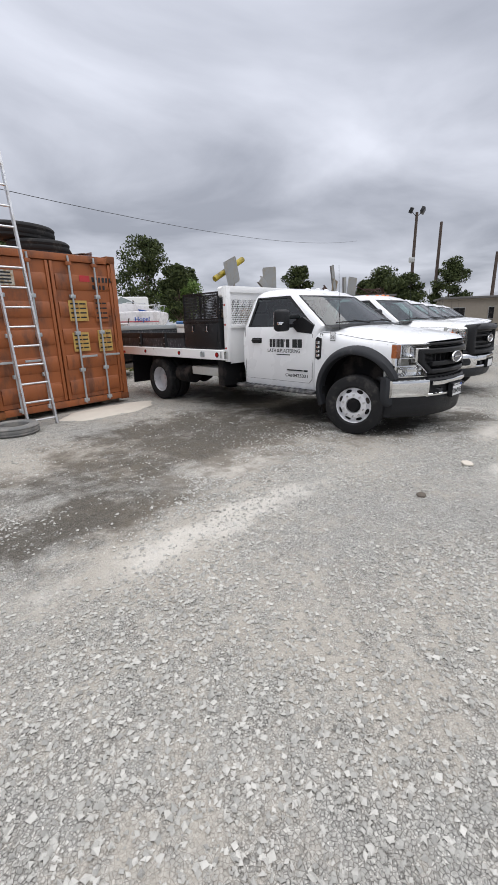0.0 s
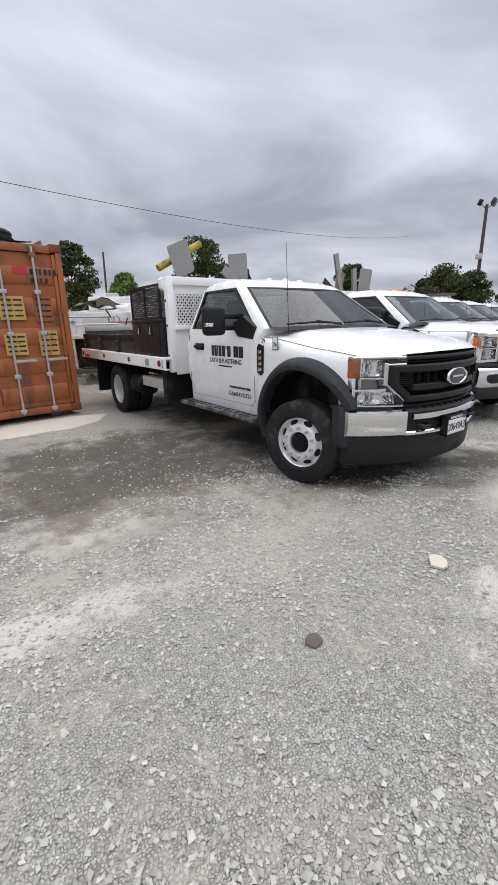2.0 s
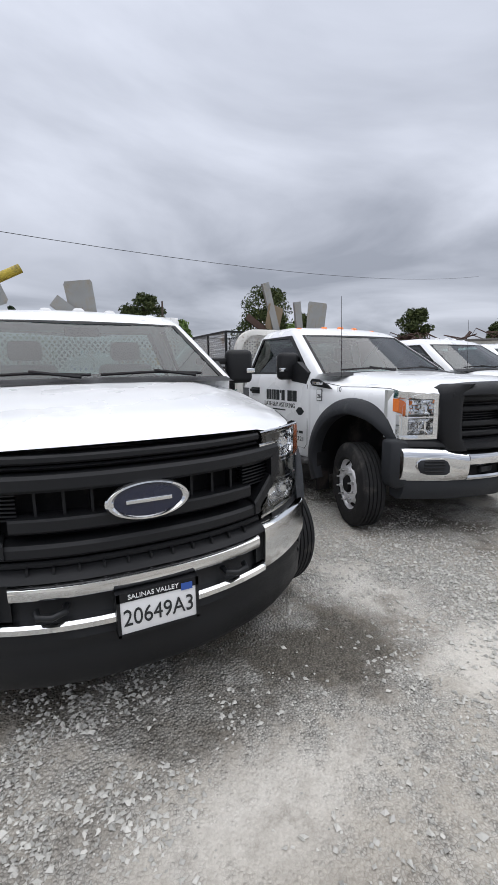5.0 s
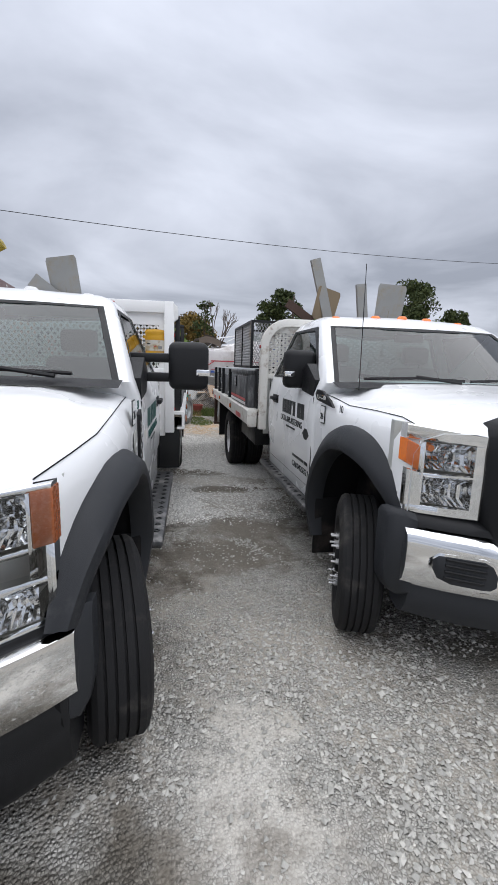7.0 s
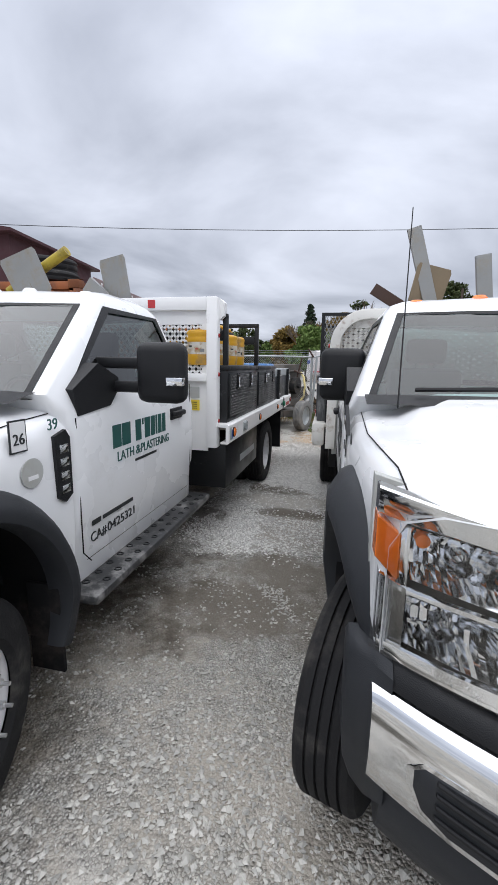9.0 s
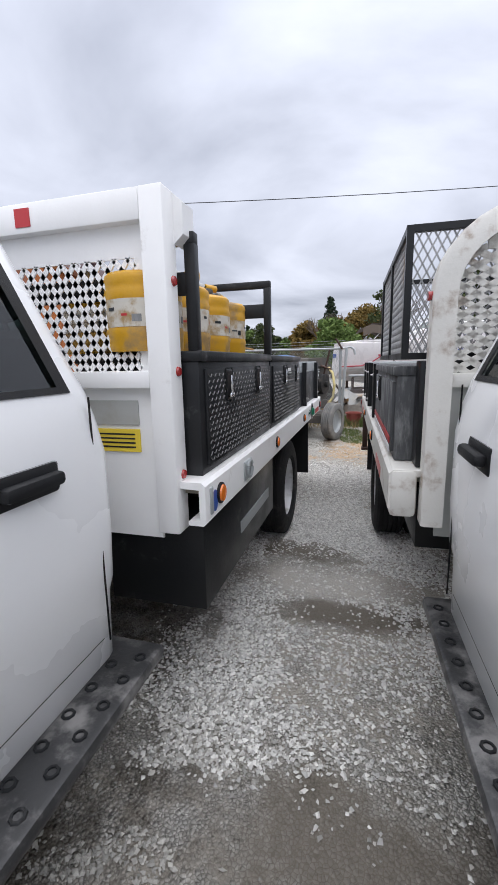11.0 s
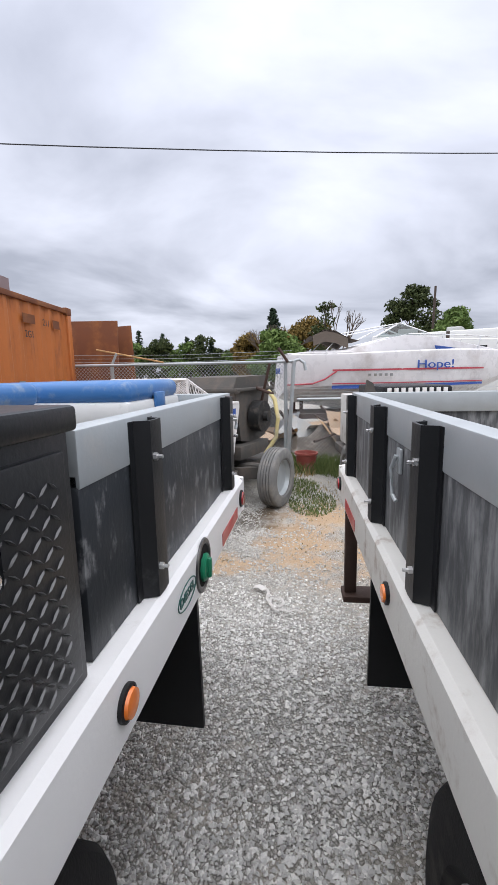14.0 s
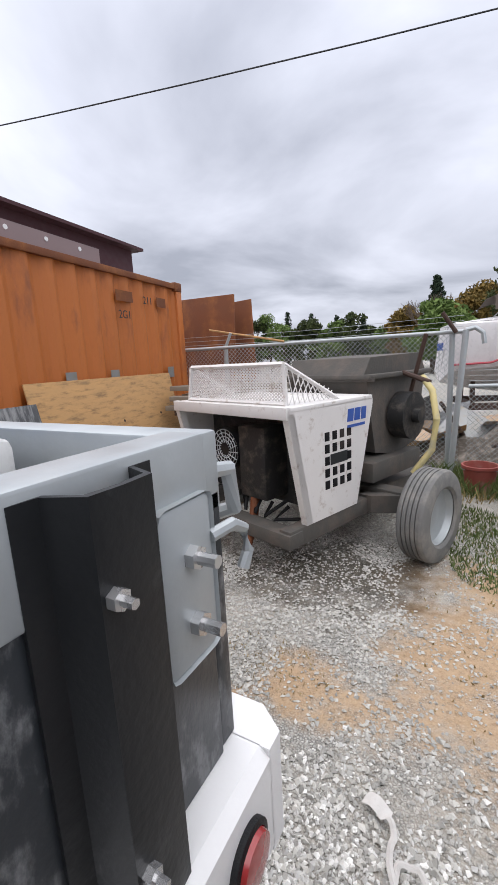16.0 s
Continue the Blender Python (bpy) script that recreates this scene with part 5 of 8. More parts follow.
def tool_box(m, s, y0, y1, z0, z1, depth, mat_, label, tread=True, latches=(0.3, 0.72)):
    """A side tool box: body, lid, door with latches; its outer face at x = s."""
    root = thing("tool_box", m, label, "tool box", "tool boxes on the flatbeds")
    sg = 1 if s > 0 else -1
    bm = B()
    bx(bm, s - sg * depth, y0, z0, s - sg * 0.012, y1, z1 - 0.035, 0.004)
    part("body", bm, mat_, root)
    bm = B()
    bx(bm, s - sg * (depth + 0.01), y0 - 0.008, z1 - 0.04, s + sg * 0.004, y1 + 0.008, z1, 0.008)
    part("lid", bm, mat_, root)
    bm = B()
    bx(bm, s - sg * 0.014, y0 + 0.045, z0 + 0.03, s, y1 - 0.03, z1 - 0.065, 0.004)
    door = part("door", bm, mat_, root)
    if tread:
        bm = B()
        treads(bm, s + sg * 0.0005, y0 + 0.055, y1 - 0.04, z0 + 0.04, z1 - 0.075, sg)
        part("tread_pattern", bm, TREAD, door, kind="stuff")
    for t in latches:
        y = y0 + (y1 - y0) * t
        zc = z1 - 0.135
        bm = B()
        bx(bm, s - sg * 0.004, y - 0.042, zc - 0.07, s + sg * 0.008, y + 0.042, zc + 0.07, 0.012, seg=3)
        lt = part("latch", bm, BLACKSTEEL, door)
        bm = B()
        bx(bm, s + sg * 0.006, y - 0.03, zc - 0.055, s + sg * 0.0095, y + 0.03, zc + 0.055, 0.003)
        part("latch_cup", bm, DARK, lt)
        bm = B()
        bx(bm, s + sg * 0.008, y - 0.007, zc - 0.045, s + sg * 0.022, y + 0.007, zc + 0.04, 0.004)
        bx(bm, s + sg * 0.008, y - 0.024, zc - 0.055, s + sg * 0.024, y + 0.024, zc - 0.035, 0.006)
        part("latch_handle", bm, CHROME, lt)
    return root


def marker(root, x, y, z, s, material, r=0.042):
    bm = B()
    lathe(bm, [(r, 0), (r, 0.008), (r * 0.82, 0.010)], pose(x, y, z, 0, 90 * s, 0), n=24)
    g = part("marker_light", bm, PLASTIC, root)
    bm = B()
    lathe(bm, [(r * 0.84, 0.004), (r * 0.75, 0.016), (0, 0.020)], pose(x, y, z, 0, 90 * s, 0), n=24)
    part("lens", bm, material, g)


def flatbed(root, y0, y1, rack, kind):
    """Steel flatbed: deck, rails, frame, head-board, rear wheels."""
    bm = B()
    bx(bm, -1.165, y0, 0.975, 1.165, y1 - 0.03, 1.02)
    part("deck", bm, TIMBER, root)
    paint = BEDWHITE if kind == "new" else OLDWHITE
    for s in (-1, 1):
        bm = B()
        pr = [(s * 1.06, 1.005), (s * 1.06, 1.028), (s * 1.185, 1.028), (s * 1.20, 1.014), (s * 1.20, 0.875), (s * 1.19, 0.865), (s * 1.13, 0.865), (s * 1.13, 0.88), (s * 1.175, 0.885), (s * 1.175, 1.0)]
        prism(bm, pr, "y", y0 - 0.04, y1 - 0.06)
        part("side_rail", bm, paint, root)
        bm = B()
        prism(bm, [(s * 1.20, y1 - 0.061), (s * 1.20, y1 - 0.03), (s * 1.16, y1), (s * 0.95, y1), (s * 0.95, y1 - 0.061)], "z", 0.865, 1.028)
        part("rail_end", bm, paint, root)
    bm = B()
    bx(bm, -0.95, y1 - 0.05, 0.865, 0.95, y1 - 0.002, 1.026, 0.006)
    part("rear_beam", bm, paint, root)
    for x in (-0.42, 0.42):
        bm = B()
        bx(bm, x - 0.05, 2.9, 0.62, x + 0.05, y1 - 0.15, 0.86)
        part("chassis_rail", bm, DARK, root)
    k = 0
    y = y0 + 0.3
    while y < y1 - 0.2:
        bm = B()
        bx(bm, -1.12, y - 0.035, 0.87, 1.12, y + 0.035, 0.975)
        part("cross_member", bm, DARK, root)
        y += 0.55
    bm = B()
    rod(bm, (-0.8, rack + 2.05, 0.42), (0.8, rack + 2.05, 0.42), 0.09)
    lathe(bm, [(0, -0.2), (0.12, -0.18), (0.2, 0), (0.12, 0.18), (0, 0.2)], pose(0, rack + 2.05, 0.42, 90, 0, 0))
    part("rear_axle", bm, DARK, root)


def mesh_panel(root, x0, x1, z0, z1, y, pu, pv, bar, material, name="mesh_panel"):
    bm = B()
    lattice(bm, (x0, y, z0), (1, 0, 0), (0, 0, 1), x1 - x0, z1 - z0, pu, pv, bar, 0.006)
    return part(name, bm, material, root)


# ---- white flatbed truck by the container ----
truck_a = thing("flatbed_truck", pose(0, 0, 0), "white flatbed work truck with black fender flares and chrome bumper", "truck", "flatbed trucks")
truck_front(truck_a, "new")
cab_shell(truck_a)
cab_details(truck_a, "new", lights=STICKER)
for s in (-1, 1):
    wheel(truck_a, s * 0.935, 1.075, s, "front", steer=15)
    wheel(truck_a, s * 1.02, 5.45, s, "rear", r=0.402, w=0.235)
    wheel(truck_a, s * 0.77, 5.45, s, "rear", r=0.402, w=0.235)
flatbed(truck_a, 3.42, 7.17, 3.40, "new")
# head-board
for s in (-1, 1):
    bm = B()
    bx(bm, s * 1.02, 3.355, 0.835, s * 1.105, 3.445, 2.005, 0.006)
    part("rack_post", bm, BEDWHITE, truck_a)
    bm = B()
    prism(bm, [(s * 1.105, 1.84), (s * 1.105, 2.0), (s * 1.14, 1.97), (s * 1.14, 1.87)], "y", 3.43, 3.52)
    part("rack_ear", bm, BEDWHITE, truck_a)
    for z in (1.05, 1.42, 1.72):
        bm = B()
        lathe(bm, [(0.018, 0), (0.015, 0.008), (0, 0.011)], pose(s * 1.105, 3.41, z, 0, 90 * s, 0), n=12)
        part("side_marker", bm, RED, truck_a)
for z0, z1 in ((1.905, 2.004), (1.365, 1.425)):
    bm = B()
    bx(bm, -1.02, 3.357, z0, 1.02, 3.443, z1, 0.005)
    part("rack_beam", bm, BEDWHITE, truck_a)
bm = B()
bx(bm, -1.02, 3.395, 0.80, 1.02, 3.402, 1.365)
part("rack_panel", bm, BEDWHITE, truck_a)
for a, b_, c, d in ((-1.02, 1.80, 1.02, 1.905), (0.97, 1.425, 1.02, 1.80), (-1.02, 1.425, -0.97, 1.80)):
    bm = B()
    bx(bm, a, 3.395, b_, c, 3.402, d)
    part("rack_plate", bm, BEDWHITE, truck_a)
mesh_panel(truck_a, -0.97, 0.97, 1.425, 1.80, 3.398, 0.054, 0.068, 0.018, BEDWHITE)
bm = B()
bx(bm, 0.54, 3.352, 1.925, 0.60, 3.357, 1.985)
part("reflector", bm, REDTAPE, truck_a, "red square reflector")
bm = B()
bx(bm, 0.56, 3.389, 1.13, 0.95, 3.394, 1.215)
part("warning_label", bm, YSTICKER, truck_a, "yellow warning label with dark lines")
for i in range(4):
    bm = B()
    bx(bm, 0.58, 3.3875, 1.145 + 0.016 * i, 0.93, 3.389, 1.151 + 0.016 * i)
    part("label_line", bm, INK, truck_a)
bm = B()
bx(bm, 0.66, 3.389, 1.23, 0.95, 3.394, 1.32)
part("data_label", bm, GREYPANEL, truck_a)
for s in (-1, 1):
    marker(truck_a, s * 1.20, 3.535, 0.947, s, AMBER if s > 0 else RED)
    marker(truck_a, s * 1.20, 4.61, 0.947, s, AMBER if s > 0 else RED, 0.036)
    marker(truck_a, s * 1.20, 5.78, 0.947, s, AMBER if s > 0 else RED, 0.034)
    marker(truck_a, s * 1.20, 7.04, 0.947, s, RED, 0.04)
    bm = B()
    bx(bm, s * 1.199, 3.42, 0.895, s * 1.208, 3.448, 1.0, 0.006)
    part("rail_slot", bm, GALV, truck_a)
    bm = B()
    bx(bm, s * 1.199, 6.62, 0.885, s * 1.2025, 6.94, 0.935)
    part("tape_strip", bm, REDTAPE, truck_a, "red reflective tape strip")
    bm = B()
    bx(bm, s * 1.20, 3.86, 0.90, s * 1.208, 3.98, 0.99, 0.004)
    tube(bm, [(s * 1.215, 3.92 + 0.035 * math.cos(a), 0.95 + 0.04 * math.sin(a)) for a in [2 * math.pi * k / 14 for k in range(14)]], 0.008, closed=True, n=6)
    part("tie_ring", bm, GALV, truck_a)
    bm = B()
    prism(bm, [(6.41, 0.87), (6.43, 0.87), (6.46, 0.26), (6.44, 0.26)], "x", s * 0.68, s * 1.15)
    part("mud_flap", bm, PLASTIC, truck_a)
# blue oval sticker
bm = B()
lathe(bm, [(0.035, 0), (0.035, 0.002), (0, 0.002)], pose(1.20, 3.475, 0.935, 0, 90, 0) @ Matrix.Diagonal((1.2, 0.8, 1, 1)), n=20)
part("maker_sticker", bm, BOATBLUE, truck_a)
# fuel filler
bm = B()
lathe(bm, [(0.064, 0.002), (0.07, 0.006), (0.082, 0.005), (0.085, 0.0)], pose(1.20, 6.335, 0.947, 0, 90, 0), n=28)
ff = part("fuel_filler", bm, STEPMAT, truck_a)
bm = B()
lathe(bm, [(0.066, 0.0025), (0, 0.0025)], pose(1.20, 6.335, 0.947, 0, 90, 0), n=20)
part("filler_cup", bm, DARK, ff)
bm = B()
lathe(bm, [(0.044, 0.002), (0.044, 0.010), (0.037, 0.016), (0, 0.018)], pose(1.20, 6.335, 0.94, 0, 90, 0), n=10)
bx(bm, 1.208, 6.325, 0.908, 1.228, 6.345, 0.972, 0.006)
part("fuel_cap", bm, mat("green_fuel_cap", (0.01, 0.20, 0.10), 0.4), ff, "green plastic fuel cap")
txt("fuel_lettering", "DIESEL", 0.034, GREENINK, truck_a, pose(1.2015, 6.165, 0.945, 90, 0, 90) @ Matrix.Rotation(0, 4, "Z"), width=0.13)
bm = B()
tube(bm, [(1.2012, 6.165 + 0.08 * math.cos(a), 0.945 + 0.032 * math.sin(a)) for a in [2 * math.pi * k / 24 for k in range(24)]], 0.002, closed=True, n=4)
part("fuel_oval", bm, GREENINK, truck_a)
# skirts below the deck
bm = B()
bx(bm, 0.72, 3.47, 0.47, 1.15, 4.70, 0.86, 0.006)
sk_ = part("under_box", bm, BLACKSTEEL, truck_a, "black steel under-deck box")
bm = B()
bx(bm, 1.15, 3.95, 0.60, 1.155, 4.55, 0.66)
part("box_trim", bm, GALV, sk_)
bm = B()
bx(bm, -1.12, 3.6, 0.58, -0.75, 4.35, 0.72, 0.01)
part("ladder_holder", bm, GREYPANEL, truck_a)
bm = B()
rod(bm, (-0.95, 4.5, 0.55), (-0.95, 4.9, 0.55), 0.16, n=20)
part("air_tank", bm, DARK, truck_a)
bm = B()
bx(bm, -1.14, 3.47, 0.44, -0.72, 3.60, 0.86, 0.006)
part("under_bracket", bm, DARK, truck_a)

I4 = Matrix()
tool_box(I4, 1.17, 3.47, 4.59, 1.028, 1.492, 0.52, BLACKSTEEL, "black diamond-plate tool box with two chrome latches on the flatbed", True, (0.26, 0.70))
tb2 = tool_box(I4, 1.17, 4.62, 5.74, 1.028, 1.488, 0.52, BLACKSTEEL, "black diamond-plate tool box with a name plate on the flatbed", True, (0.36, 0.80))
bm = B()
bx(bm, 1.1705, 5.115, 1.352, 1.176, 5.30, 1.412, 0.003)
npl = part("name_plate", bm, BLACKSTEEL, tb2, "small black name plate with worn white print")
bm = B()
bx(bm, 1.1755, 5.13, 1.377, 1.1775, 5.245, 1.402)
part("print_block", bm, STICKER, npl)
bm = B()
bx(bm, 1.1755, 5.14, 1.361, 1.1775, 5.27, 1.369)
part("print_line", bm, GREYPANEL, npl)
tool_box(I4, -1.17, 3.50, 4.46, 1.028, 1.50, 0.50, BLACKSTEEL, "plain black steel tool box under the wire cage", False, (0.3, 0.7))


def stake_side(m, x, y0, y1, z1, posts, face, cap, label, end=None):
    """A removable side wall: board, metal cap and stake pockets with bolts."""
    root = thing("stake_side", m, label, "stake side", "stake sides of the flatbeds")
    s = 1 if x > 0 else -1
    bm = B()
    bx(bm, x - s * 0.03, y0, 1.029, x, y1, z1 - 0.075, 0.003)
    part("board", bm, face, root)
    bm = B()
    bx(bm, x - s * 0.05, y0, z1 - 0.10, x + s * 0.004, y1, z1, 0.004)
    part("cap", bm, cap, root)
    for y in posts:
        bm = B()
        w = 0.042
        prism(bm, [(x + s * 0.001, y - w - 0.025), (x + s * 0.001, y - w), (x + s * 0.032, y - w * 0.7), (x + s * 0.035, y), (x + s * 0.032, y + w * 0.7), (x + s * 0.001, y + w), (x + s * 0.001, y + w + 0.025), (x + s * 0.005, y + w + 0.025), (x + s * 0.006, y + w + 0.003), (x + s * 0.039, y + w * 0.75), (x + s * 0.041, y), (x + s * 0.039, y - w * 0.75), (x + s * 0.006, y - w - 0.003), (x + s * 0.005, y - w - 0.025)], "z", 1.03, z1 - 0.01)
        po = part("stake_post", bm, BLACKSTEEL, root)
        for z in (1.10, z1 - 0.09):
            bm = B()
            rod(bm, (x + s * 0.03, y - 0.02, z), (x + s * 0.048, y - 0.02, z), 0.009, n=6)
            rod(bm, (x + s * 0.03, y - 0.02, z), (x + s * 0.06, y - 0.02, z), 0.0045, n=6)
            part("bolt", bm, BOLT, po)
    return root


stake_side(I4, 1.15, 5.77, 7.08, 1.445, (6.03, 6.925), SCUFFED, GALV, "scuffed black board side with galvanised cap on the flatbed")
lt_ = thing("side_latch", I4, "galvanised latch plate with bolts at the end of the board side", "latch")
bm = B()
bx(bm, 1.151, 6.985, 1.20, 1.163, 7.075, 1.385, 0.012)
part("plate", bm, GALV, lt_)
for z in (1.25, 1.325):
    bm = B()
    rod(bm, (1.16, 7.03, z), (1.174, 7.03, z), 0.013, n=6)
    rod(bm, (1.16, 7.03, z), (1.196, 7.03, z), 0.007, n=8)
    part("bolt", bm, BOLT, lt_)
bm = B()
tube(bm, [(1.16, 7.07, 1.33), (1.17, 7.10, 1.335), (1.17, 7.125, 1.32), (1.172, 7.13, 1.29), (1.17, 7.12, 1.27)], 0.008, n=8)
part("hook", bm, GALV, lt_)
stake_side(I4, -1.15, 4.50, 7.08, 1.30, (5.1, 6.0, 6.9), SCUFFED, BLACKSTEEL, "low black board side on the flatbed")


def tailgate(m, x0, x1, y, z1, face, cap, label):
    root = thing("tailgate", m, label, "tailgate", "tailgates of the flatbeds")
    bm = B()
    bx(bm, x0, y - 0.03, 1.029, x1, y, z1 - 0.075, 0.003)
    part("board", bm, face, root)
    bm = B()
    bx(bm, x0, y - 0.05, z1 - 0.10, x1, y + 0.003, z1 - 0.003, 0.004)
    part("cap", bm, cap, root)
    for x in (x0 + 0.06, x1 - 0.06):
        bm = B()
        bx(bm, x - 0.05, y, z1 - 0.24, x + 0.05, y + 0.012, z1 - 0.08, 0.01)
        lp = part("latch_plate", bm, GALV, root)
        for z in (z1 - 0.13, z1 - 0.19):
            bm = B()
            rod(bm, (x, y, z), (x, y + 0.06, z), 0.014, n=8)
            part("bolt", bm, BOLT, lp)
        bm = B()
        tube(bm, [(x + 0.03, y + 0.01, z1 - 0.06), (x + 0.03, y + 0.07, z1 - 0.07), (x + 0.03, y + 0.08, z1 - 0.13), (x - 0.02, y + 0.085, z1 - 0.15)], 0.012, n=8)
        part("hook", bm, GALV, lp)
    return root


tailgate(I4, -1.10, 1.145, 7.115, 1.445, SCUFFED, GALV, "black board tailgate with galvanised cap and latch plates")


def pipe_frame(m, y, x0, x1, z0, z1, label):
    root = thing("pipe_frame", m, label, "rack", "black frames over the tool boxes")
    bm = B()
    bx(bm, x1 - 0.04, y - 0.02, z0, x1, y + 0.02, z1, 0.004)
    part("post", bm, BLACKSTEEL, root)
    bm = B()
    bx(bm, x0, y - 0.02, z0, x0 + 0.04, y + 0.02, z1, 0.004)
    part("post", bm, BLACKSTEEL, root)
    bm = B()
    bx(bm, x0, y - 0.021, z1 - 0.002, x1, y + 0.021, z1 + 0.038, 0.006)
    part("top_bar", bm, BLACKSTEEL, root)
    bm = B()
    bx(bm, x0 + 0.04, y - 0.006, z1 - 0.17, x1 - 0.04, y + 0.006, z1 - 0.09, 0.002)
    part("flat_bar", bm, BLACKSTEEL, root)


pipe_frame(I4, 3.50, -0.1, 1.155, 1.492, 1.855, "black square-tube frame standing on the tool box")
pipe_frame(I4, 4.565, -0.1, 1.178, 1.492, 1.875, "black square-tube frame at the back of the drums")


def cage(m, x, y0, y1, z0, z1, label, ins=0.5, grey=BLACKSTEEL, pitch=(0.028, 0.05)):
    """A wire cage standing on a tool box, x its outer face."""
    root = thing("wire_cage", m, label, "cage", "wire cages on the tool boxes")
    s = 1 if x > 0 else -1
    xi = x - s * ins
    xa, xb = min(x, xi), max(x, xi)
    ym = y0 + (y1 - y0) * 0.5
    bm = B()
    for xx in (x, xi):
        for y in (y0, ym, y1):
            bx(bm, xx - 0.013, y - 0.013, z0, xx + 0.013, y + 0.013, z1)
        for z in (z0 + 0.012, z1 - 0.012):
            bx(bm, xx - 0.012, y0 + 0.012, z - 0.012, xx + 0.012, y1 - 0.012, z + 0.012)
    for y in (y0, y1):
        for z in (z0 + 0.012, z1 - 0.012):
            bx(bm, xa + 0.012, y - 0.0125, z - 0.0125, xb - 0.012, y + 0.0125, z + 0.0125)
    part("frame", bm, BLACKSTEEL, root)
    for xx in (x, xi):
        bm = B()
        lattice(bm, (xx, y0, z0 + 0.02), (0, 1, 0), (0, 0, 1), y1 - y0, z1 - z0 - 0.04, pitch[0], pitch[1], 0.005, 0.005)
        part("side_mesh", bm, grey, root)
    for y in (y0, y1):
        bm = B()
        lattice(bm, (xa, y, z0 + 0.02), (1, 0, 0), (0, 0, 1), xb - xa, z1 - z0 - 0.04, pitch[0], pitch[1], 0.005, 0.005)
        part("end_mesh", bm, grey, root)
    return root


cage(I4, -1.14, 3.52, 4.44, 1.50, 1.93, "black wire cage standing on the tool box", 0.44)


def drum(x, y, z, r, h, k):
    root = thing("drum", pose(x, y, z, 0, 0, 40 * k), "dented yellow steel drum with a peeling white label", "drum", "yellow drums on the flatbed")
    bm = B()
    prof = [(0, 0), (r * 0.97, 0.0), (r, 0.02)]
    for t in (0.24, 0.70, 0.88):
        prof += [(r, h * t - 0.015), (r * 1.03, h * t), (r, h * t + 0.015)]
    prof += [(r, h * 0.93), (r * 0.93, h * 0.97), (r * 0.70, h * 0.995), (r * 0.4, h * 1.0), (0, h * 1.0)]
    lathe(bm, prof, n=32)
    part("body", bm, YELLOW, root)
    bm = B()
    n = 28
    rows = [[(r * 1.008 * math.cos(2 * math.pi * i / n), r * 1.008 * math.sin(2 * math.pi * i / n), zz) for i in range(n)] for zz in (h * 0.30, h * 0.64)]
    grid_skin(bm, rows, close=True)
    lb = part("label", bm, LABELMAT, root)
    for i in range(16):
        a = 0.4 * i + 0.1 + 0.06 * (i % 3)
        z0_ = h * (0.36, 0.50, 0.43)[i % 3]
        bm = B()
        rows = [[(r * 1.013 * math.cos(a + t), r * 1.013 * math.sin(a + t), zz) for t in (0, 0.08, 0.16, 0.24 - 0.1 * (i % 2))] for zz in (z0_, z0_ + h * (0.09, 0.04, 0.03)[i % 3])]
        grid_skin(bm, rows)
        part("print_block", bm, (INK, INK, REDTAPE)[i % 3] if i % 4 else WORN, lb)
    bm = B()
    lathe(bm, [(0.045, h * 0.97), (0.045, h + 0.03), (0.038, h + 0.04), (0, h + 0.04)], Matrix.Translation((r * 0.25, 0, 0)), n=16)
    part("filler_neck", bm, ENGINE, root)
    bm = B()
    tube(bm, [(r * 0.25, 0, h + 0.045), (r * 0.1, 0.03, h + 0.06), (-r * 0.3, 0.07, h + 0.03)], 0.018, n=10)
    part("spout", bm, SHEET, root)
    bm = B()
    tube(bm, [(r * 0.3, 0, h + 0.05), (r * 0.7, -0.03, h + 0.045)], 0.017, n=10)
    part("spout_tip", bm, YELLOW, root)


for k, (x, y) in enumerate(((0.94, 3.50), (0.94, 3.78), (0.94, 4.06), (0.94, 4.335), (0.645, 3.64))):
    drum(x, y, 1.493, 0.138, 0.275, k)

# load seen through the head-board mesh: cartons and a tool
for k, (x, y, a, b_, c) in enumerate(((-0.40, 3.85, 0.30, 0.25, 0.66), (-0.42, 4.3, 0.25, 0.22, 0.5))):
    ct = thing("carton", pose(x, y, 1.02, 0, 0, 4 * k), "brown cardboard carton with a taped lid on the flatbed", "carton", "cartons on the flatbed")
    bm = B()
    bx(bm, -a / 1, -b_, 0, a / 1 - 0.1, b_, c, 0.006)
    part("box", bm, CARD, ct)
    bm = B()
    bx(bm, -0.03, -b_ - 0.002, c - 0.1, 0.03, b_ + 0.002, c + 0.002)
    part("packing_tape", bm, LABELMAT, ct)

# cooler
def cooler(m):
    root = thing("cooler", m, "white drinks cooler with a worn blue lid in the flatbed", "cooler")
    bm = B()
    bx(bm, -0.255, -0.27, 0, 0.255, 0.27, 0.35, 0.02)
    bx(bm, -0.265, -0.28, 0.35, 0.265, 0.28, 0.425, 0.015)
    part("body", bm, mat("scuffed_white_plastic", (0.72, 0.72, 0.70), 0.5, dirt=(0.4, 0.4, 0.38), dirt_amt=0.32, dirt_scale=9), root)
    bm = B()
    bx(bm, -0.262, -0.277, 0.42, 0.262, 0.277, 0.495, 0.03, seg=3)
    part("lid", bm, BLUECOOL, root)
    bm = B()
    bx(bm, 0.263, -0.05, 0.38, 0.278, 0.05, 0.45, 0.006)
    part("lid_latch", bm, BLUECOOL, root)


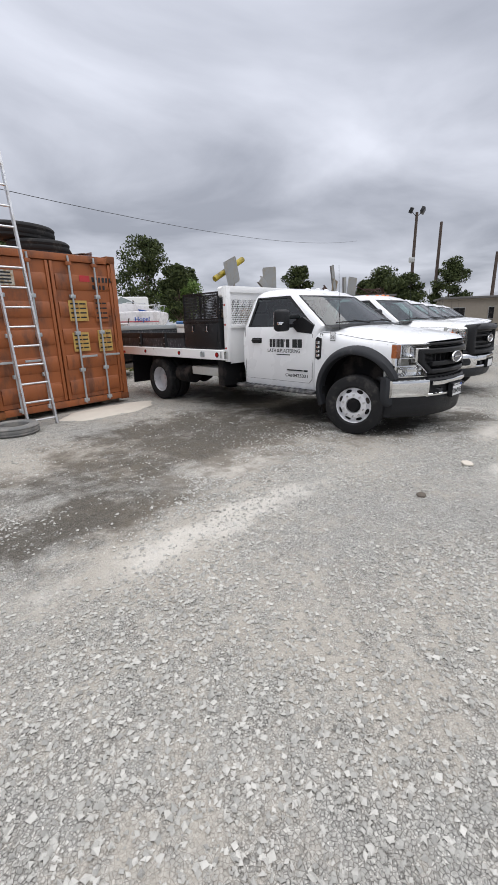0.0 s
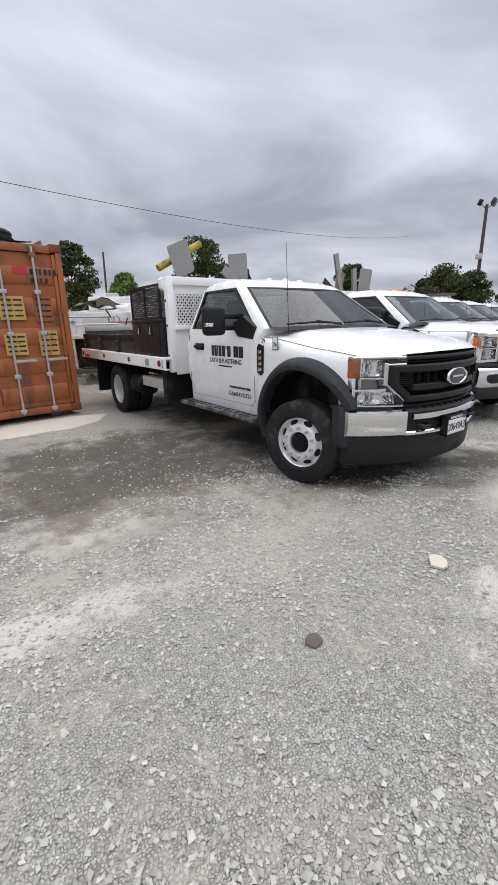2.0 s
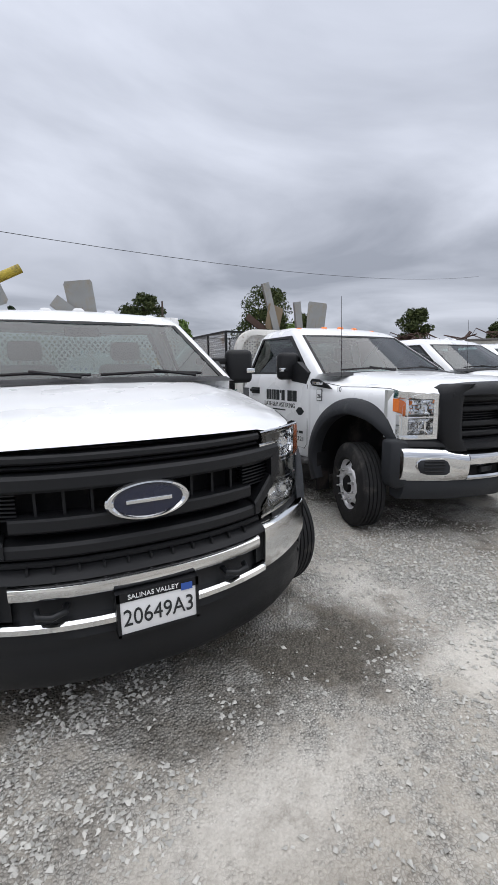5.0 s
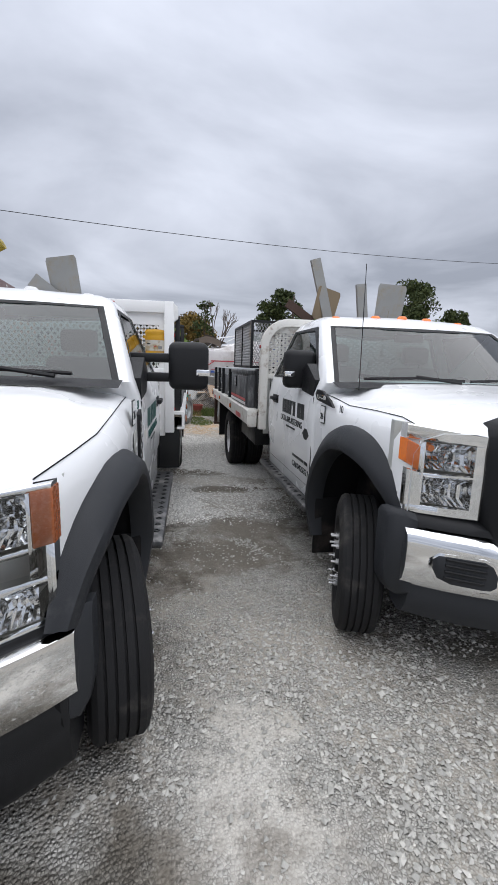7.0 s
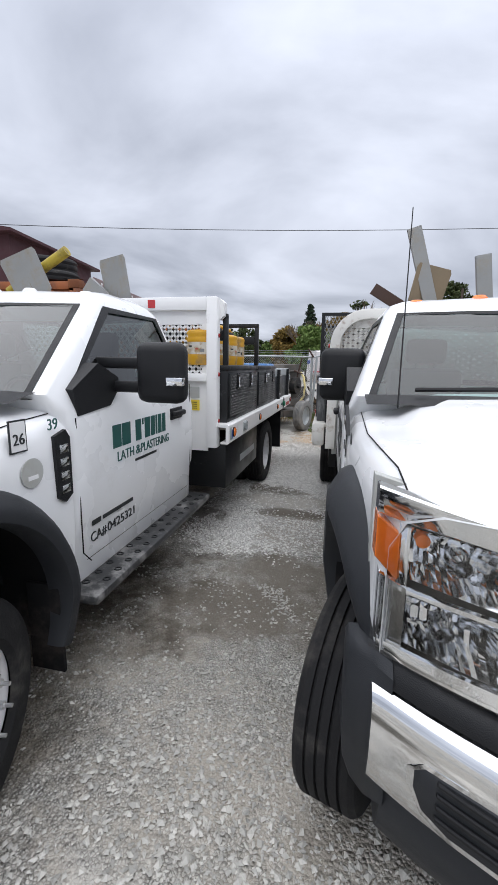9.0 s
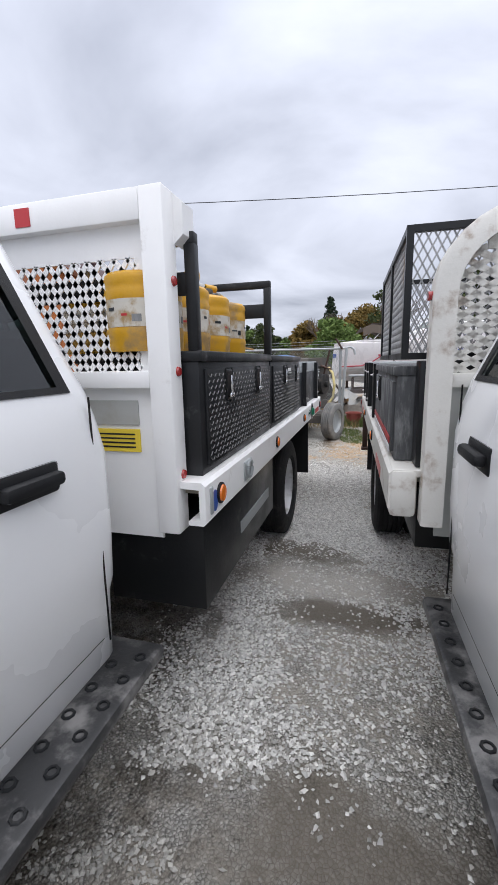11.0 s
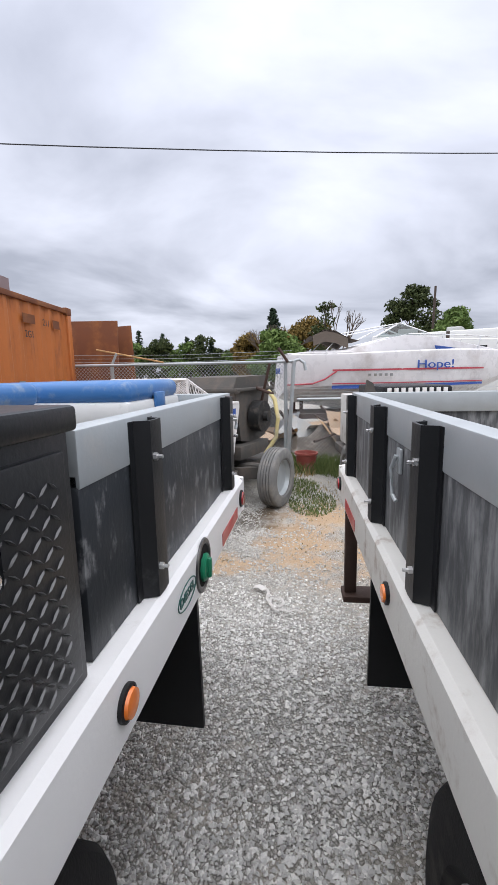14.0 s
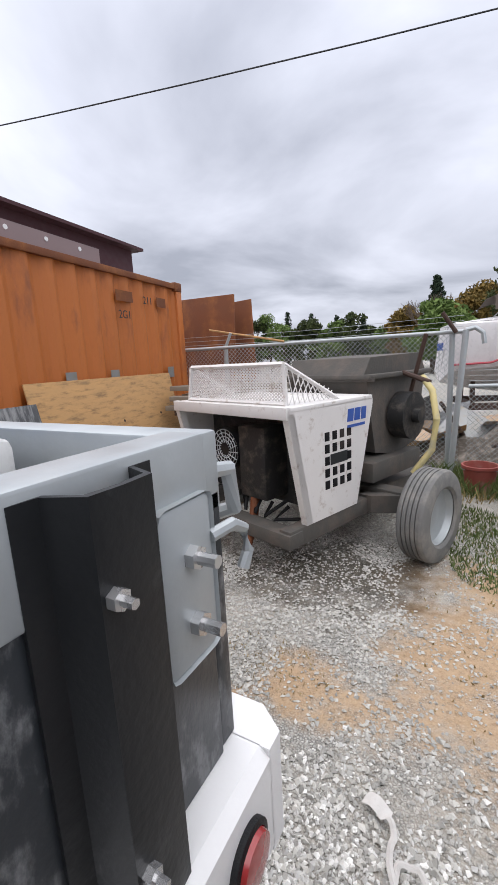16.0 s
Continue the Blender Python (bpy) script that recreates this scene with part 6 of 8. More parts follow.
cooler(pose(0.67, 6.725, 1.02, 0, 0, 1))
cooler(pose(0.40, 6.12, 1.02, 0, 0, -3))
cc_ = thing("cable_coil", pose(0.30, 5.5, 1.02), "dark coil of hose lying in the flatbed", "hose")
bm = B()
for k in range(5):
    tube(bm, [((0.19 - 0.01 * k) * math.cos(a), (0.19 - 0.01 * k) * math.sin(a), 0.03 + 0.075 * k + 0.02 * math.sin(3 * a)) for a in [2 * math.pi * i / 24 for i in range(24)]], 0.032, closed=True, n=8)
part("coil", bm, RUBBER, cc_)


def board(m, w, h, material, label, corner=0.03, cat="shovel"):
    """A flat steel blade on a handle, standing up in the rack."""
    root = thing("flat_shovel", m, label, cat, "plastering tools in the racks")
    bm = B()
    c = corner
    prism(bm, [(-w / 2 + c, 0), (w / 2 - c, 0), (w / 2, c), (w / 2 * 1.05, h - c), (w / 2 * 0.95, h), (-w / 2 * 0.95, h), (-w / 2 * 1.05, h - c), (-w / 2, c)], "y", -0.003, 0.003)
    part("blade", bm, material, root)
    bm = B()
    rod(bm, (0, 0.012, h * 0.35), (0, 0.012, -0.62), 0.016, n=10)
    part("handle", bm, TIMBER, root)
    return root


def plank(m, w, h, t, material, label, name="metal_plank"):
    root = thing(name, m, label, "plank", "plastering tools in the racks")
    bm = B()
    prism(bm, [(-w / 2, -t / 2), (w / 2, -t / 2), (w / 2, t / 2), (w / 2 - 0.006, t / 2), (w / 2 - 0.006, -t / 2 + 0.006), (-w / 2 + 0.006, -t / 2 + 0.006), (-w / 2 + 0.006, t / 2), (-w / 2, t / 2)], "z", 0, h)
    part("channel", bm, material, root)
    return root


board(pose(-0.68, 3.62, 2.06, 4, -22, 10), 0.33, 0.40, SHEET, "grey steel flat shovel standing in the truck rack")
yt = thing("yellow_tube", pose(-0.72, 3.70, 2.30, 0, 62, 0), "worn yellow tube lying across the rack", "tube")
bm = B()
rod(bm, (0, 0, -0.36), (0, 0, 0.36), 0.045, n=14)
part("tube", bm, mat("faded_yellow_tube", (0.42, 0.32, 0.03), 0.6, dirt=(0.06, 0.05, 0.04), dirt_amt=0.45, dirt_scale=6), yt)
board(pose(0.16, 3.60, 1.97, 6, -6, -14), 0.27, 0.40, SHEET, "grey steel flat shovel leaning behind the cab")
plank(pose(0.20, 3.58, 1.90, 0, -52, 0), 0.13, 0.42, 0.05, SHEET, "short dark metal channel leaning behind the cab")

# ---- second flatbed truck ----
M2 = pose(3.16, 0.57, 0, 0, 0, 2.3)
truck_b = thing("flatbed_truck", M2, "older white flatbed truck with tall black grille and arched rack", "truck", "flatbed trucks")
truck_front(truck_b, "old")
cab_shell(truck_b)
cab_details(truck_b, "old", mirror_out=0.13)
for s in (-1, 1):
    wheel(truck_b, s * 0.915, 1.075, s, "front", steer=-20)
    wheel(truck_b, s * 1.02, 5.15, s, "rear", r=0.402, w=0.235)
    wheel(truck_b, s * 0.77, 5.15, s, "rear", r=0.402, w=0.235)
flatbed(truck_b, 3.22, 6.95, 3.10, "old")
bm = B()
rows = []
arc = [radians(k * 11.25) for k in range(9)]
edge = [(-1.085, 0.83, 1, 0), (-1.085, 1.66, 1, 0)] + [(-0.805 - 0.28 * math.cos(a), 1.66 + 0.28 * math.sin(a), math.cos(a), -math.sin(a)) for a in arc[1:]]
edge += [(-x, z, -u, v) for x, z, u, v in edge[::-1]]
for x, z, u, v in edge:
    rows.append([(x, 3.125, z), (x + 0.012 * u, 3.118, z + 0.012 * v), (x + 0.075 * u, 3.118, z + 0.075 * v), (x + 0.075 * u, 3.20, z + 0.075 * v), (x, 3.20, z)])
vs = grid_skin(bm, rows, close=True)
bm.faces.new(vs[0]); bm.faces.new(vs[-1][::-1])
part("rack_hoop", bm, OLDWHITE, truck_b)
bm = B()
bx(bm, -1.03, 3.16, 0.78, 1.03, 3.168, 1.35)
part("rack_panel", bm, GREYPANEL, truck_b)
bm = B()
bx(bm, -1.03, 3.13, 1.345, 1.03, 3.20, 1.395, 0.006)
part("rack_beam", bm, OLDWHITE, truck_b)
bm = B()
lattice(bm, (-1.02, 3.165, 1.39), (1, 0, 0), (0, 0, 1), 2.04, 0.42, 0.075, 0.045, 0.022, 0.006)
part("mesh_panel", bm, OLDWHITE, truck_b)
bm = B()
bx(bm, -0.92, 3.160, 1.80, 0.92, 3.170, 1.92)
part("rack_plate", bm, OLDWHITE, truck_b)
for s in (-1, 1):
    bm = B()
    bx(bm, s * 1.095, 3.17, 0.84, s * 1.195, 3.22, 1.03, 0.02)
    part("rail_corner", bm, OLDWHITE, truck_b)
    marker(truck_b, s * 1.20, 4.42, 0.95, s, AMBER, 0.036)
    marker(truck_b, s * 1.20, 5.70, 0.95, s, AMBER, 0.03)
    marker(truck_b, s * 1.20, 6.82, 0.95, s, RED, 0.036)
    for ya, yb in ((3.6, 3.95), (6.3, 6.6)):
        bm = B()
        bx(bm, s * 1.199, ya, 0.885, s * 1.2025, yb, 0.935)
        part("tape_strip", bm, REDTAPE, truck_b, "red reflective tape strip")
    bm = B()
    prism(bm, [(6.20, 0.87), (6.22, 0.87), (6.24, 0.25), (6.22, 0.25)], "x", s * 0.66, s * 1.145)
    part("mud_flap", bm, PLASTIC, truck_b)
    bm = B()
    rod(bm, (s * 1.08, 3.165, 1.66), (s * 1.098, 3.165, 1.66), 0.016, n=12)
    part("side_marker", bm, RED, truck_b)
# added dark block that stands in for the shade below the deck
bm = B()
bx(bm, -1.05, 3.45, 0.60, -0.75, 4.4, 0.86, 0.006)
part("under_box", bm, BLACKSTEEL, truck_b)
bm = B()
bx(bm, -1.19, 6.66, 0.42, -1.13, 6.70, 0.87, 0.006)
bx(bm, -1.20, 6.62, 0.385, -0.70, 6.74, 0.418, 0.006)
part("rear_step", bm, DARKRUST, truck_b, "dark welded steel rear step")

tool_box(M2, -1.18, 3.34, 4.55, 1.03, 1.42, 0.50, WORN, "scuffed black steel tool box with a bent latch", False, (0.62,))
tb = thing("tool_box", M2, "black steel box front standing behind the arched rack", "tool box", "tool boxes on the flatbeds")
bm = B()
bx(bm, -1.10, 3.23, 1.03, -0.62, 3.335, 1.44, 0.006)
part("body", bm, BLACKSTEEL, tb)
cage(M2, -1.15, 3.30, 4.45, 1.445, 1.93, "grey expanded-metal cage standing on the tool box", 0.62, MESHGREY, (0.032, 0.06))
stake_side(M2, -1.15, 4.58, 6.80, 1.43, (4.75, 5.55, 6.05, 6.70), WORN, GALV, "worn grey board side with stake posts on the flatbed")
stake_side(M2, 1.15, 3.4, 6.80, 1.43, (4.2, 5.4, 6.70), WORN, GALV, "worn grey board side with stake posts on the flatbed")
for y0_, y1_, z_, m_ in ((3.42, 4.50, 1.09, REDTAPE), (3.42, 4.50, 1.05, STICKER)):
    tp_ = thing("reflective_tape", M2, "worn reflective tape strip along the tool box", "tape", "tape strips on the tool box")
    bm = B()
    bx(bm, -1.1845, y0_, z_, -1.181, y1_, z_ + 0.028)
    part("strip", bm, m_, tp_)
tailgate(M2, -1.11, 1.11, 6.84, 1.43, WORN, GALV, "worn grey board tailgate with latch plates")
lk = thing("drop_latch", M2, "zinc drop latch hanging on the board side", "latch")
bm = B()
bx(bm, -1.160, 5.79, 1.25, -1.151, 5.83, 1.32, 0.003)
part("plate", bm, GALV, lk)
bm = B()
tube(bm, [(-1.165, 5.81, 1.30), (-1.175, 5.822, 1.26), (-1.172, 5.81, 1.19), (-1.166, 5.79, 1.175)], 0.006, n=8)
part("hook", bm, GALV, lk)
for x, h, w, rx, ry, lab in ((-0.28, 0.68, 0.105, 2, -17, "long pale metal plank standing in the rack"), (0.12, 0.44, 0.11, 3, -9, "pale metal channel standing in the rack")):
    plank(M2 @ pose(x, 3.45, 2.0 - 0.06, rx, -ry * -1, 0), w, h, 0.04, SHEET, lab)
board(M2 @ pose(-0.36, 3.45, 1.97, 4, 12, 12), 0.27, 0.34, mat("muddy_steel", (0.22, 0.17, 0.11), 0.6, 0.3, var=0.3), "mud-stained steel flat shovel in the arched rack")
board(M2 @ pose(0.40, 3.45, 1.97, 4, 4, -8), 0.30, 0.42, SHEET, "grey steel flat shovel in the arched rack")
plank(M2 @ pose(-0.47, 3.45, 1.96, 0, -58, 0), 0.09, 0.34, 0.03, DARKRUST, "rusty steel bar leaning in the arched rack", "steel_bar")

# ---- the row of pickups beyond ----
def pickup(m):
    root = thing("pickup_truck", m, "white crew pickup parked in the row", "truck", "white pickups in the row")
    truck_front(root, "new")
    cab_shell(root, 0.55)
    cab_details(root, "new", mirror_out=0.15, lettering=False, lights=STICKER)
    for s in (-1, 1):
        wheel(root, s * 0.875, 1.075, s, "front")
        wheel(root, s * 0.90, 5.0, s, "plain", r=0.39)
    bm = B()
    for s in (-1, 1):
        bx(bm, s * 0.93, 3.72, 0.55, s * 0.99, 5.9, 1.28, 0.02)
    bx(bm, -0.92, 5.82, 0.55, 0.92, 5.9, 1.28, 0.02)
    bx(bm, -0.92, 3.72, 0.55, 0.92, 3.78, 1.28, 0.02)
    bx(bm, -0.92, 3.78, 0.60, 0.92, 5.82, 0.66)
    part("cargo_bed", bm, WHITE, root)
    return root


pk = pickup(pose(6.45, 1.65, 0, 0, 0, 3))
for x, y, a in ((9.6, 2.6, 4), (12.7, 3.5, 4), (15.8, 4.4, 5)):
    copy_thing(pk, pose(x, y, 0, 0, 0, a))


# ---- shipping container ----
CONT = pose(-1.70, 5.73, 0, 0, 0, 6.5)      # near right lower corner; local x to the left is negative, y to the back


def corrugated(bm, p, u, L, z0, z1, nrm, pitch=0.275, depth=0.036):
    """A wall of pressed ribs from p along u."""
    p, u, nrm = Vector(p), Vector(u), Vector(nrm)
    n = int(L / pitch)
    prof = []
    for i in range(n):
        b = i * L / n
        for t, d in ((0.0, 0), (0.26, 0), (0.5, 1), (0.76, 1)):
            prof.append((b + t * L / n, d))
    prof.append((L, 0))
    lo = [p + u * a - nrm * depth * d + Vector((0, 0, z0)) for a, d in prof]
    hi = [q + Vector((0, 0, z1 - z0)) for q in lo]
    grid_skin(bm, [lo, hi])


def container():
    root = thing("shipping_container", CONT, "rust-streaked orange steel shipping container with closed double doors", "container")
    W, L, z0, z1 = 2.44, 6.06, 0.10, 2.63
    for x, nx in ((0.0, 1), (-W, -1)):
        bm = B()
        corrugated(bm, (x - 0.03 * nx, 0.12, 0), (0, 1, 0), L - 0.24, z0 + 0.12, z1 - 0.06, (nx, 0, 0))
        part("side_wall", bm, ORANGE, root, sharp=20)
    bm = B()
    corrugated(bm, (-W + 0.12, L - 0.03, 0), (1, 0, 0), W - 0.24, z0 + 0.12, z1 - 0.08, (0, 1, 0), 0.25)
    part("end_wall", bm, ORANGE, root, sharp=20)
    bm = B()
    bx(bm, -W + 0.02, 0.04, z1 - 0.045, -0.02, L - 0.04, z1 - 0.02)
    part("roof", bm, ORANGE, root)
    bm = B()
    bx(bm, -W + 0.03, 0.05, z0 + 0.03, -0.03, L - 0.05, z0 + 0.12)
    part("floor", bm, DARKRUST, root)
    for x in (0, -W):
        s = 1 if x == 0 else -1
        for y in (0, L):
            bm = B()
            d = 0.13 if y == 0 else -0.13
            bx(bm, x, y, z0, x - s * 0.09, y + d, z1 - 0.1, 0.008)
            part("corner_post", bm, DULLORANGE if y == 0 else ORANGE, root)
            for z in (z0 - 0.02, z1 - 0.10):
                bm = B()
                bx(bm, x + s * 0.006, y - 0.006 * (1 if d > 0 else -1), z, x - s * 0.16, y + d * 1.25, z + 0.118, 0.008)
                cc = part("corner_casting", bm, RUSTBROWN, root)
        for z, h in ((z0, 0.13), (z1 - 0.075, 0.07)):
            bm = B()
            bx(bm, x, 0.13, z, x - s * 0.05, L - 0.13, z + h, 0.006)
            part("side_rail", bm, RUSTBROWN if z > 1 else ORANGE, root)
    for z, h in ((z0, 0.11), (z1 - 0.12, 0.11)):
        bm = B()
        bx(bm, -W + 0.16, 0.0, z, -0.16, 0.06, z + h, 0.008)
        part("door_sill", bm, DULLORANGE, root)
    for k, (xa, xb) in enumerate(((-W + 0.10, -W / 2 - 0.012), (-W / 2 + 0.012, -0.10))):
        bm = B()
        bx(bm, xa, 0.035, z0 + 0.12, xb, 0.06, z1 - 0.13)
        door = part("door", bm, DULLORANGE, root, "orange steel container door with lock rods")
        for i in range(5):
            zc = z0 + 0.32 + i * 0.44
            bm = B()
            prism(bm, [(0.034, zc - 0.13), (0.012, zc - 0.10), (0.012, zc + 0.10), (0.034, zc + 0.13)], "x", xa + 0.07, xb - 0.07)
            part("panel", bm, DULLORANGE, door)
        for xx in (xa, xb - 0.05):
            bm = B()
            bx(bm, xx, 0.008, z0 + 0.12, xx + 0.05, 0.034, z1 - 0.13, 0.004)
            part("door_stile", bm, DULLORANGE, door)
        for t in (0.28, 0.70):
            x = xa + (xb - xa) * t
            bm = B()
            rod(bm, (x, -0.025, z0 + 0.03), (x, -0.025, z1 - 0.04), 0.017, n=10)
            lr = part("lock_rod", bm, GALV, door)
            for z in (z0 + 0.08, z0 + 0.62, 1.35, 1.95, z1 - 0.16):
                bm = B()
                bx(bm, x - 0.045, -0.045, z - 0.03, x + 0.045, 0.012, z + 0.03, 0.006)
                part("rod_bracket", bm, GALV if z < 2 else DULLORANGE, lr)
            bm = B()
            bx(bm, x, -0.06, 0.93, x + (0.30 if k else -0.30), -0.04, 0.965, 0.004)
            part("rod_handle", bm, GALV, lr)
        for z in (0.45, 1.1, 1.7, 2.3):
            bm = B()
            xh = xa if k == 0 else xb
            rod(bm, (xh, 0.0, z - 0.07), (xh, 0.0, z + 0.07), 0.018, n=8)
            part("hinge", bm, DULLORANGE, door)
    # data panels on the right door
    yellow = mat("faded_yellow_panel", (0.55, 0.36, 0.10), 0.6, var=0.15, dirt=(0.35, 0.14, 0.05), dirt_amt=0.4, dirt_scale=8)
    for x0, zc, w, h, m_ in ((-0.98, 1.72, 0.34, 0.34, yellow), (-0.50, 1.72, 0.26, 0.38, DULLORANGE), (-0.98, 1.20, 0.30, 0.32, yellow), (-0.50, 1.20, 0.28, 0.38, yellow), (-2.34, 2.2, 0.55, 0.22, LABELMAT)):
        bm = B()
        bx(bm, x0, 0.0065, zc - h / 2, x0 + w, 0.0115, zc + h / 2)
        pn = part("data_panel", bm, m_, root)
        for i in range(4):
            for xx, ww in ((x0 + 0.03, w * 0.42), (x0 + w * 0.58, w * 0.34)):
                bm = B()
                zz = zc + h * (0.34 - 0.22 * i)
                bx(bm, xx, 0.003, zz - 0.012, xx + ww, 0.0065, zz + 0.012)
                part("print_line", bm, INK, pn)
    for i, (x, w) in enumerate(((-0.49, 0.06), (-0.42, 0.05), (-0.36, 0.05), (-0.29, 0.06), (-0.22, 0.05), (-0.15, 0.05))):
        bm = B()
        bx(bm, x, 0.0045, 2.20, x + w - 0.015, 0.009, 2.28)
        part("serial_block", bm, INK, root)
        if i < 4:
            bm = B()
            bx(bm, x, 0.0045, 2.08, x + w - 0.02, 0.009, 2.15)
            part("serial_block", bm, INK, root)
    bm = B()
    bx(bm, -0.72, 0.0045, 2.20, -0.53, 0.009, 2.30)
    part("faded_mark", bm, REDTAPE, root)
    # lettering on the long side
    rot = pose(0, 0, 0, 90, 0, 90)
    txt("size_lettering", "2G1", 0.13, INK, root, Matrix.Translation((0.004, 4.75, 2.12)) @ rot)
    txt("serial_lettering", "211", 0.13, INK, root, Matrix.Translation((0.004, 5.22, 2.32)) @ rot)
    for ya, yb in ((5.42, 5.62), (4.62, 4.92)):
        bm = B()
        bx(bm, 0.0, ya, 2.27, 0.004, yb, 2.39)
        part("serial_patch", bm, RUSTBROWN, root)
    for y in (3.75, 4.4, 5.55):
        bm = B()
        bx(bm, 0.0, y, 1.36, 0.006, y + 0.14, 1.50)
        part("patch_plate", bm, SHEET, root)


container()
# timber blocks carry it
for y in (0.35, 5.6):
    for x in (-0.25, -2.2):
        bl = thing("support_block", CONT @ Matrix.Translation((x, y, 0)), "weathered timber block under the container", "block", "blocks under the container")
        bm = B()
        bx(bm, -0.18, -0.12, -0.02, 0.18, 0.12, 0.08, 0.008)
        part("timber", bm, TIMBER, bl)

# mauve channel and tyres on the container's roof
ch = thing("steel_channel", CONT @ Matrix.Translation((-0.06, 0.6, 2.63)), "dusty mauve steel channel with bolt holes on the container roof", "channel")
bm = B()
prism(bm, [(-0.14, 0.0), (0.0, 0.0), (0.0, 0.16), (-0.02, 0.16), (-0.02, 0.02), (-0.14, 0.02)], "y", 0, 3.9)
part("web", bm, PINKTRIM, ch)
for i in range(9):
    bm = B()
    rod(bm, (-0.01, 0.25 + 0.42 * i, 0.10), (0.006, 0.25 + 0.42 * i, 0.10), 0.022, n=8)
    part("bolt_head", bm, STICKER, ch)


def loose_tyre(m, r, w, label, mt=None):
    root = thing("old_tyre", m, label, "tyre", "loose tyres")
    bm = B()
    h = w / 2
    lathe(bm, [(r * 0.60, -h * 0.8), (r * 0.66, -h), (r * 0.88, -h), (r * 0.97, -h * 0.8), (r, -h * 0.6), (r - 0.01, -h * 0.3), (r, -h * 0.2), (r, h * 0.2), (r - 0.01, h * 0.3), (r, h * 0.6), (r * 0.97, h * 0.8), (r * 0.88, h), (r * 0.66, h), (r * 0.60, h * 0.8), (r * 0.58, 0), (r * 0.60, -h * 0.8)], Matrix.Translation((0, 0, h)), n=36)
    part("carcass", bm, mt or RUBBER, root)
    return root


loose_tyre(CONT @ pose(-0.95, 0.80, 2.63, 3, 0, 0), 0.50, 0.27, "worn black truck tyre lying on the container roof")
loose_tyre(CONT @ pose(-1.10, 1.0, 2.90, 5, 3, 0), 0.50, 0.27, "worn black truck tyre stacked on another tyre")
loose_tyre(pose(-4.05, 4.75, 0.0), 0.33, 0.14, "worn car tyre lying on the gravel", GREYRUBBER)
# scrap on the roof
rng = random.Random(4)
for i in range(5):
    sc = thing("scrap_sheet", CONT @ pose(-0.5 - 0.15 * i, 0.35 + 0.5 * i, 2.64 + 0.02 * i, rng.uniform(-8, 8), rng.uniform(-10, 10), rng.uniform(0, 180)), "bent rusty scrap sheet on the container roof", "scrap", "scrap on the container roof")
    bm = B()
    grid_skin(bm, [[(0.22 * a - 0.3, 0.2 * b - 0.2, 0.03 + 0.04 * rng.random()) for a in range(4)] for b in range(3)])
    part("sheet", bm, DARKRUST, sc)

# maroon shed behind the container
sh = thing("maroon_shed", pose(-10.9, 13.6, 0, 0, 0, 6.5), "tall maroon sided shed with overhanging roof", "shed")
bm = B()
bx(bm, -6, 0, 0, 1.0, 6, 5.9)
part("wall", bm, PURPLE, sh)
bm = B()
prism(bm, [(-6.4, 5.9), (1.35, 5.9), (1.35, 6.0), (-6.4, 7.2)], "y", -0.35, 6.3)
part("roof", bm, PURPLE, sh)

# plywood against the side, rusty panels beyond
def sheet_board(name, m, w, h, t, material, label, cat):
    root = thing(name, m, label, cat)
    bm = B()
    bx(bm, 0, 0, 0, w, t, h, 0.003)
    part("panel", bm, material, root)
    return root


pw = sheet_board("plywood_sheet", CONT @ pose(0.30, 3.25, 0.0, 0, 0, 90) @ pose(0, 0, 0, -11.5, 0, 0), 2.30, 1.45, 0.018, PLY, "weathered plywood sheet leaning against the orange container", "plywood")
for i in range(9):
    bm = B()
    x, z = 0.2 + 0.24 * i, (0.25, 0.95, 0.6)[i % 3]
    rod(bm, (x, -0.001, z), (x, -0.003, z), 0.016, n=8)
    part("knot", bm, DARKRUST, pw)
sheet_board("dark_sheet", CONT @ pose(0.40, 2.55, 0.0, 0, 0, 90) @ pose(0, 0, 0, -13, 0, 0), 0.72, 1.28, 0.02, WORN, "dark scuffed sheet leaning against the orange container", "sheet")
for x, y, w, h, a, lean in ((-3.0, 12.45, 1.05, 2.55, -6, 2), (-2.3, 12.75, 0.6, 2.45, -4, -2)):
    sheet_board("rusty_panel", pose(x, y, 0, 0, 0, a) @ pose(0, 0, 0, 0, lean, 0), w, h, 0.03, RUSTBROWN, "rust-brown steel panel standing behind the fence", "panel")


# ---- ladder ----
def ladder(foot, top, w, n, label):
    root = thing("ladder", pose(*foot), label, "ladder")
    d = Vector(top) - Vector(foot)
    side = d.cross(Vector((0, 0, 1))).normalized() * w / 2
    for s in (-1, 1):
        bm = B()
        p, q = side * s, d + side * s * 0.85
        u = (q - p).normalized()
        wv = side.normalized() * 0.014
        nv = u.cross(side.normalized()) * 0.036
        vs = [bm.verts.new(c) for c in (p - wv - nv, p + wv - nv, p + wv + nv, p - wv + nv, q - wv - nv, q + wv - nv, q + wv + nv, q - wv + nv)]
        for f in ((0, 1, 2, 3), (4, 5, 6, 7), (0, 1, 5, 4), (1, 2, 6, 5), (2, 3, 7, 6), (3, 0, 4, 7)):
            bm.faces.new([vs[i] for i in f])
        part("rail", bm, ALU, root)
    for i in range(n):
        t = (i + 0.35) / n
        bm = B()
        rod(bm, d * t - side * (1 - 0.15 * t), d * t + side * (1 - 0.15 * t), 0.016, n=8)
        part("rung", bm, ALU, root)


ladder((-3.60, 4.94, 0.0), (-3.62, 5.42, 4.15), 0.42, 15, "tall aluminium extension ladder leaning on the container")


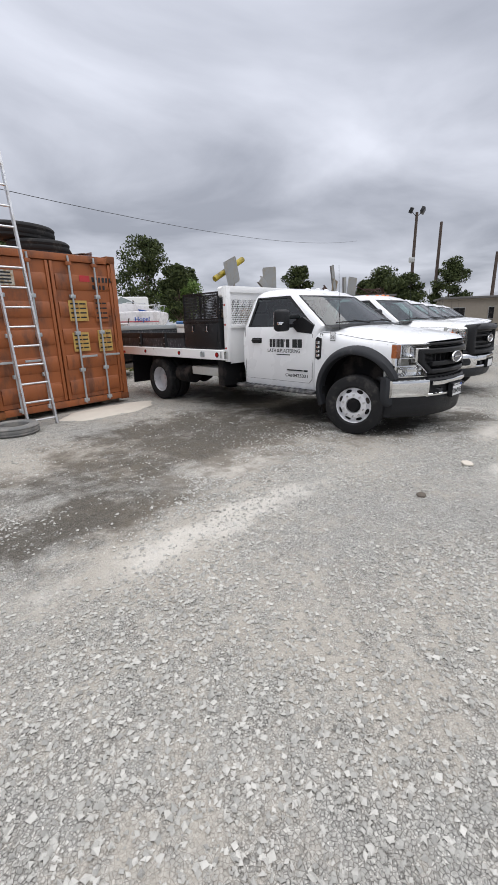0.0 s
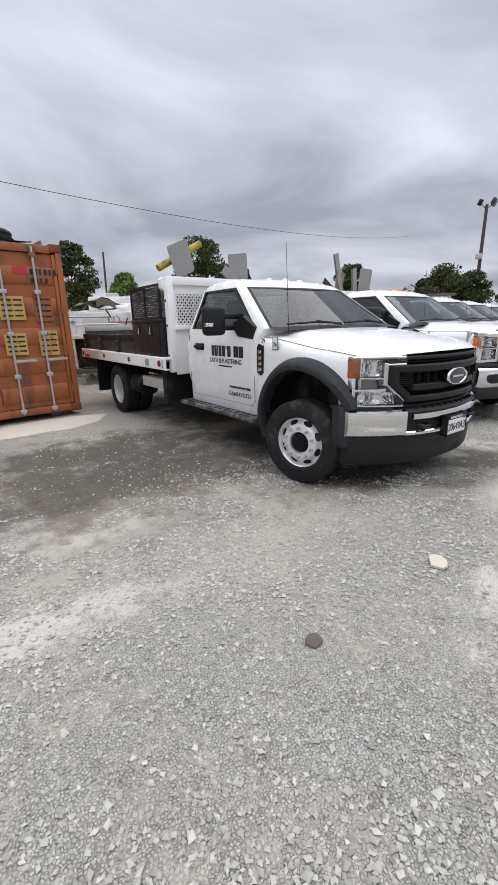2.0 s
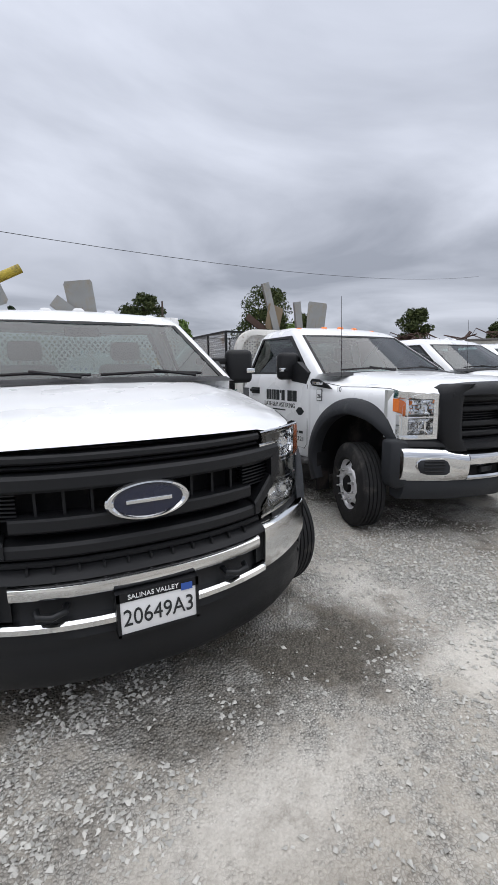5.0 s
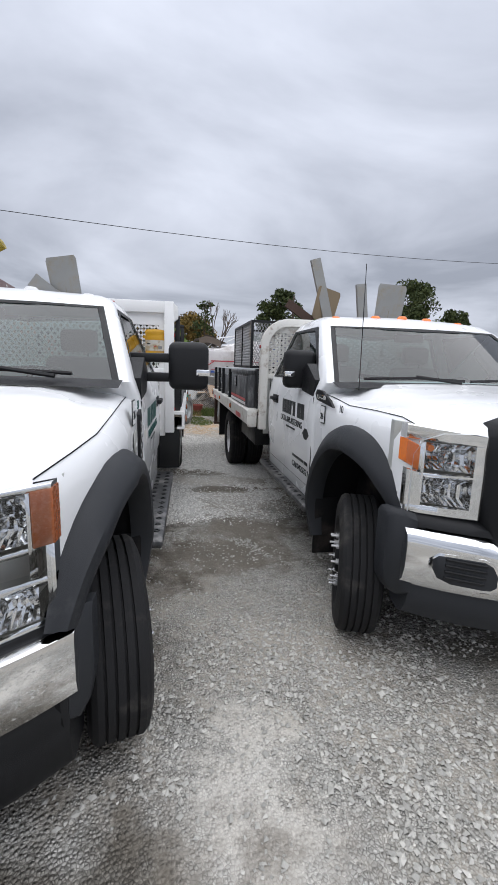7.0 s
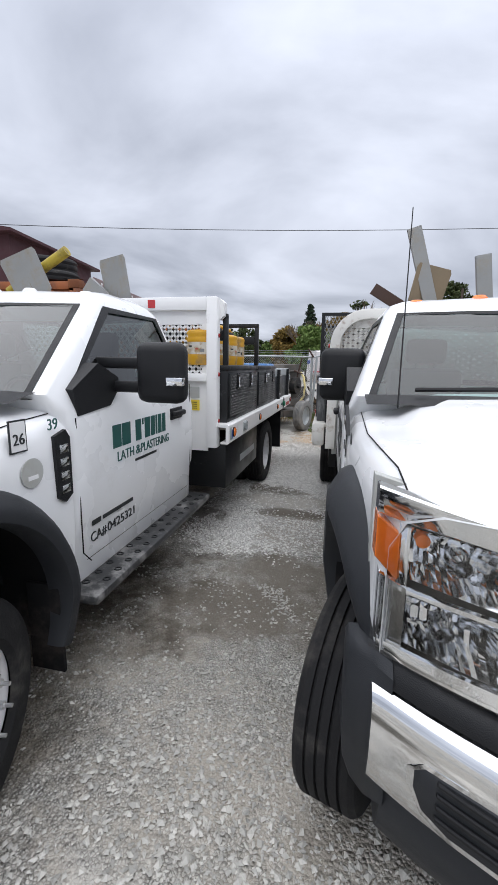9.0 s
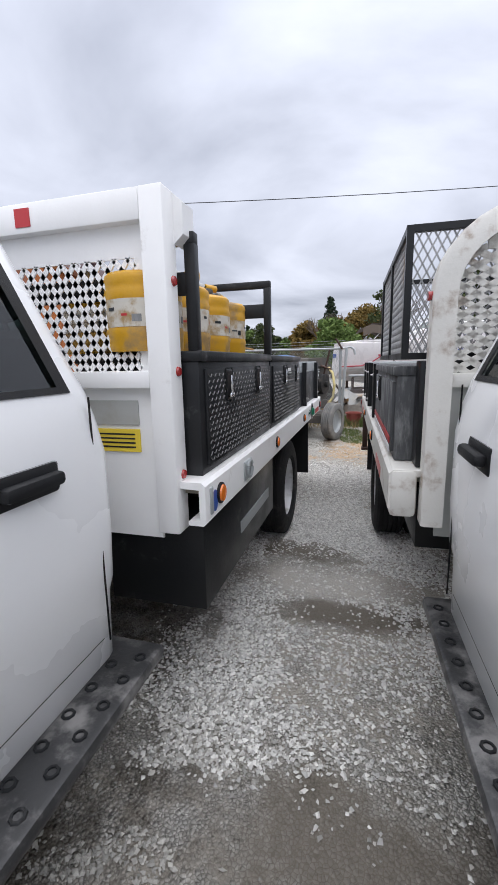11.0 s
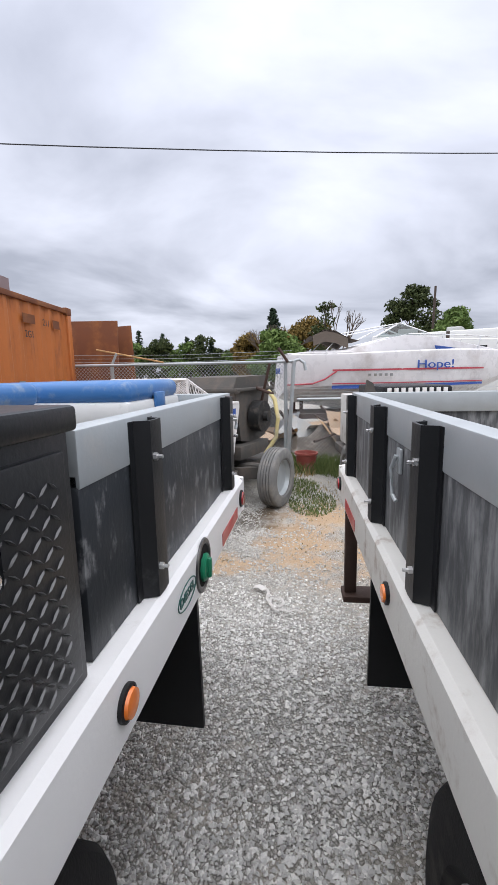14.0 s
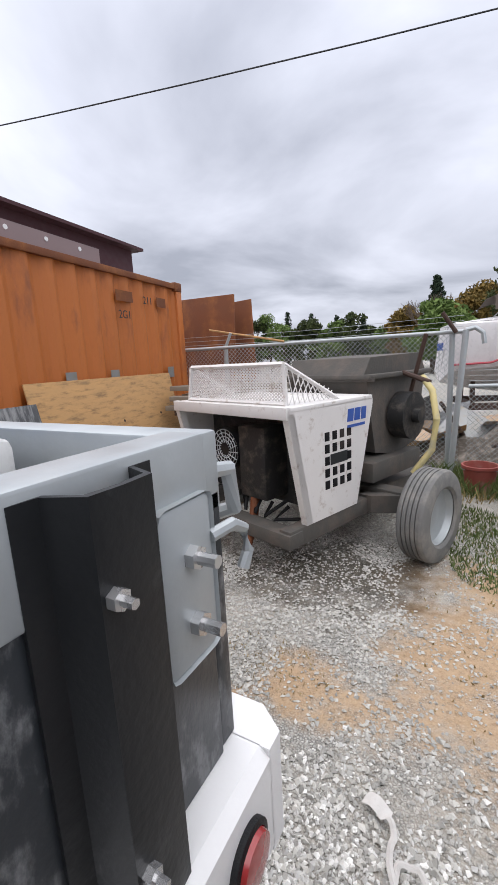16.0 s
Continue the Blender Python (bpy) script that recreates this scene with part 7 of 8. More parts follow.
# ---- sand heap ----
def heap(m, a, b, h, material, label, seed, name="sand_heap", category="sand"):
    bm = B()
    rows = []
    for i in range(9):
        t = i / 8
        rows.append([])
        for k in range(36):
            an = 2 * math.pi * k / 36
            r = t * (1 + 0.22 * noise.noise((2 * math.cos(an), 2 * math.sin(an), seed)) + 0.10 * noise.noise((5 * math.cos(an), 5 * math.sin(an), seed)))
            x, y = a * r * math.cos(an), b * r * math.sin(an)
            z = h * (1 - t * t) * (0.75 + 0.5 * noise.noise((x * 3, y * 3, seed))) - (0.03 if i == 8 else 0)
            rows[-1].append((x, y, z + 0.015))
    grid_skin(bm, rows, close=True)
    ob = part(name, bm, material)
    ob.matrix_world = m
    return tagged(ob, label, category, kind="stuff")


heap(pose(-2.35, 5.15, 0, 0, 0, 8), 0.95, 0.42, 0.05, SAND, "flat heap of pale plaster sand at the container doors", 2.0)


# ---- chain-link fence ----
def fence(p, q, h, label, posts):
    root = thing("chain_link_fence", Matrix(), label, "fence")
    p, q = Vector(p), Vector(q)
    u = (q - p).normalized()
    L = (q - p).length
    bm = B()
    lattice(bm, p + Vector((0, 0, 0.05)), u, (0, 0, 1), L, h - 0.07, 0.062, 0.062, 0.0045, 0.0045)
    part("wire_mesh", bm, GALV, root)
    bm = B()
    rod(bm, p + Vector((0, 0, h)), q + Vector((0, 0, h)), 0.024, n=10)
    part("top_rail", bm, GALV, root)
    for t, ang in posts:
        c = p + u * L * t
        bm = B()
        rod(bm, c + Vector((0, 0.03, -0.1)), c + Vector((0, 0.03, h + 0.03)), 0.032, n=12)
        po = part("post", bm, GALV, root)
        if ang:
            bm = B()
            e = c + Vector((0.10 * ang, 0.03, h + 0.20))
            rod(bm, c + Vector((0, 0.03, h)), e, 0.022, n=8)
            part("barb_arm", bm, GALV, po)
    for k in range(3):
        bm = B()
        z = h + 0.06 + 0.06 * k
        tube(bm, [p + Vector((0, 0.03, z)), (p + q) / 2 + Vector((0, 0.03, z - 0.03)), q + Vector((0, 0.03, z))], 0.003, n=5)
        part("barbed_wire", bm, GALV, root)


fence((-2.6, 11.95, 0), (1.22, 12.25, 0), 1.73, "sagging galvanised chain-link fence behind the yard", ((0.19, 1), (0.97, 0)))
fence((1.30, 12.25, 0), (9.5, 12.9, 0), 1.10, "low sagging chain-link fence in front of the boat", ((0.3, 0), (0.6, 0), (0.95, 0)))
lp_ = thing("fence_post", pose(1.20, 12.2, 0), "leaning bent steel fence post with a hooked top", "post")
bm = B()
rod(bm, (-0.06, 0, -0.05), (0.05, -0.02, 1.74), 0.034, n=12)
part("post", bm, GALV, lp_)
bm = B()
tube(bm, [(0.05, -0.02, 1.74), (0.14, -0.02, 1.76), (0.22, -0.02, 1.70), (0.24, -0.02, 1.58)], 0.026, n=8)
part("hook", bm, GALV, lp_)
bm = B()
rod(bm, (-0.05, -0.02, 1.72), (-0.20, -0.06, 1.95), 0.024, n=8)
part("arm", bm, DARKRUST, lp_)
wd = thing("loose_stick", pose(-1.9, 12.06, 1.74), "long pale stick resting on the fence rail", "stick")
bm = B()
rod(bm, (-0.25, 0, 0.26), (0.95, 0, 0.02), 0.014, n=6)
part("stick", bm, PLY, wd)


# ---- plaster pump trailer ----
def tyre_wheel(root, x, y, side, r, w, material=None):
    wheel(root, x, y, side, "plain", r=r, w=w, dust=True, rim_mat=GALV)


PUMP = pose(0.40, 9.02, 0, 0, 0, -19)     # right front corner of the hood; local x to the left is negative, y backwards


def pump():
    root = thing("plaster_pump", PUMP, "white plaster pump trailer with open engine hood and caked hopper", "plaster pump", "plaster pumps")
    W, D = 1.26, 0.95
    bm = B()
    # side walls taper downwards, open front
    for x0, x1 in ((-0.02, 0.0), (-W, -W + 0.02)):
        prism(bm, [(0.0, 1.20), (0.16, 0.42), (0.74, 0.42), (D, 1.16), (D, 1.20)], "x", x0, x1)
    bx(bm, -W, 0, 1.185, 0, D, 1.225, 0.008)
    for x in (-0.05, -W):
        prism(bm, [(0.0, 1.185), (0.06, 1.185), (0.22, 0.42), (0.16, 0.42)], "x", x, x + 0.05)
    bx(bm, -W, -0.012, 1.15, 0, 0.03, 1.23, 0.006)
    hood = part("engine_hood", bm, PUMPWHITE, root, "chipped white sheet-metal engine hood")
    for i in range(5):
        for j in range(4):
            bm = B()
            y, z = 0.36 + 0.085 * j, 0.62 + 0.085 * i
            if i == 2 and 0 < j < 3:
                continue
            bx(bm, -0.001, y, z, 0.0035, y + 0.05, z + 0.06, 0.001)
            part("vent_hole", bm, DARK, hood)
    bm = B()
    bx(bm, 0.0, 0.42, 0.785, 0.003, 0.62, 0.86)
    part("model_block", bm, INK, hood)
    bm = B()
    for y, w in ((0.62, 0.07), (0.705, 0.07), (0.79, 0.06)):
        prism(bm, [(y, 1.06), (y + w, 1.06), (y + w + 0.01, 1.15), (y + 0.01, 1.15)], "x", 0.0, 0.004)
    part("maker_mark", bm, BOATBLUE, hood)
    bm = B()
    bx(bm, 0.0, 0.62, 1.015, 0.0035, 0.84, 1.035)
    part("maker_line", bm, BOATBLUE, hood)
    # mesh guard on top
    bm = B()
    y0, y1, zt = 0.10, 0.52, 1.49
    for p, q in (((-0.10, y0, 1.22), (-0.13, y0 + 0.02, zt)), ((-W + 0.08, y0, 1.22), (-W + 0.11, y0 + 0.02, zt)), ((-0.13, y0 + 0.02, zt), (-W + 0.11, y0 + 0.02, zt)), ((-0.13, y0 + 0.02, zt), (-0.06, 0.60, 1.225)), ((-W + 0.11, y0 + 0.02, zt), (-W + 0.06, 0.60, 1.225)), ((-0.10, y0, 1.235), (-W + 0.08, y0, 1.235))):
        rod(bm, p, q, 0.016, n=4)
    gd = part("mesh_guard", bm, PUMPWHITE, root)
    bm = B()
    lattice(bm, (-W + 0.10, y0 + 0.01, 1.235), (1, 0, 0), (0, 0.07, 1), W - 0.22, 0.25, 0.030, 0.022, 0.007, 0.004)
    part("front_mesh", bm, PUMPWHITE, gd)
    for xx in (-0.10, -W + 0.09):
        for k in range(9):
            t0 = k / 9
            bm = B()
            ya = y0 + 0.03 + t0 * 0.46
            rod(bm, (xx, ya, 1.23), (xx, min(ya + 0.11, 0.58), 1.23 + 0.26 * (1 - (ya - y0) / 0.5) * 0.75 + 0.01), 0.005, n=4)
            rod(bm, (xx, ya + 0.05, 1.23), (xx, ya - 0.02, 1.23 + 0.26 * (1 - (ya - y0) / 0.5)), 0.005, n=4)
            part("side_mesh_wire", bm, PUMPWHITE, gd)
    # engine inside
    bm = B()
    bx(bm, -W + 0.04, 0.35, 0.45, -0.04, 0.85, 1.14, 0.02)
    eng = part("engine", bm, ENGINE, root)
    bm = B()
    bx(bm, -0.62, 0.12, 0.52, -0.34, 0.36, 1.06, 0.02)
    part("radiator_duct", bm, ENGINE, eng)
    bm = B()
    lathe(bm, [(0.0, 0.02), (0.05, 0.02), (0.06, 0.0), (0.155, 0.0), (0.165, 0.03), (0.165, -0.16)], pose(-0.78, 0.14, 0.86, 90, 0, 0), n=28)
    fn = part("fan_housing", bm, PLASTIC, eng)
    for k in range(4):
        bm = B()
        r = 0.07 + 0.028 * k
        tube(bm, [(-0.78 + r * math.cos(a), 0.122, 0.86 + r * math.sin(a)) for a in [2 * math.pi * i / 24 for i in range(24)]], 0.004, closed=True, n=4)
        part("fan_ring", bm, GALV, fn)
    for k in range(16):
        a = 2 * math.pi * k / 16
        bm = B()
        rod(bm, (-0.78 + 0.05 * math.cos(a), 0.121, 0.86 + 0.05 * math.sin(a)), (-0.78 + 0.155 * math.cos(a + 0.3), 0.121, 0.86 + 0.155 * math.sin(a + 0.3)), 0.004, n=4)
        part("fan_spoke", bm, GALV, fn)
    bm = B()
    tube(bm, [(-0.50, 0.16, 0.52), (-0.49, 0.12, 0.36), (-0.45, 0.05, 0.28), (-0.38, -0.05, 0.25)], 0.035, n=10)
    part("exhaust_pipe", bm, RUSTBROWN, eng)
    for k in range(4):
        bm = B()
        tube(bm, [(-0.2 - 0.16 * k, 0.2, 0.5), (-0.25 - 0.1 * k, 0.1, 0.42), (-0.1 - 0.2 * k, 0.3, 0.4 + 0.1 * k)], 0.014, n=6)
        part("engine_hose", bm, RUBBER, eng)
    # chassis
    bm = B()
    bx(bm, -W, -0.02, 0.30, 0, 0.12, 0.40, 0.006)
    for x in (-0.06, -W + 0.06):
        bx(bm, x - 0.05, 0.0, 0.29, x + 0.05, 1.10, 0.42, 0.008)
    bx(bm, -0.10, 1.05, 0.30, 0.34, 1.20, 0.46, 0.008)
    prism(bm, [(-0.11, 0.9), (0.02, 0.9), (0.36, 1.18), (0.26, 1.22)], "z", 0.30, 0.44)
    bx(bm, -W + 0.1, 1.2, 0.30, -0.1, 2.2, 0.40)
    rod(bm, (-W - 0.25, 1.20, 0.31), (0.25, 1.20, 0.31), 0.05)
    part("chassis", bm, CEMENT, root)
    for x, s in ((0.42, 1), (-W - 0.42, -1)):
        tyre_wheel(root, x, 1.05, s, 0.345, 0.215)
    # hopper
    bm = B()
    x0, x1 = -0.92, -0.10
    prism(bm, [(1.02, 1.34), (1.10, 0.98), (1.16, 0.72), (1.50, 0.66), (1.86, 0.72), (1.92, 0.98), (2.0, 1.34)], "x", x0, x1)
    bx(bm, x0 - 0.04, 1.00, 1.31, x1 + 0.06, 1.06, 1.36, 0.01)
    bx(bm, x0 - 0.05, 0.98, 1.33, x1 + 0.06, 2.02, 1.37, 0.012)
    hop = part("hopper", bm, CEMENT, root, "grey cement-caked steel hopper")
    bm = B()
    prism(bm, [(0.99, 1.37), (1.08, 1.50), (1.9, 1.52), (2.0, 1.37)], "x", x0 + 0.02, x1)
    part("hopper_lid", bm, CEMENT, hop)
    bm = B()
    rod(bm, (x1 + 0.02, 1.5, 1.0), (x1 + 0.16, 1.5, 1.0), 0.20, n=18)
    rod(bm, (x1 + 0.15, 1.5, 1.0), (x1 + 0.22, 1.5, 1.0), 0.06, n=10)
    part("gear_drum", bm, ENGINE, hop)
    bm = B()
    bx(bm, x0 + 0.1, 0.96, 0.52, x1 + 0.10, 1.75, 0.68, 0.01)
    part("pump_trough", bm, CEMENT, root)
    bm = B()
    tube(bm, [(x1 + 0.22, 1.5, 1.32), (x1 + 0.34, 1.42, 1.22), (x1 + 0.40, 1.38, 1.0), (x1 + 0.38, 1.36, 0.76), (x1 + 0.26, 1.30, 0.56)], 0.026, n=10)
    part("yellow_hose", bm, HOSEMAT, root)
    bm = B()
    rod(bm, (x1 + 0.1, 1.55, 1.2), (x1 + 0.24, 1.5, 1.66), 0.018, n=8)
    rod(bm, (x1 + 0.05, 1.5, 1.36), (x1 + 0.3, 1.46, 1.28), 0.022, n=8)
    part("lever", bm, DARKRUST, root)


pump()


def pump_small():
    root = thing("plaster_pump", pose(2.22, 9.9, 0, 0, 0, 8), "grimy white plaster pump trailer with a dark engine cover", "plaster pump", "plaster pumps")
    bm = B()
    bx(bm, 0, 0.3, 0.50, 1.15, 1.75, 1.22, 0.02)
    part("body", bm, OLDWHITE, root)
    txt("side_lettering", "WEST", 0.11, INK, root, pose(0.22, 0.297, 1.06, 90, 0, 0), width=0.30)
    bm = B()
    bx(bm, 0.25, 0.5, 1.22, 1.1, 1.7, 1.36, 0.04)
    cv = part("engine_cover", bm, PLASTIC, root)
    for k in range(9):
        bm = B()
        bx(bm, 0.30 + 0.085 * k, 0.488, 1.235, 0.35 + 0.085 * k, 0.502, 1.335, 0.004)
        part("cover_slot", bm, PUMPWHITE, cv)
    bm = B()
    prism(bm, [(0.0, 1.22), (0.16, 1.22), (0.10, 1.40), (0.03, 1.44)], "y", 0.4, 0.46)
    part("lift_plate", bm, CEMENT, root)
    bm = B()
    bx(bm, -0.05, 0.1, 0.34, 1.2, 1.9, 0.46, 0.01)
    rod(bm, (-0.12, 0.28, 0.33), (1.3, 0.28, 0.33), 0.05)
    rod(bm, (0.0, 0.1, 0.5), (0.16, 0.1, 0.5), 0.06)
    part("chassis", bm, CEMENT, root)
    for x, s in ((-0.14, -1), (1.3, 1)):
        tyre_wheel(root, x, 0.28, s, 0.345, 0.215)


pump_small()


# ---- boat on its trailer ----
def boat():
    root = thing("cabin_boat", pose(0.72, 15.6, 0, 0, 0, 13) @ Matrix.Diagonal((0.90, 0.95, 0.98, 1)), "weathered white cabin cruiser with red and blue stripes", "boat")
    # local x from transom to bow, z up, y across
    st = [(0.0, 0.90, 0.95, 2.0, 1.15), (0.4, 1.05, 0.85, 1.98, 1.2), (1.6, 1.15, 0.68, 1.98, 1.25), (3.0, 1.18, 0.66, 2.02, 1.25), (4.4, 1.05, 0.75, 2.05, 1.22), (5.6, 0.70, 1.0, 2.05, 1.3), (6.5, 0.28, 1.35, 2.02, 1.5), (6.95, 0.03, 1.75, 1.98, 1.8)]
    bm = B()
    rows = []
    for x, w, zk, zd, zc in st:
        half = [(0, zk), (w * 0.55, zk + 0.22 * (zc - zk) + 0.08), (w * 0.86, zc), (w * 0.90, zc + 0.03), (w * 0.97, (zc + zd) / 2), (w, zd - 0.06), (w * 0.99, zd), (w * 0.90, zd + 0.03)]
        rows.append([(x + 0.12 * (z - 1) * (x < 0.2), -y, z) for y, z in half[::-1]] + [(x + 0.12 * (z - 1) * (x < 0.2), y, z) for y, z in half[1:]])
    vs = grid_skin(bm, rows)
    bm.faces.new(vs[0])
    hull = part("hull", bm, GEL, root)
    bm = B()
    rows = []
    for x, w, z in ((0.15, 0.85, 2.03), (0.9, 0.95, 2.10), (1.6, 1.0, 2.12), (2.4, 0.95, 2.30), (3.2, 0.86, 2.46), (4.2, 0.72, 2.40), (5.2, 0.5, 2.24), (6.4, 0.22, 2.05)):
        rows.append([(x, -w, 2.02), (x, -w * 0.94, z - 0.04), (x, -w * 0.6, z), (x, w * 0.6, z), (x, w * 0.94, z - 0.04), (x, w, 2.02)])
    vs = grid_skin(bm, rows)
    bm.faces.new(vs[0]); bm.faces.new(vs[-1])
    part("deck", bm, GEL, root)
    # windscreen
    bm = B()
    fr = [(2.35, -0.82, 2.36), (3.05, -0.70, 2.68), (3.25, -0.4, 2.71), (3.25, 0.4, 2.71), (3.05, 0.70, 2.68), (2.35, 0.82, 2.36)]
    tube(bm, fr, 0.022, n=8)
    tube(bm, [(4.0, -0.62, 2.44), (3.2, -0.55, 2.70)], 0.018, n=6); tube(bm, [(4.0, 0.62, 2.44), (3.2, 0.55, 2.70)], 0.018, n=6)
    ws = part("windscreen_frame", bm, ALU, root)
    bm = B()
    grid_skin(bm, [[(2.4, -0.82, 2.36), (4.0, -0.64, 2.44)], [(3.05, -0.70, 2.67), (3.2, -0.56, 2.69)]])
    pn = part("windscreen_pane", bm, SIDEGLASS, ws)
    outward(pn, Vector((0, 1, 0)))
    # canvas and rails
    bm = B()
    grid_skin(bm, [[(0.75 + 0.3 * i, -0.9 + 0.6 * j, 2.42 + 0.10 * math.sin(i * 1.3) - 0.04 * j + 0.05 * math.sin(j * 2 + i)) for i in range(5)] for j in range(4)])
    grid_skin(bm, [[(0.75 + 0.3 * i, -0.9 - 0.02 * j, 2.42 + 0.10 * math.sin(i * 1.3) - 0.12 * j) for i in range(4)] for j in range(3)])
    part("canvas_top", bm, CANVAS, root)
    bm = B()
    for y in (-0.85, 0.85):
        tube(bm, [(1.1, y, 2.08), (1.5, y, 2.46), (3.1, y * 0.85, 2.70)], 0.014, n=6)
        tube(bm, [(3.3, y * 0.9, 2.45), (5.0, y * 0.62, 2.42), (6.7, y * 0.2, 2.36)], 0.014, n=6)
        for x, k in ((4.2, 0.74), (5.4, 0.52), (6.4, 0.26)):
            tube(bm, [(x, y * k, 2.1), (x + 0.1, y * k, 2.40)], 0.012, n=6)
    part("rail", bm, ALU, root)
    # stripes
    for z0, z1, m_, dz in ((1.60, 1.64, BOATRED, 0.0), (1.30, 1.325, BOATRED, 0.0), (1.18, 1.27, BOATBLUE, 0.06)):
        bm = B()
        rows = []
        for x, w in ((1.2, 1.13), (2.2, 1.165), (3.2, 1.165), (4.4, 1.05), (5.4, 0.78)):
            wq = w * (0.97 if z0 > 1.5 else 0.925) + 0.012
            rows.append([(x, -wq, z0 + dz * 0.2 * (x - 1)), (x, -wq - 0.002, z1 + dz * 0.05 * (x - 1))])
        grid_skin(bm, rows)
        part("stripe", bm, m_, hull)
    bm = B()
    tube(bm, [(0.05, -0.90, 1.30), (0.7, -1.06, 1.32), (1.0, -1.10, 1.42), (1.3, -1.14, 1.60)], 0.02, n=6)
    part("stripe", bm, BOATRED, hull)
    txt("boat_lettering", "Hope!", 0.27, BOATBLUE, hull, pose(3.85, -1.155, 1.72, 90, 0, -3), width=0.92, thick=0.01)
    txt("transom_lettering", "HOPE!", 0.20, BOATBLUE, hull, pose(-0.035, -0.2, 1.62, 90, 0, -90), width=0.62, thick=0.01)
    for k in range(5):
        bm = B()
        bx(bm, 2.1 + 0.14 * k, -1.20, 1.47, 2.16 + 0.14 * k, -1.17, 1.53)
        part("maker_block", bm, SHEET, hull)
    bm = B()
    prism(bm, [(4.0, 2.17), (4.6, 2.10), (4.3, 2.02), (4.05, 2.05)], "y", -0.80, -0.78)
    part("deck_flash", bm, BOATBLUE, hull)
    # trailer
    bm = B()
    for y in (-0.7, 0.7):
        bx(bm, 0.3, y - 0.05, 0.48, 6.6, y + 0.05, 0.60)
    for x in (0.5, 2.4, 4.6):
        bx(bm, x, -0.8, 0.50, x + 0.1, 0.8, 0.58)
        for y in (-0.5, 0.5):
            bx(bm, x, y - 0.04, 0.56, x + 0.08, y + 0.04, 0.98)
    tr_ = part("boat_trailer", bm, DARKRUST, root)
    for x in (1.9, 2.6):
        for s in (-1, 1):
            wheel(root, x, s * 0.95, s, "plain", r=0.33, w=0.2, dust=True).matrix_local = pose(x, s * 0.95, 0.33, 90 * s, 0, 0)


boat()

# ---- scrap heap behind the low fence ----
rng = random.Random(11)
kinds = [("scrap_board", CARD, "warped brown board leaning in the scrap heap"), ("scrap_sheet", WORN, "crumpled dark plastic sheet in the scrap heap"), ("scrap_pipe", DARKRUST, "rusty pipe lying in the scrap heap"), ("scrap_sheet", SHEET, "bent grey metal sheet in the scrap heap"), ("scrap_board", PLY, "pale broken board in the scrap heap")]
for i in range(46):
    nm, m_, lab = kinds[i % 5]
    x, y = rng.uniform(0.2, 3.6), rng.uniform(12.7, 14.6)
    z = rng.uniform(0.0, 0.45) if i % 5 != 2 else rng.uniform(0.1, 0.7)
    sc = thing(nm, pose(x, y, z, rng.uniform(-40, 40), rng.uniform(-45, 45), rng.uniform(0, 180)), lab, "scrap", "scrap heap behind the fence")
    bm = B()
    if nm == "scrap_pipe":
        rod(bm, (-0.6, 0, 0.02), (0.6, 0.1, 0.05), 0.025, n=8)
        part("pipe", bm, m_, sc)
    else:
        a, b_ = rng.uniform(0.25, 0.6), rng.uniform(0.2, 0.45)
        c = rng.uniform(-0.2, 0.25)
        lo = [[(a * u, b_ * v, c * u * u + 0.03 * rng.random()) for u in (-1, -0.4, 0.3, 1)] for v in (-1, 0, 1)]
        grid_skin(bm, lo)
        part("sheet", bm, m_, sc)
heap(pose(1.9, 13.7, -0.02), 2.2, 1.1, 0.55, mat("dark_rubbish_soil", (0.09, 0.075, 0.06), 0.95, var=0.4, scale=9, bump=0.9, bscale=30, dirt=(0.30, 0.26, 0.22), dirt_amt=0.42, dirt_scale=12), "dark mound of rubbish and soil under the scrap", 6.0)

bk = thing("bucket", pose(1.46, 11.7, 0), "dirty red plastic bucket in the weeds", "bucket")
bm = B()
lathe(bm, [(0, 0.01), (0.13, 0.0), (0.17, 0.26), (0.185, 0.27), (0.185, 0.30), (0.165, 0.30), (0.155, 0.24), (0.12, 0.03), (0, 0.03)], n=24)
part("pail", bm, BUCKETRED, bk)
bm = B()
tube(bm, [(0.18 * math.cos(a), 0.06 * math.sin(a) - 0.12, 0.28 - 0.05 * math.sin(a)) for a in [math.pi * k / 12 for k in range(13)]], 0.004, n=5)
part("bail", bm, GALV, bk)

# webbing strap on the gravel
st_ = thing("webbing_strap", pose(1.27, 7.73, 0.020, 0, 0, -14), "tangled dirty white webbing strap on the gravel", "strap")
bm = B()
pts = [(-0.28, 0.22), (-0.16, 0.20), (-0.08, 0.14), (-0.05, 0.02), (0.02, -0.08), (0.12, -0.10), (0.16, -0.02), (0.08, 0.05), (0.0, 0.0), (0.06, -0.14), (0.20, -0.16), (0.32, -0.12), (0.42, -0.10)]
pts = [(x * 0.6, y * 0.6) for x, y in pts]
fine_ = []
for i in range(len(pts) - 1):
    p0, p1, p2, p3 = pts[max(0, i - 1)], pts[i], pts[i + 1], pts[min(len(pts) - 1, i + 2)]
    for k in range(6):
        u = k / 6
        fine_.append(tuple(0.5 * (2 * p1[c] + (p2[c] - p0[c]) * u + (2 * p0[c] - 5 * p1[c] + 4 * p2[c] - p3[c]) * u * u + (3 * p1[c] - p0[c] - 3 * p2[c] + p3[c]) * u ** 3) for c in (0, 1)))
pts = fine_
rows = []
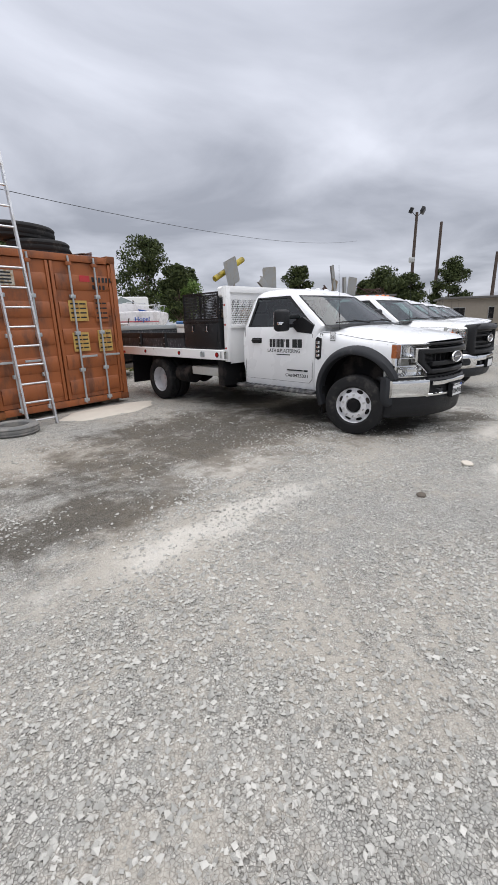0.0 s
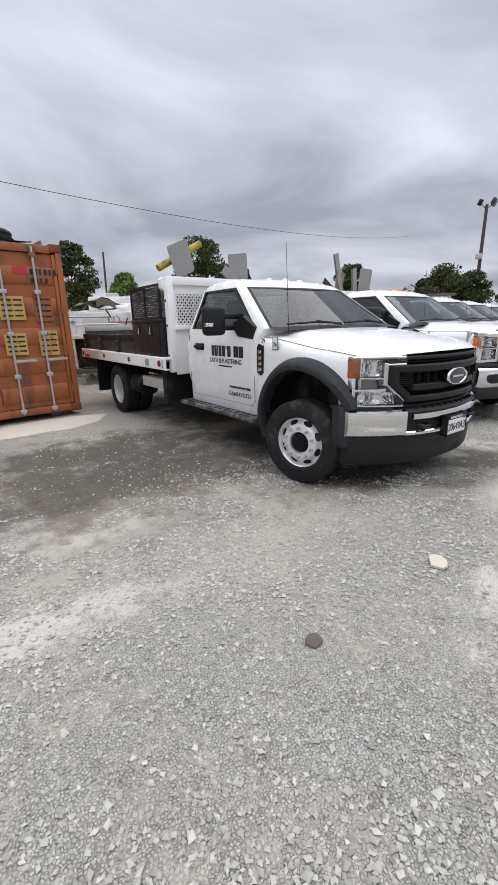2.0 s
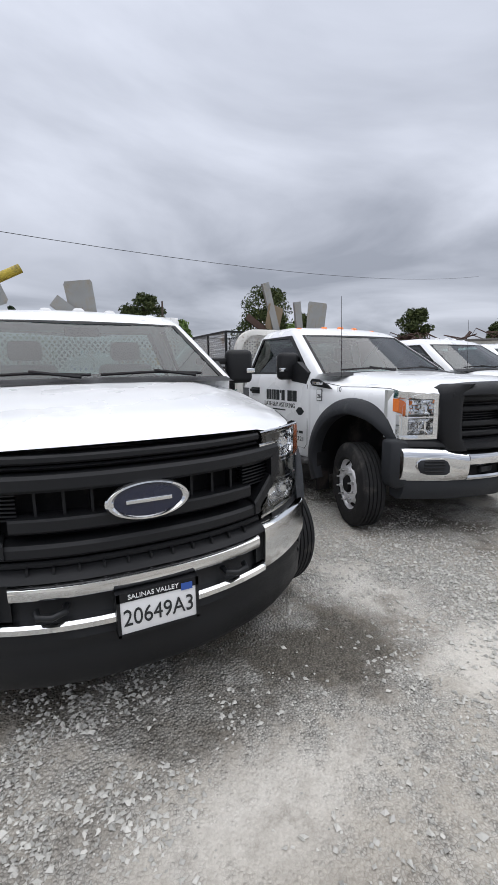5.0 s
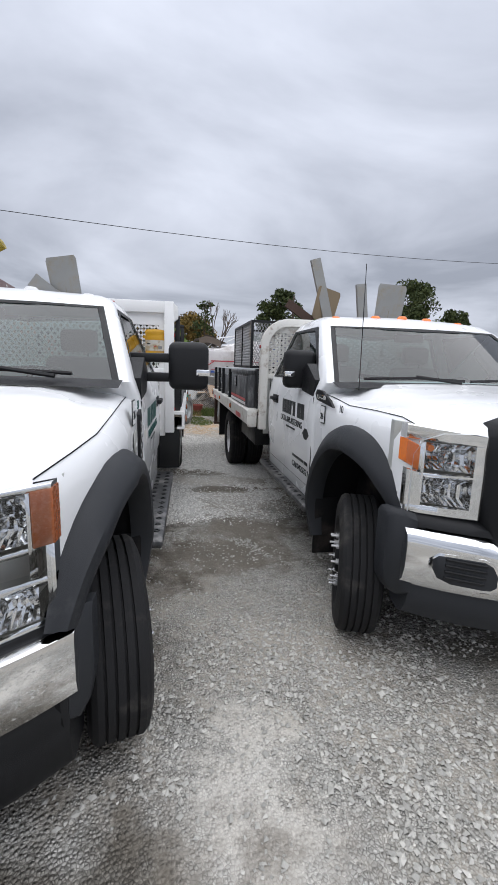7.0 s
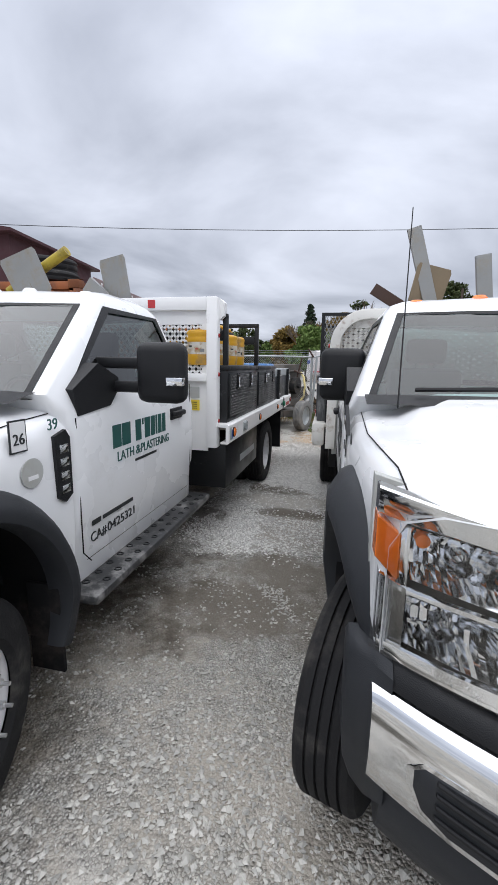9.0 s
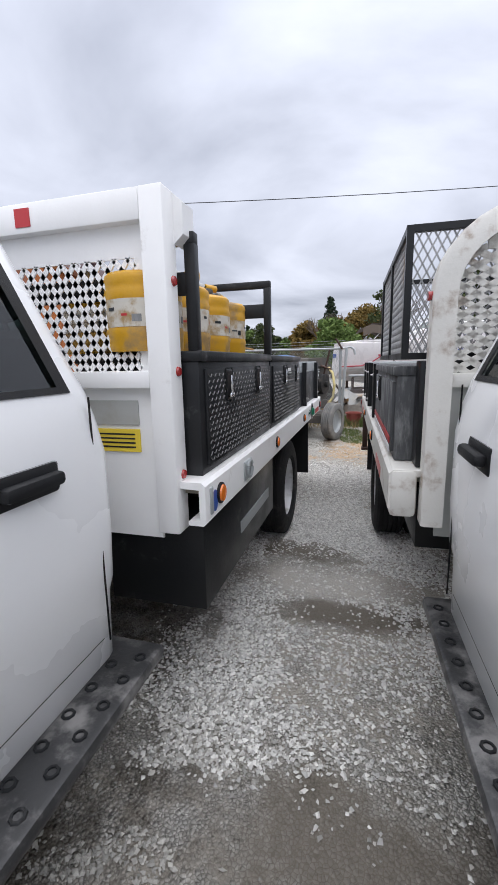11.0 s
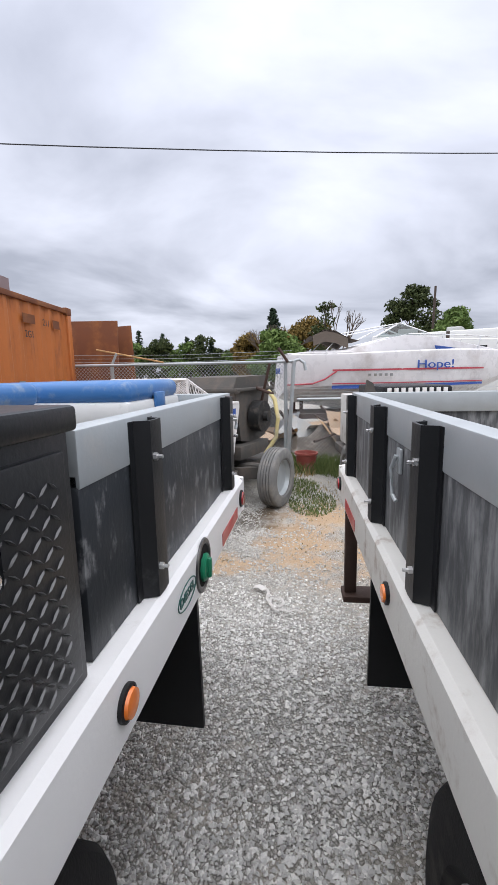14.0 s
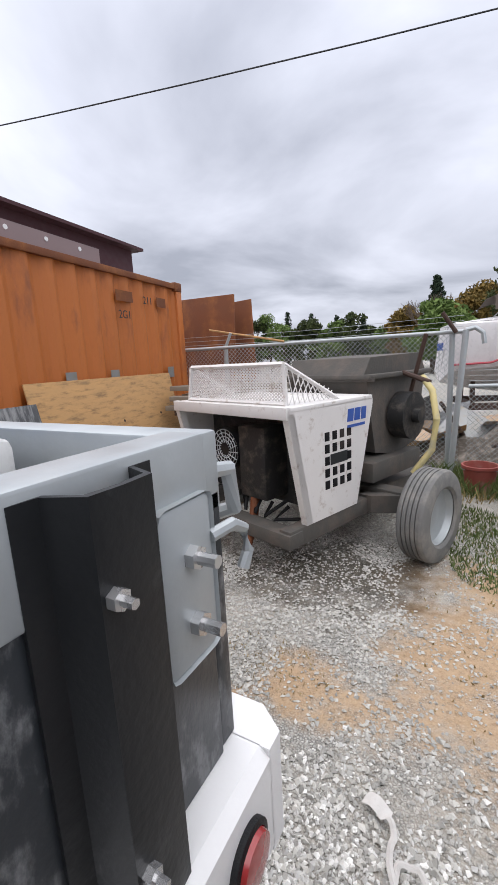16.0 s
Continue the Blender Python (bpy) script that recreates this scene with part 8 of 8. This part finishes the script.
for i, (x, y) in enumerate(pts):
    a, b_ = pts[max(0, i - 1)], pts[min(len(pts) - 1, i + 1)]
    d = Vector((b_[0] - a[0], b_[1] - a[1], 0)).normalized()
    n_ = Vector((-d.y, d.x, 0)) * (0.026 if i < 8 else 0.010)
    z = 0.012 + 0.012 * math.sin(i * 0.5) ** 2
    rows.append([Vector((x, y, z)) - n_, Vector((x, y, z + 0.006)), Vector((x, y, z)) + n_])
grid_skin(bm, rows)
part("strap", bm, TAPE, st_)
fs = thing("flat_stone", pose(-1.30, -0.47, 0.01, 0, 0, 30), "flat pale broken tile lying on the gravel", "stone")
bm = B()
prism(bm, [(-0.07, -0.03), (-0.03, -0.055), (0.03, -0.05), (0.075, -0.02), (0.07, 0.03), (0.03, 0.05), (-0.02, 0.04), (-0.06, 0.035)], "z", 0.0, 0.014)
part("slab", bm, SAND, fs)

heap(pose(-2.34, -0.47, -0.008, 0, 0, 20), 0.05, 0.04, 0.026, mat("dark_earth", (0.13, 0.11, 0.09), 0.95, var=0.4, scale=30, bump=0.8, bscale=120), "small dark clod of earth lying on the gravel", 3.0, "earth_clod", "earth")

# ---- lumber rack and machinery left of the truck's tail ----
for i in range(9):
    tm = thing("timber_plank", pose(-0.9 + 0.04 * (i % 3), 11.0 + 0.12 * (i % 5), 0.5 + 0.12 * (i // 3) + 0.45, 0, 0, 4), "grey weathered plank in a stack by the fence", "plank", "stacked planks")
    bm = B()
    bx(bm, -1.2, -0.08, 0, 0.4, 0.08, 0.06, 0.004)
    part("plank", bm, TIMBER, tm)
for x in (-1.9, -0.7):
    tr2 = thing("timber_trestle", pose(x, 11.2, 0), "dark timber trestle under stacked planks", "trestle", "trestles under the planks")
    bm = B()
    for s in (-1, 1):
        rod(bm, (0, 0.45 * s, 0), (0, 0.15 * s, 0.93), 0.05, n=6)
    bx(bm, -0.06, -0.35, 0.89, 0.06, 0.6, 0.95)
    part("legs", bm, DARKRUST, tr2)


# ---- weeds ----
def tufts(name, rows, material, label, seed):
    rng = np.random.RandomState(seed)
    V, F = [], []
    for x, y, a, b_, n, h in rows:
        for _ in range(n):
            r, t = math.sqrt(rng.rand()), rng.rand() * 6.283
            px, py = x + a * r * math.cos(t), y + b_ * r * math.sin(t)
            hh = h * rng.uniform(0.4, 1.1)
            w = 0.004 + 0.003 * rng.rand()
            d = rng.rand() * 6.283
            lx, ly = rng.normal(0, 0.35, 2) * hh
            k = len(V)
            V += [(px - w * math.cos(d), py - w * math.sin(d), 0), (px + w * math.cos(d), py + w * math.sin(d), 0), (px + lx * 0.5 + w * 0.6 * math.cos(d), py + ly * 0.5 + w * 0.6 * math.sin(d), hh * 0.6), (px + lx, py + ly, hh)]
            F += [(k, k + 1, k + 2), (k, k + 2, k + 3)]
    me = bpy.data.meshes.new(name)
    me.from_pydata(V, [], F)
    me.materials.append(material)
    return tagged(new(name, me), label, "grass", kind="stuff")


tufts("grass", [(1.5, 11.9, 1.0, 0.5, 2600, 0.20), (1.55, 10.0, 0.28, 0.5, 1300, 0.05), (1.35, 10.7, 0.3, 0.4, 900, 0.06), (2.4, 11.6, 0.8, 0.5, 1500, 0.22)], GRASS, "green weeds growing along the fence", 1)
tufts("dry_grass", [(0.5, 8.35, 0.35, 0.2, 350, 0.03), (1.5, 8.9, 0.5, 0.6, 130, 0.025), (1.9, 10.4, 0.6, 0.6, 300, 0.05), (0.2, 11.4, 1.4, 0.4, 900, 0.15)], DRYGRASS, "dry yellow grass in the clay patches", 2)


# ---- trees ----
def tree(name, x, y, h, w, material, label, seed, trunk=0.16, base=0.25, leaf=0.21, count=8500, shape="round", clumps=44):
    rng = np.random.RandomState(seed)
    root = thing(name, pose(x, y, 0), label, "tree", "trees beyond the yard")
    bm = B()
    top = h * (0.9 if shape == "cone" else 0.72)
    tube_r = [(0, 0, -0.1), (0.04 * w * rng.normal(), 0.04 * w * rng.normal(), h * 0.3), (0.05 * w * rng.normal(), 0.05 * w * rng.normal(), top)]
    rod(bm, tube_r[0], tube_r[1], trunk, trunk * 0.75, n=9)
    rod(bm, tube_r[1], tube_r[2], trunk * 0.75, trunk * 0.2, n=8)
    C = []
    for i in range(clumps):
        if shape == "cone":
            t = (i + 0.5) / clumps
            z = h * (base + (1 - base) * t)
            r = w / 2 * (1 - t) ** 0.85 * rng.uniform(0.5, 1.0) + 0.05
            a = i * 2.4
            c = Vector((r * math.cos(a), r * math.sin(a), z))
            s = (0.10 + 0.20 * (1 - t)) * w
        else:
            z = h * (base + (1 - base) * rng.uniform(0.05, 0.95))
            t = (z / h - base) / (1 - base)
            env = math.sin(math.pi * min(1, max(0.08, t * 0.82 + 0.14))) ** 0.7
            r = w / 2 * env * math.sqrt(rng.rand()) * 0.95
            a = rng.rand() * 6.283
            c = Vector((r * math.cos(a), r * math.sin(a), z))
            s = w * rng.uniform(0.12, 0.21)
        C.append((c, s))
        if i % 2 == 0:
            p = Vector((0, 0, max(h * 0.18, c.z - 0.25 * h)))
            rod(bm, p, c, trunk * 0.28, trunk * 0.08, n=5)
    part("trunk", bm, BARK, root)
    V, F = [], []
    per = count // clumps
    for c, s in C:
        d = rng.normal(0, 1, (per, 3))
        d /= np.linalg.norm(d, axis=1)[:, None]
        p = np.array(c) + d * s * (rng.rand(per, 1) ** 0.4) * np.array([1.15, 1.15, 0.8])
        for q in p:
            u = Vector(rng.normal(0, 1, 3)).normalized()
            v = u.cross(Vector(rng.normal(0, 1, 3))).normalized()
            l = leaf * rng.uniform(0.5, 1.2)
            q = Vector(q)
            k = len(V)
            V += [tuple(q - u * l), tuple(q + v * l * 0.45), tuple(q + u * l), tuple(q - v * l * 0.45)]
            F.append((k, k + 1, k + 2, k + 3))
    me = bpy.data.meshes.new("crown")
    me.from_pydata(V, [], F)
    me.materials.append(material)
    cr = new("crown", me)
    cr.parent = root
    return root


def bare_tree(x, y, h, label, seed):
    root = thing("bare_tree", pose(x, y, 0), label, "tree", "trees beyond the yard")
    rng = random.Random(seed)
    bm = B()

    def grow(p, d, l, r, k):
        q = p + d * l
        rod(bm, p, q, r, r * 0.7, n=5)
        if k:
            for _ in range(3):
                e = (d + Vector((rng.uniform(-0.6, 0.6), rng.uniform(-0.6, 0.6), rng.uniform(0.0, 0.5)))).normalized()
                grow(q, e, l * rng.uniform(0.6, 0.85), r * 0.6, k - 1)
    grow(Vector((0, 0, 0)), Vector((0, 0, 1)), h * 0.34, 0.16, 4)
    part("crown", bm, BARK, root)


TREES = [
    ("tree", 49.5, 90.0, 20.5, 13.0, LEAF, "dark green broad tree with uneven crown", 1, {"leaf": 0.42, "trunk": 0.35}),
    ("tree", 58.5, 87.0, 14.5, 8.5, LEAF, "dark green tree beside a taller one", 2, {"leaf": 0.4, "trunk": 0.3}),
    ("tree", 23.5, 40.0, 7.8, 4.0, LEAF, "dark green low bushy tree", 3, {}),
    ("tree", 20.3, 90.0, 17.5, 9.0, LEAF, "tall dark green leafy tree", 4, {"leaf": 0.4, "trunk": 0.3}),
    ("tree", 1.2, 50.5, 7.0, 5.5, LEAFAUT, "autumn-brown tree behind the yard", 5, {}),
    ("tree", -2.0, 52.0, 6.2, 5.0, LEAFAUT, "yellow-brown autumn tree behind the fence", 6, {}),
    ("tree", -5.2, 50.0, 5.6, 3.6, LEAFAUT, "low yellowing bushy tree", 7, {}),
    ("conifer_tree", -2.4, 50.0, 8.2, 2.6, CONIFER, "dark green pointed conifer tree", 8, {"shape": "cone", "base": 0.12, "leaf": 0.12}),
    ("tree", 2.9, 46.5, 8.4, 2.6, LEAF, "thin tree with sparse leaves", 9, {"count": 900}),
    ("tree", 13.4, 43.0, 6.6, 3.2, LEAFLIGHT, "light green low bushy tree", 11, {}),
    ("tree", 43.1, 38.6, 8.8, 4.6, LEAF, "dark round tree far across the yard", 12, {}),
    ("tree", 48.0, 28.0, 7.8, 6.5, LEAF, "broad dark tree far across the yard", 13, {}),
    ("tree", 49.5, 25.5, 6.6, 5.0, LEAF, "dark tree far across the yard", 14, {}),
    ("tree", 59.5, 24.0, 9.2, 5.2, LEAF, "dark tree with an open crown far off", 15, {}),
    ("tree", 49.5, 31.5, 6.6, 3.0, LEAF, "small dark green tree far off", 16, {}),
    ("tree", -1.2, 38.6, 4.7, 4.0, LEAFLIGHT, "light green hedge-like tree", 17, {}),
    ("tree", 30.0, 48.0, 7.2, 6.0, LEAFLIGHT, "green tree with a wide crown", 18, {}),
]
for i in range(11):
    TREES.append(("tree", -21.0 + 1.45 * i, 50.0 + 0.4 * i, (5.6, 6.6, 5.2, 4.9, 5.8, 4.6)[i % 6] * (1.05 - 0.02 * i), 3.4, (LEAF, LEAFLIGHT, LEAFLIGHT, LEAF)[i % 4], "green trees of the far hedgerow", 30 + i, {"count": 2600, "clumps": 26}))
for i in range(5):
    TREES.append(("conifer_tree", -18.5 + 2.9 * i, 53.0, 6.8 - 0.45 * i, 1.8, CONIFER, "dark pointed conifer in the hedgerow", 50 + i, {"shape": "cone", "base": 0.1, "leaf": 0.12, "count": 2000}))
for nm, x, y, h, w, m_, lab, sd, kw in TREES:
    tree(nm, x, y, h, w, m_, lab, sd, **kw)
bare_tree(4.3, 46.8, 8.0, "bare leafless tree with thin upright branches", 3)
bare_tree(-1.6, 39.0, 5.2, "bare grey tree with thin branches", 5)


# ---- poles and wire ----
def light_pole(x, y, h):
    root = thing("light_pole", pose(x, y, 0) @ Matrix.Scale(1.7, 4), "rust-brown steel pole with two floodlights", "light pole")
    bm = B()
    rod(bm, (0, 0, -0.1), (0.15, 0, h), 0.16, 0.11, n=10)
    part("mast", bm, POLE, root)
    for s in (-1, 1):
        bm = B()
        bx(bm, -0.32, -0.14, -0.22, 0.32, 0.14, 0.22, 0.04, m=pose(0.15 + 0.42 * s, -0.3 * s, h + 0.15, 25, 12 * s, 20))
        rod(bm, (0.15, 0, h - 0.35), (0.15 + 0.42 * s, -0.3 * s, h + 0.1), 0.03, n=6)
        part("floodlight", bm, BLACKSTEEL, root)
    bm = B()
    bx(bm, -0.35, -0.2, h - 3.9, -0.05, 0.2, h - 3.5, 0.03)
    part("lamp_box", bm, GREYPANEL, root)


light_pole(57.3, 28.7, 9.2)
for x, y, h in ((58.7, 25.7, 14.1), (61.3, 18.8, 9.6), (12.3, 46.0, 9.0), (5.2, 17.6, 2.6)):
    pl_ = thing("utility_pole", pose(x, y, 0), "dark wooden utility pole", "pole", "poles round the yard")
    bm = B()
    rod(bm, (0, 0, -0.1), (0.02 * h, 0, h), 0.05 if h < 4 else 0.26 if x > 50 else 0.13, 0.05 if h < 4 else 0.19 if x > 50 else 0.10, n=10)
    part("shaft", bm, POLE, pl_)
ow = thing("overhead_wire", Matrix(), "thin black overhead wire sagging across the yard", "wire")
bm = B()
tube(bm, [(x, 12.5 + 0.30 * x, 5.16 + 0.0328 * x + 0.00225 * x * x) for x in [-14 + 2 * i for i in range(24)]], 0.009, n=5)
part("wire", bm, BLACKSTEEL, ow)


# ---- distant sheds, RV and walls ----
def shed(x, y, a, L, D, h, wall, roof, label):
    root = thing("low_shed", pose(x, y, 0, 0, 0, a), label, "shed", "low sheds round the yard")
    bm = B()
    bx(bm, 0, 0, 0, L, D, h)
    part("wall", bm, wall, root)
    bm = B()
    bx(bm, -0.3, -0.4, h, L + 0.3, D + 0.3, h + 0.18, 0.02)
    part("roof", bm, roof, root)
    for k in range(int(L / 3)):
        bm = B()
        bx(bm, 0.8 + 3 * k, -0.03, h * 0.35, 1.9 + 3 * k, 0.02, h * 0.75)
        w_ = part("window", bm, SHEET, root)
        bm = B()
        bx(bm, 0.85 + 3 * k, -0.035, h * 0.38, 1.85 + 3 * k, -0.028, h * 0.72)
        part("pane", bm, DARK, w_)
    return root


shed(24.5, 29.5, -48, 14, 5, 3.4, RVWHITE, ROOFGREY, "long low white shed with a tarred flat roof")
rng = random.Random(8)
for i in range(26):
    t = rng.random() * 13
    sc = thing("roof_scrap", pose(24.5 + t * 0.67 + rng.uniform(0.5, 1.5), 29.5 - t * 0.743 + rng.uniform(0.5, 1.8), 3.58, rng.uniform(-20, 20), rng.uniform(-25, 25), rng.uniform(0, 180)), "scrap steel frame lying on the shed roof", "scrap", "scrap on the shed roof")
    bm = B()
    tube(bm, [(-0.9, -0.3, 0.1), (0.9, -0.3, 0.25), (0.9, 0.4, 0.6), (-0.7, 0.4, 0.35)], 0.045, closed=True, n=5)
    if i % 3 == 0:
        bx(bm, -0.6, -0.2, 0.1, 0.6, 0.3, 0.16, m=pose(0, 0, 0.2, 0, 30, 0))
    part("frame", bm, DARKRUST, sc)
shed(36, 15, -60, 12, 5, 2.9, TIMBER, ROOFGREY, "long grey timber store behind the pickups")
bw = thing("boundary_wall", pose(34, 4.0, 0, 0, 0, 62), "long grey timber boundary fence", "fence")
bm = B()
bx(bm, -16, 0, 0, 8, 0.15, 2.2)
part("boards", bm, TIMBER, bw)


def rv(x, y, a):
    root = thing("camper_van", pose(x, y, 0, 0, 0, a), "white camper with a dark side window beyond the fence", "camper")
    bm = B()
    bx(bm, 0, 0, 0.5, 5.5, 2.3, 3.15, 0.12)
    part("body", bm, RVWHITE, root)
    for x0, x1, z0, z1 in ((1.6, 2.4, 1.5, 2.5), (3.6, 4.6, 1.9, 2.5)):
        bm = B()
        bx(bm, x0, -0.02, z0, x1, 0.03, z1, 0.02)
        part("side_window", bm, DARK, root)
    for x0, x1, zt in ((1.0, 1.7, 3.4), (3.0, 3.6, 3.35)):
        bm = B()
        bx(bm, x0, 0.6, 3.15, x1, 1.4, zt, 0.05)
        part("roof_unit", bm, GREYPANEL, root)
    for xx in (1.0, 4.4):
        wheel(root, xx, 0.1, 1, "plain", r=0.36).matrix_local = pose(xx, 0.12, 0.36, 90, 0, 0)


rv(4.2, 25.0, -25)
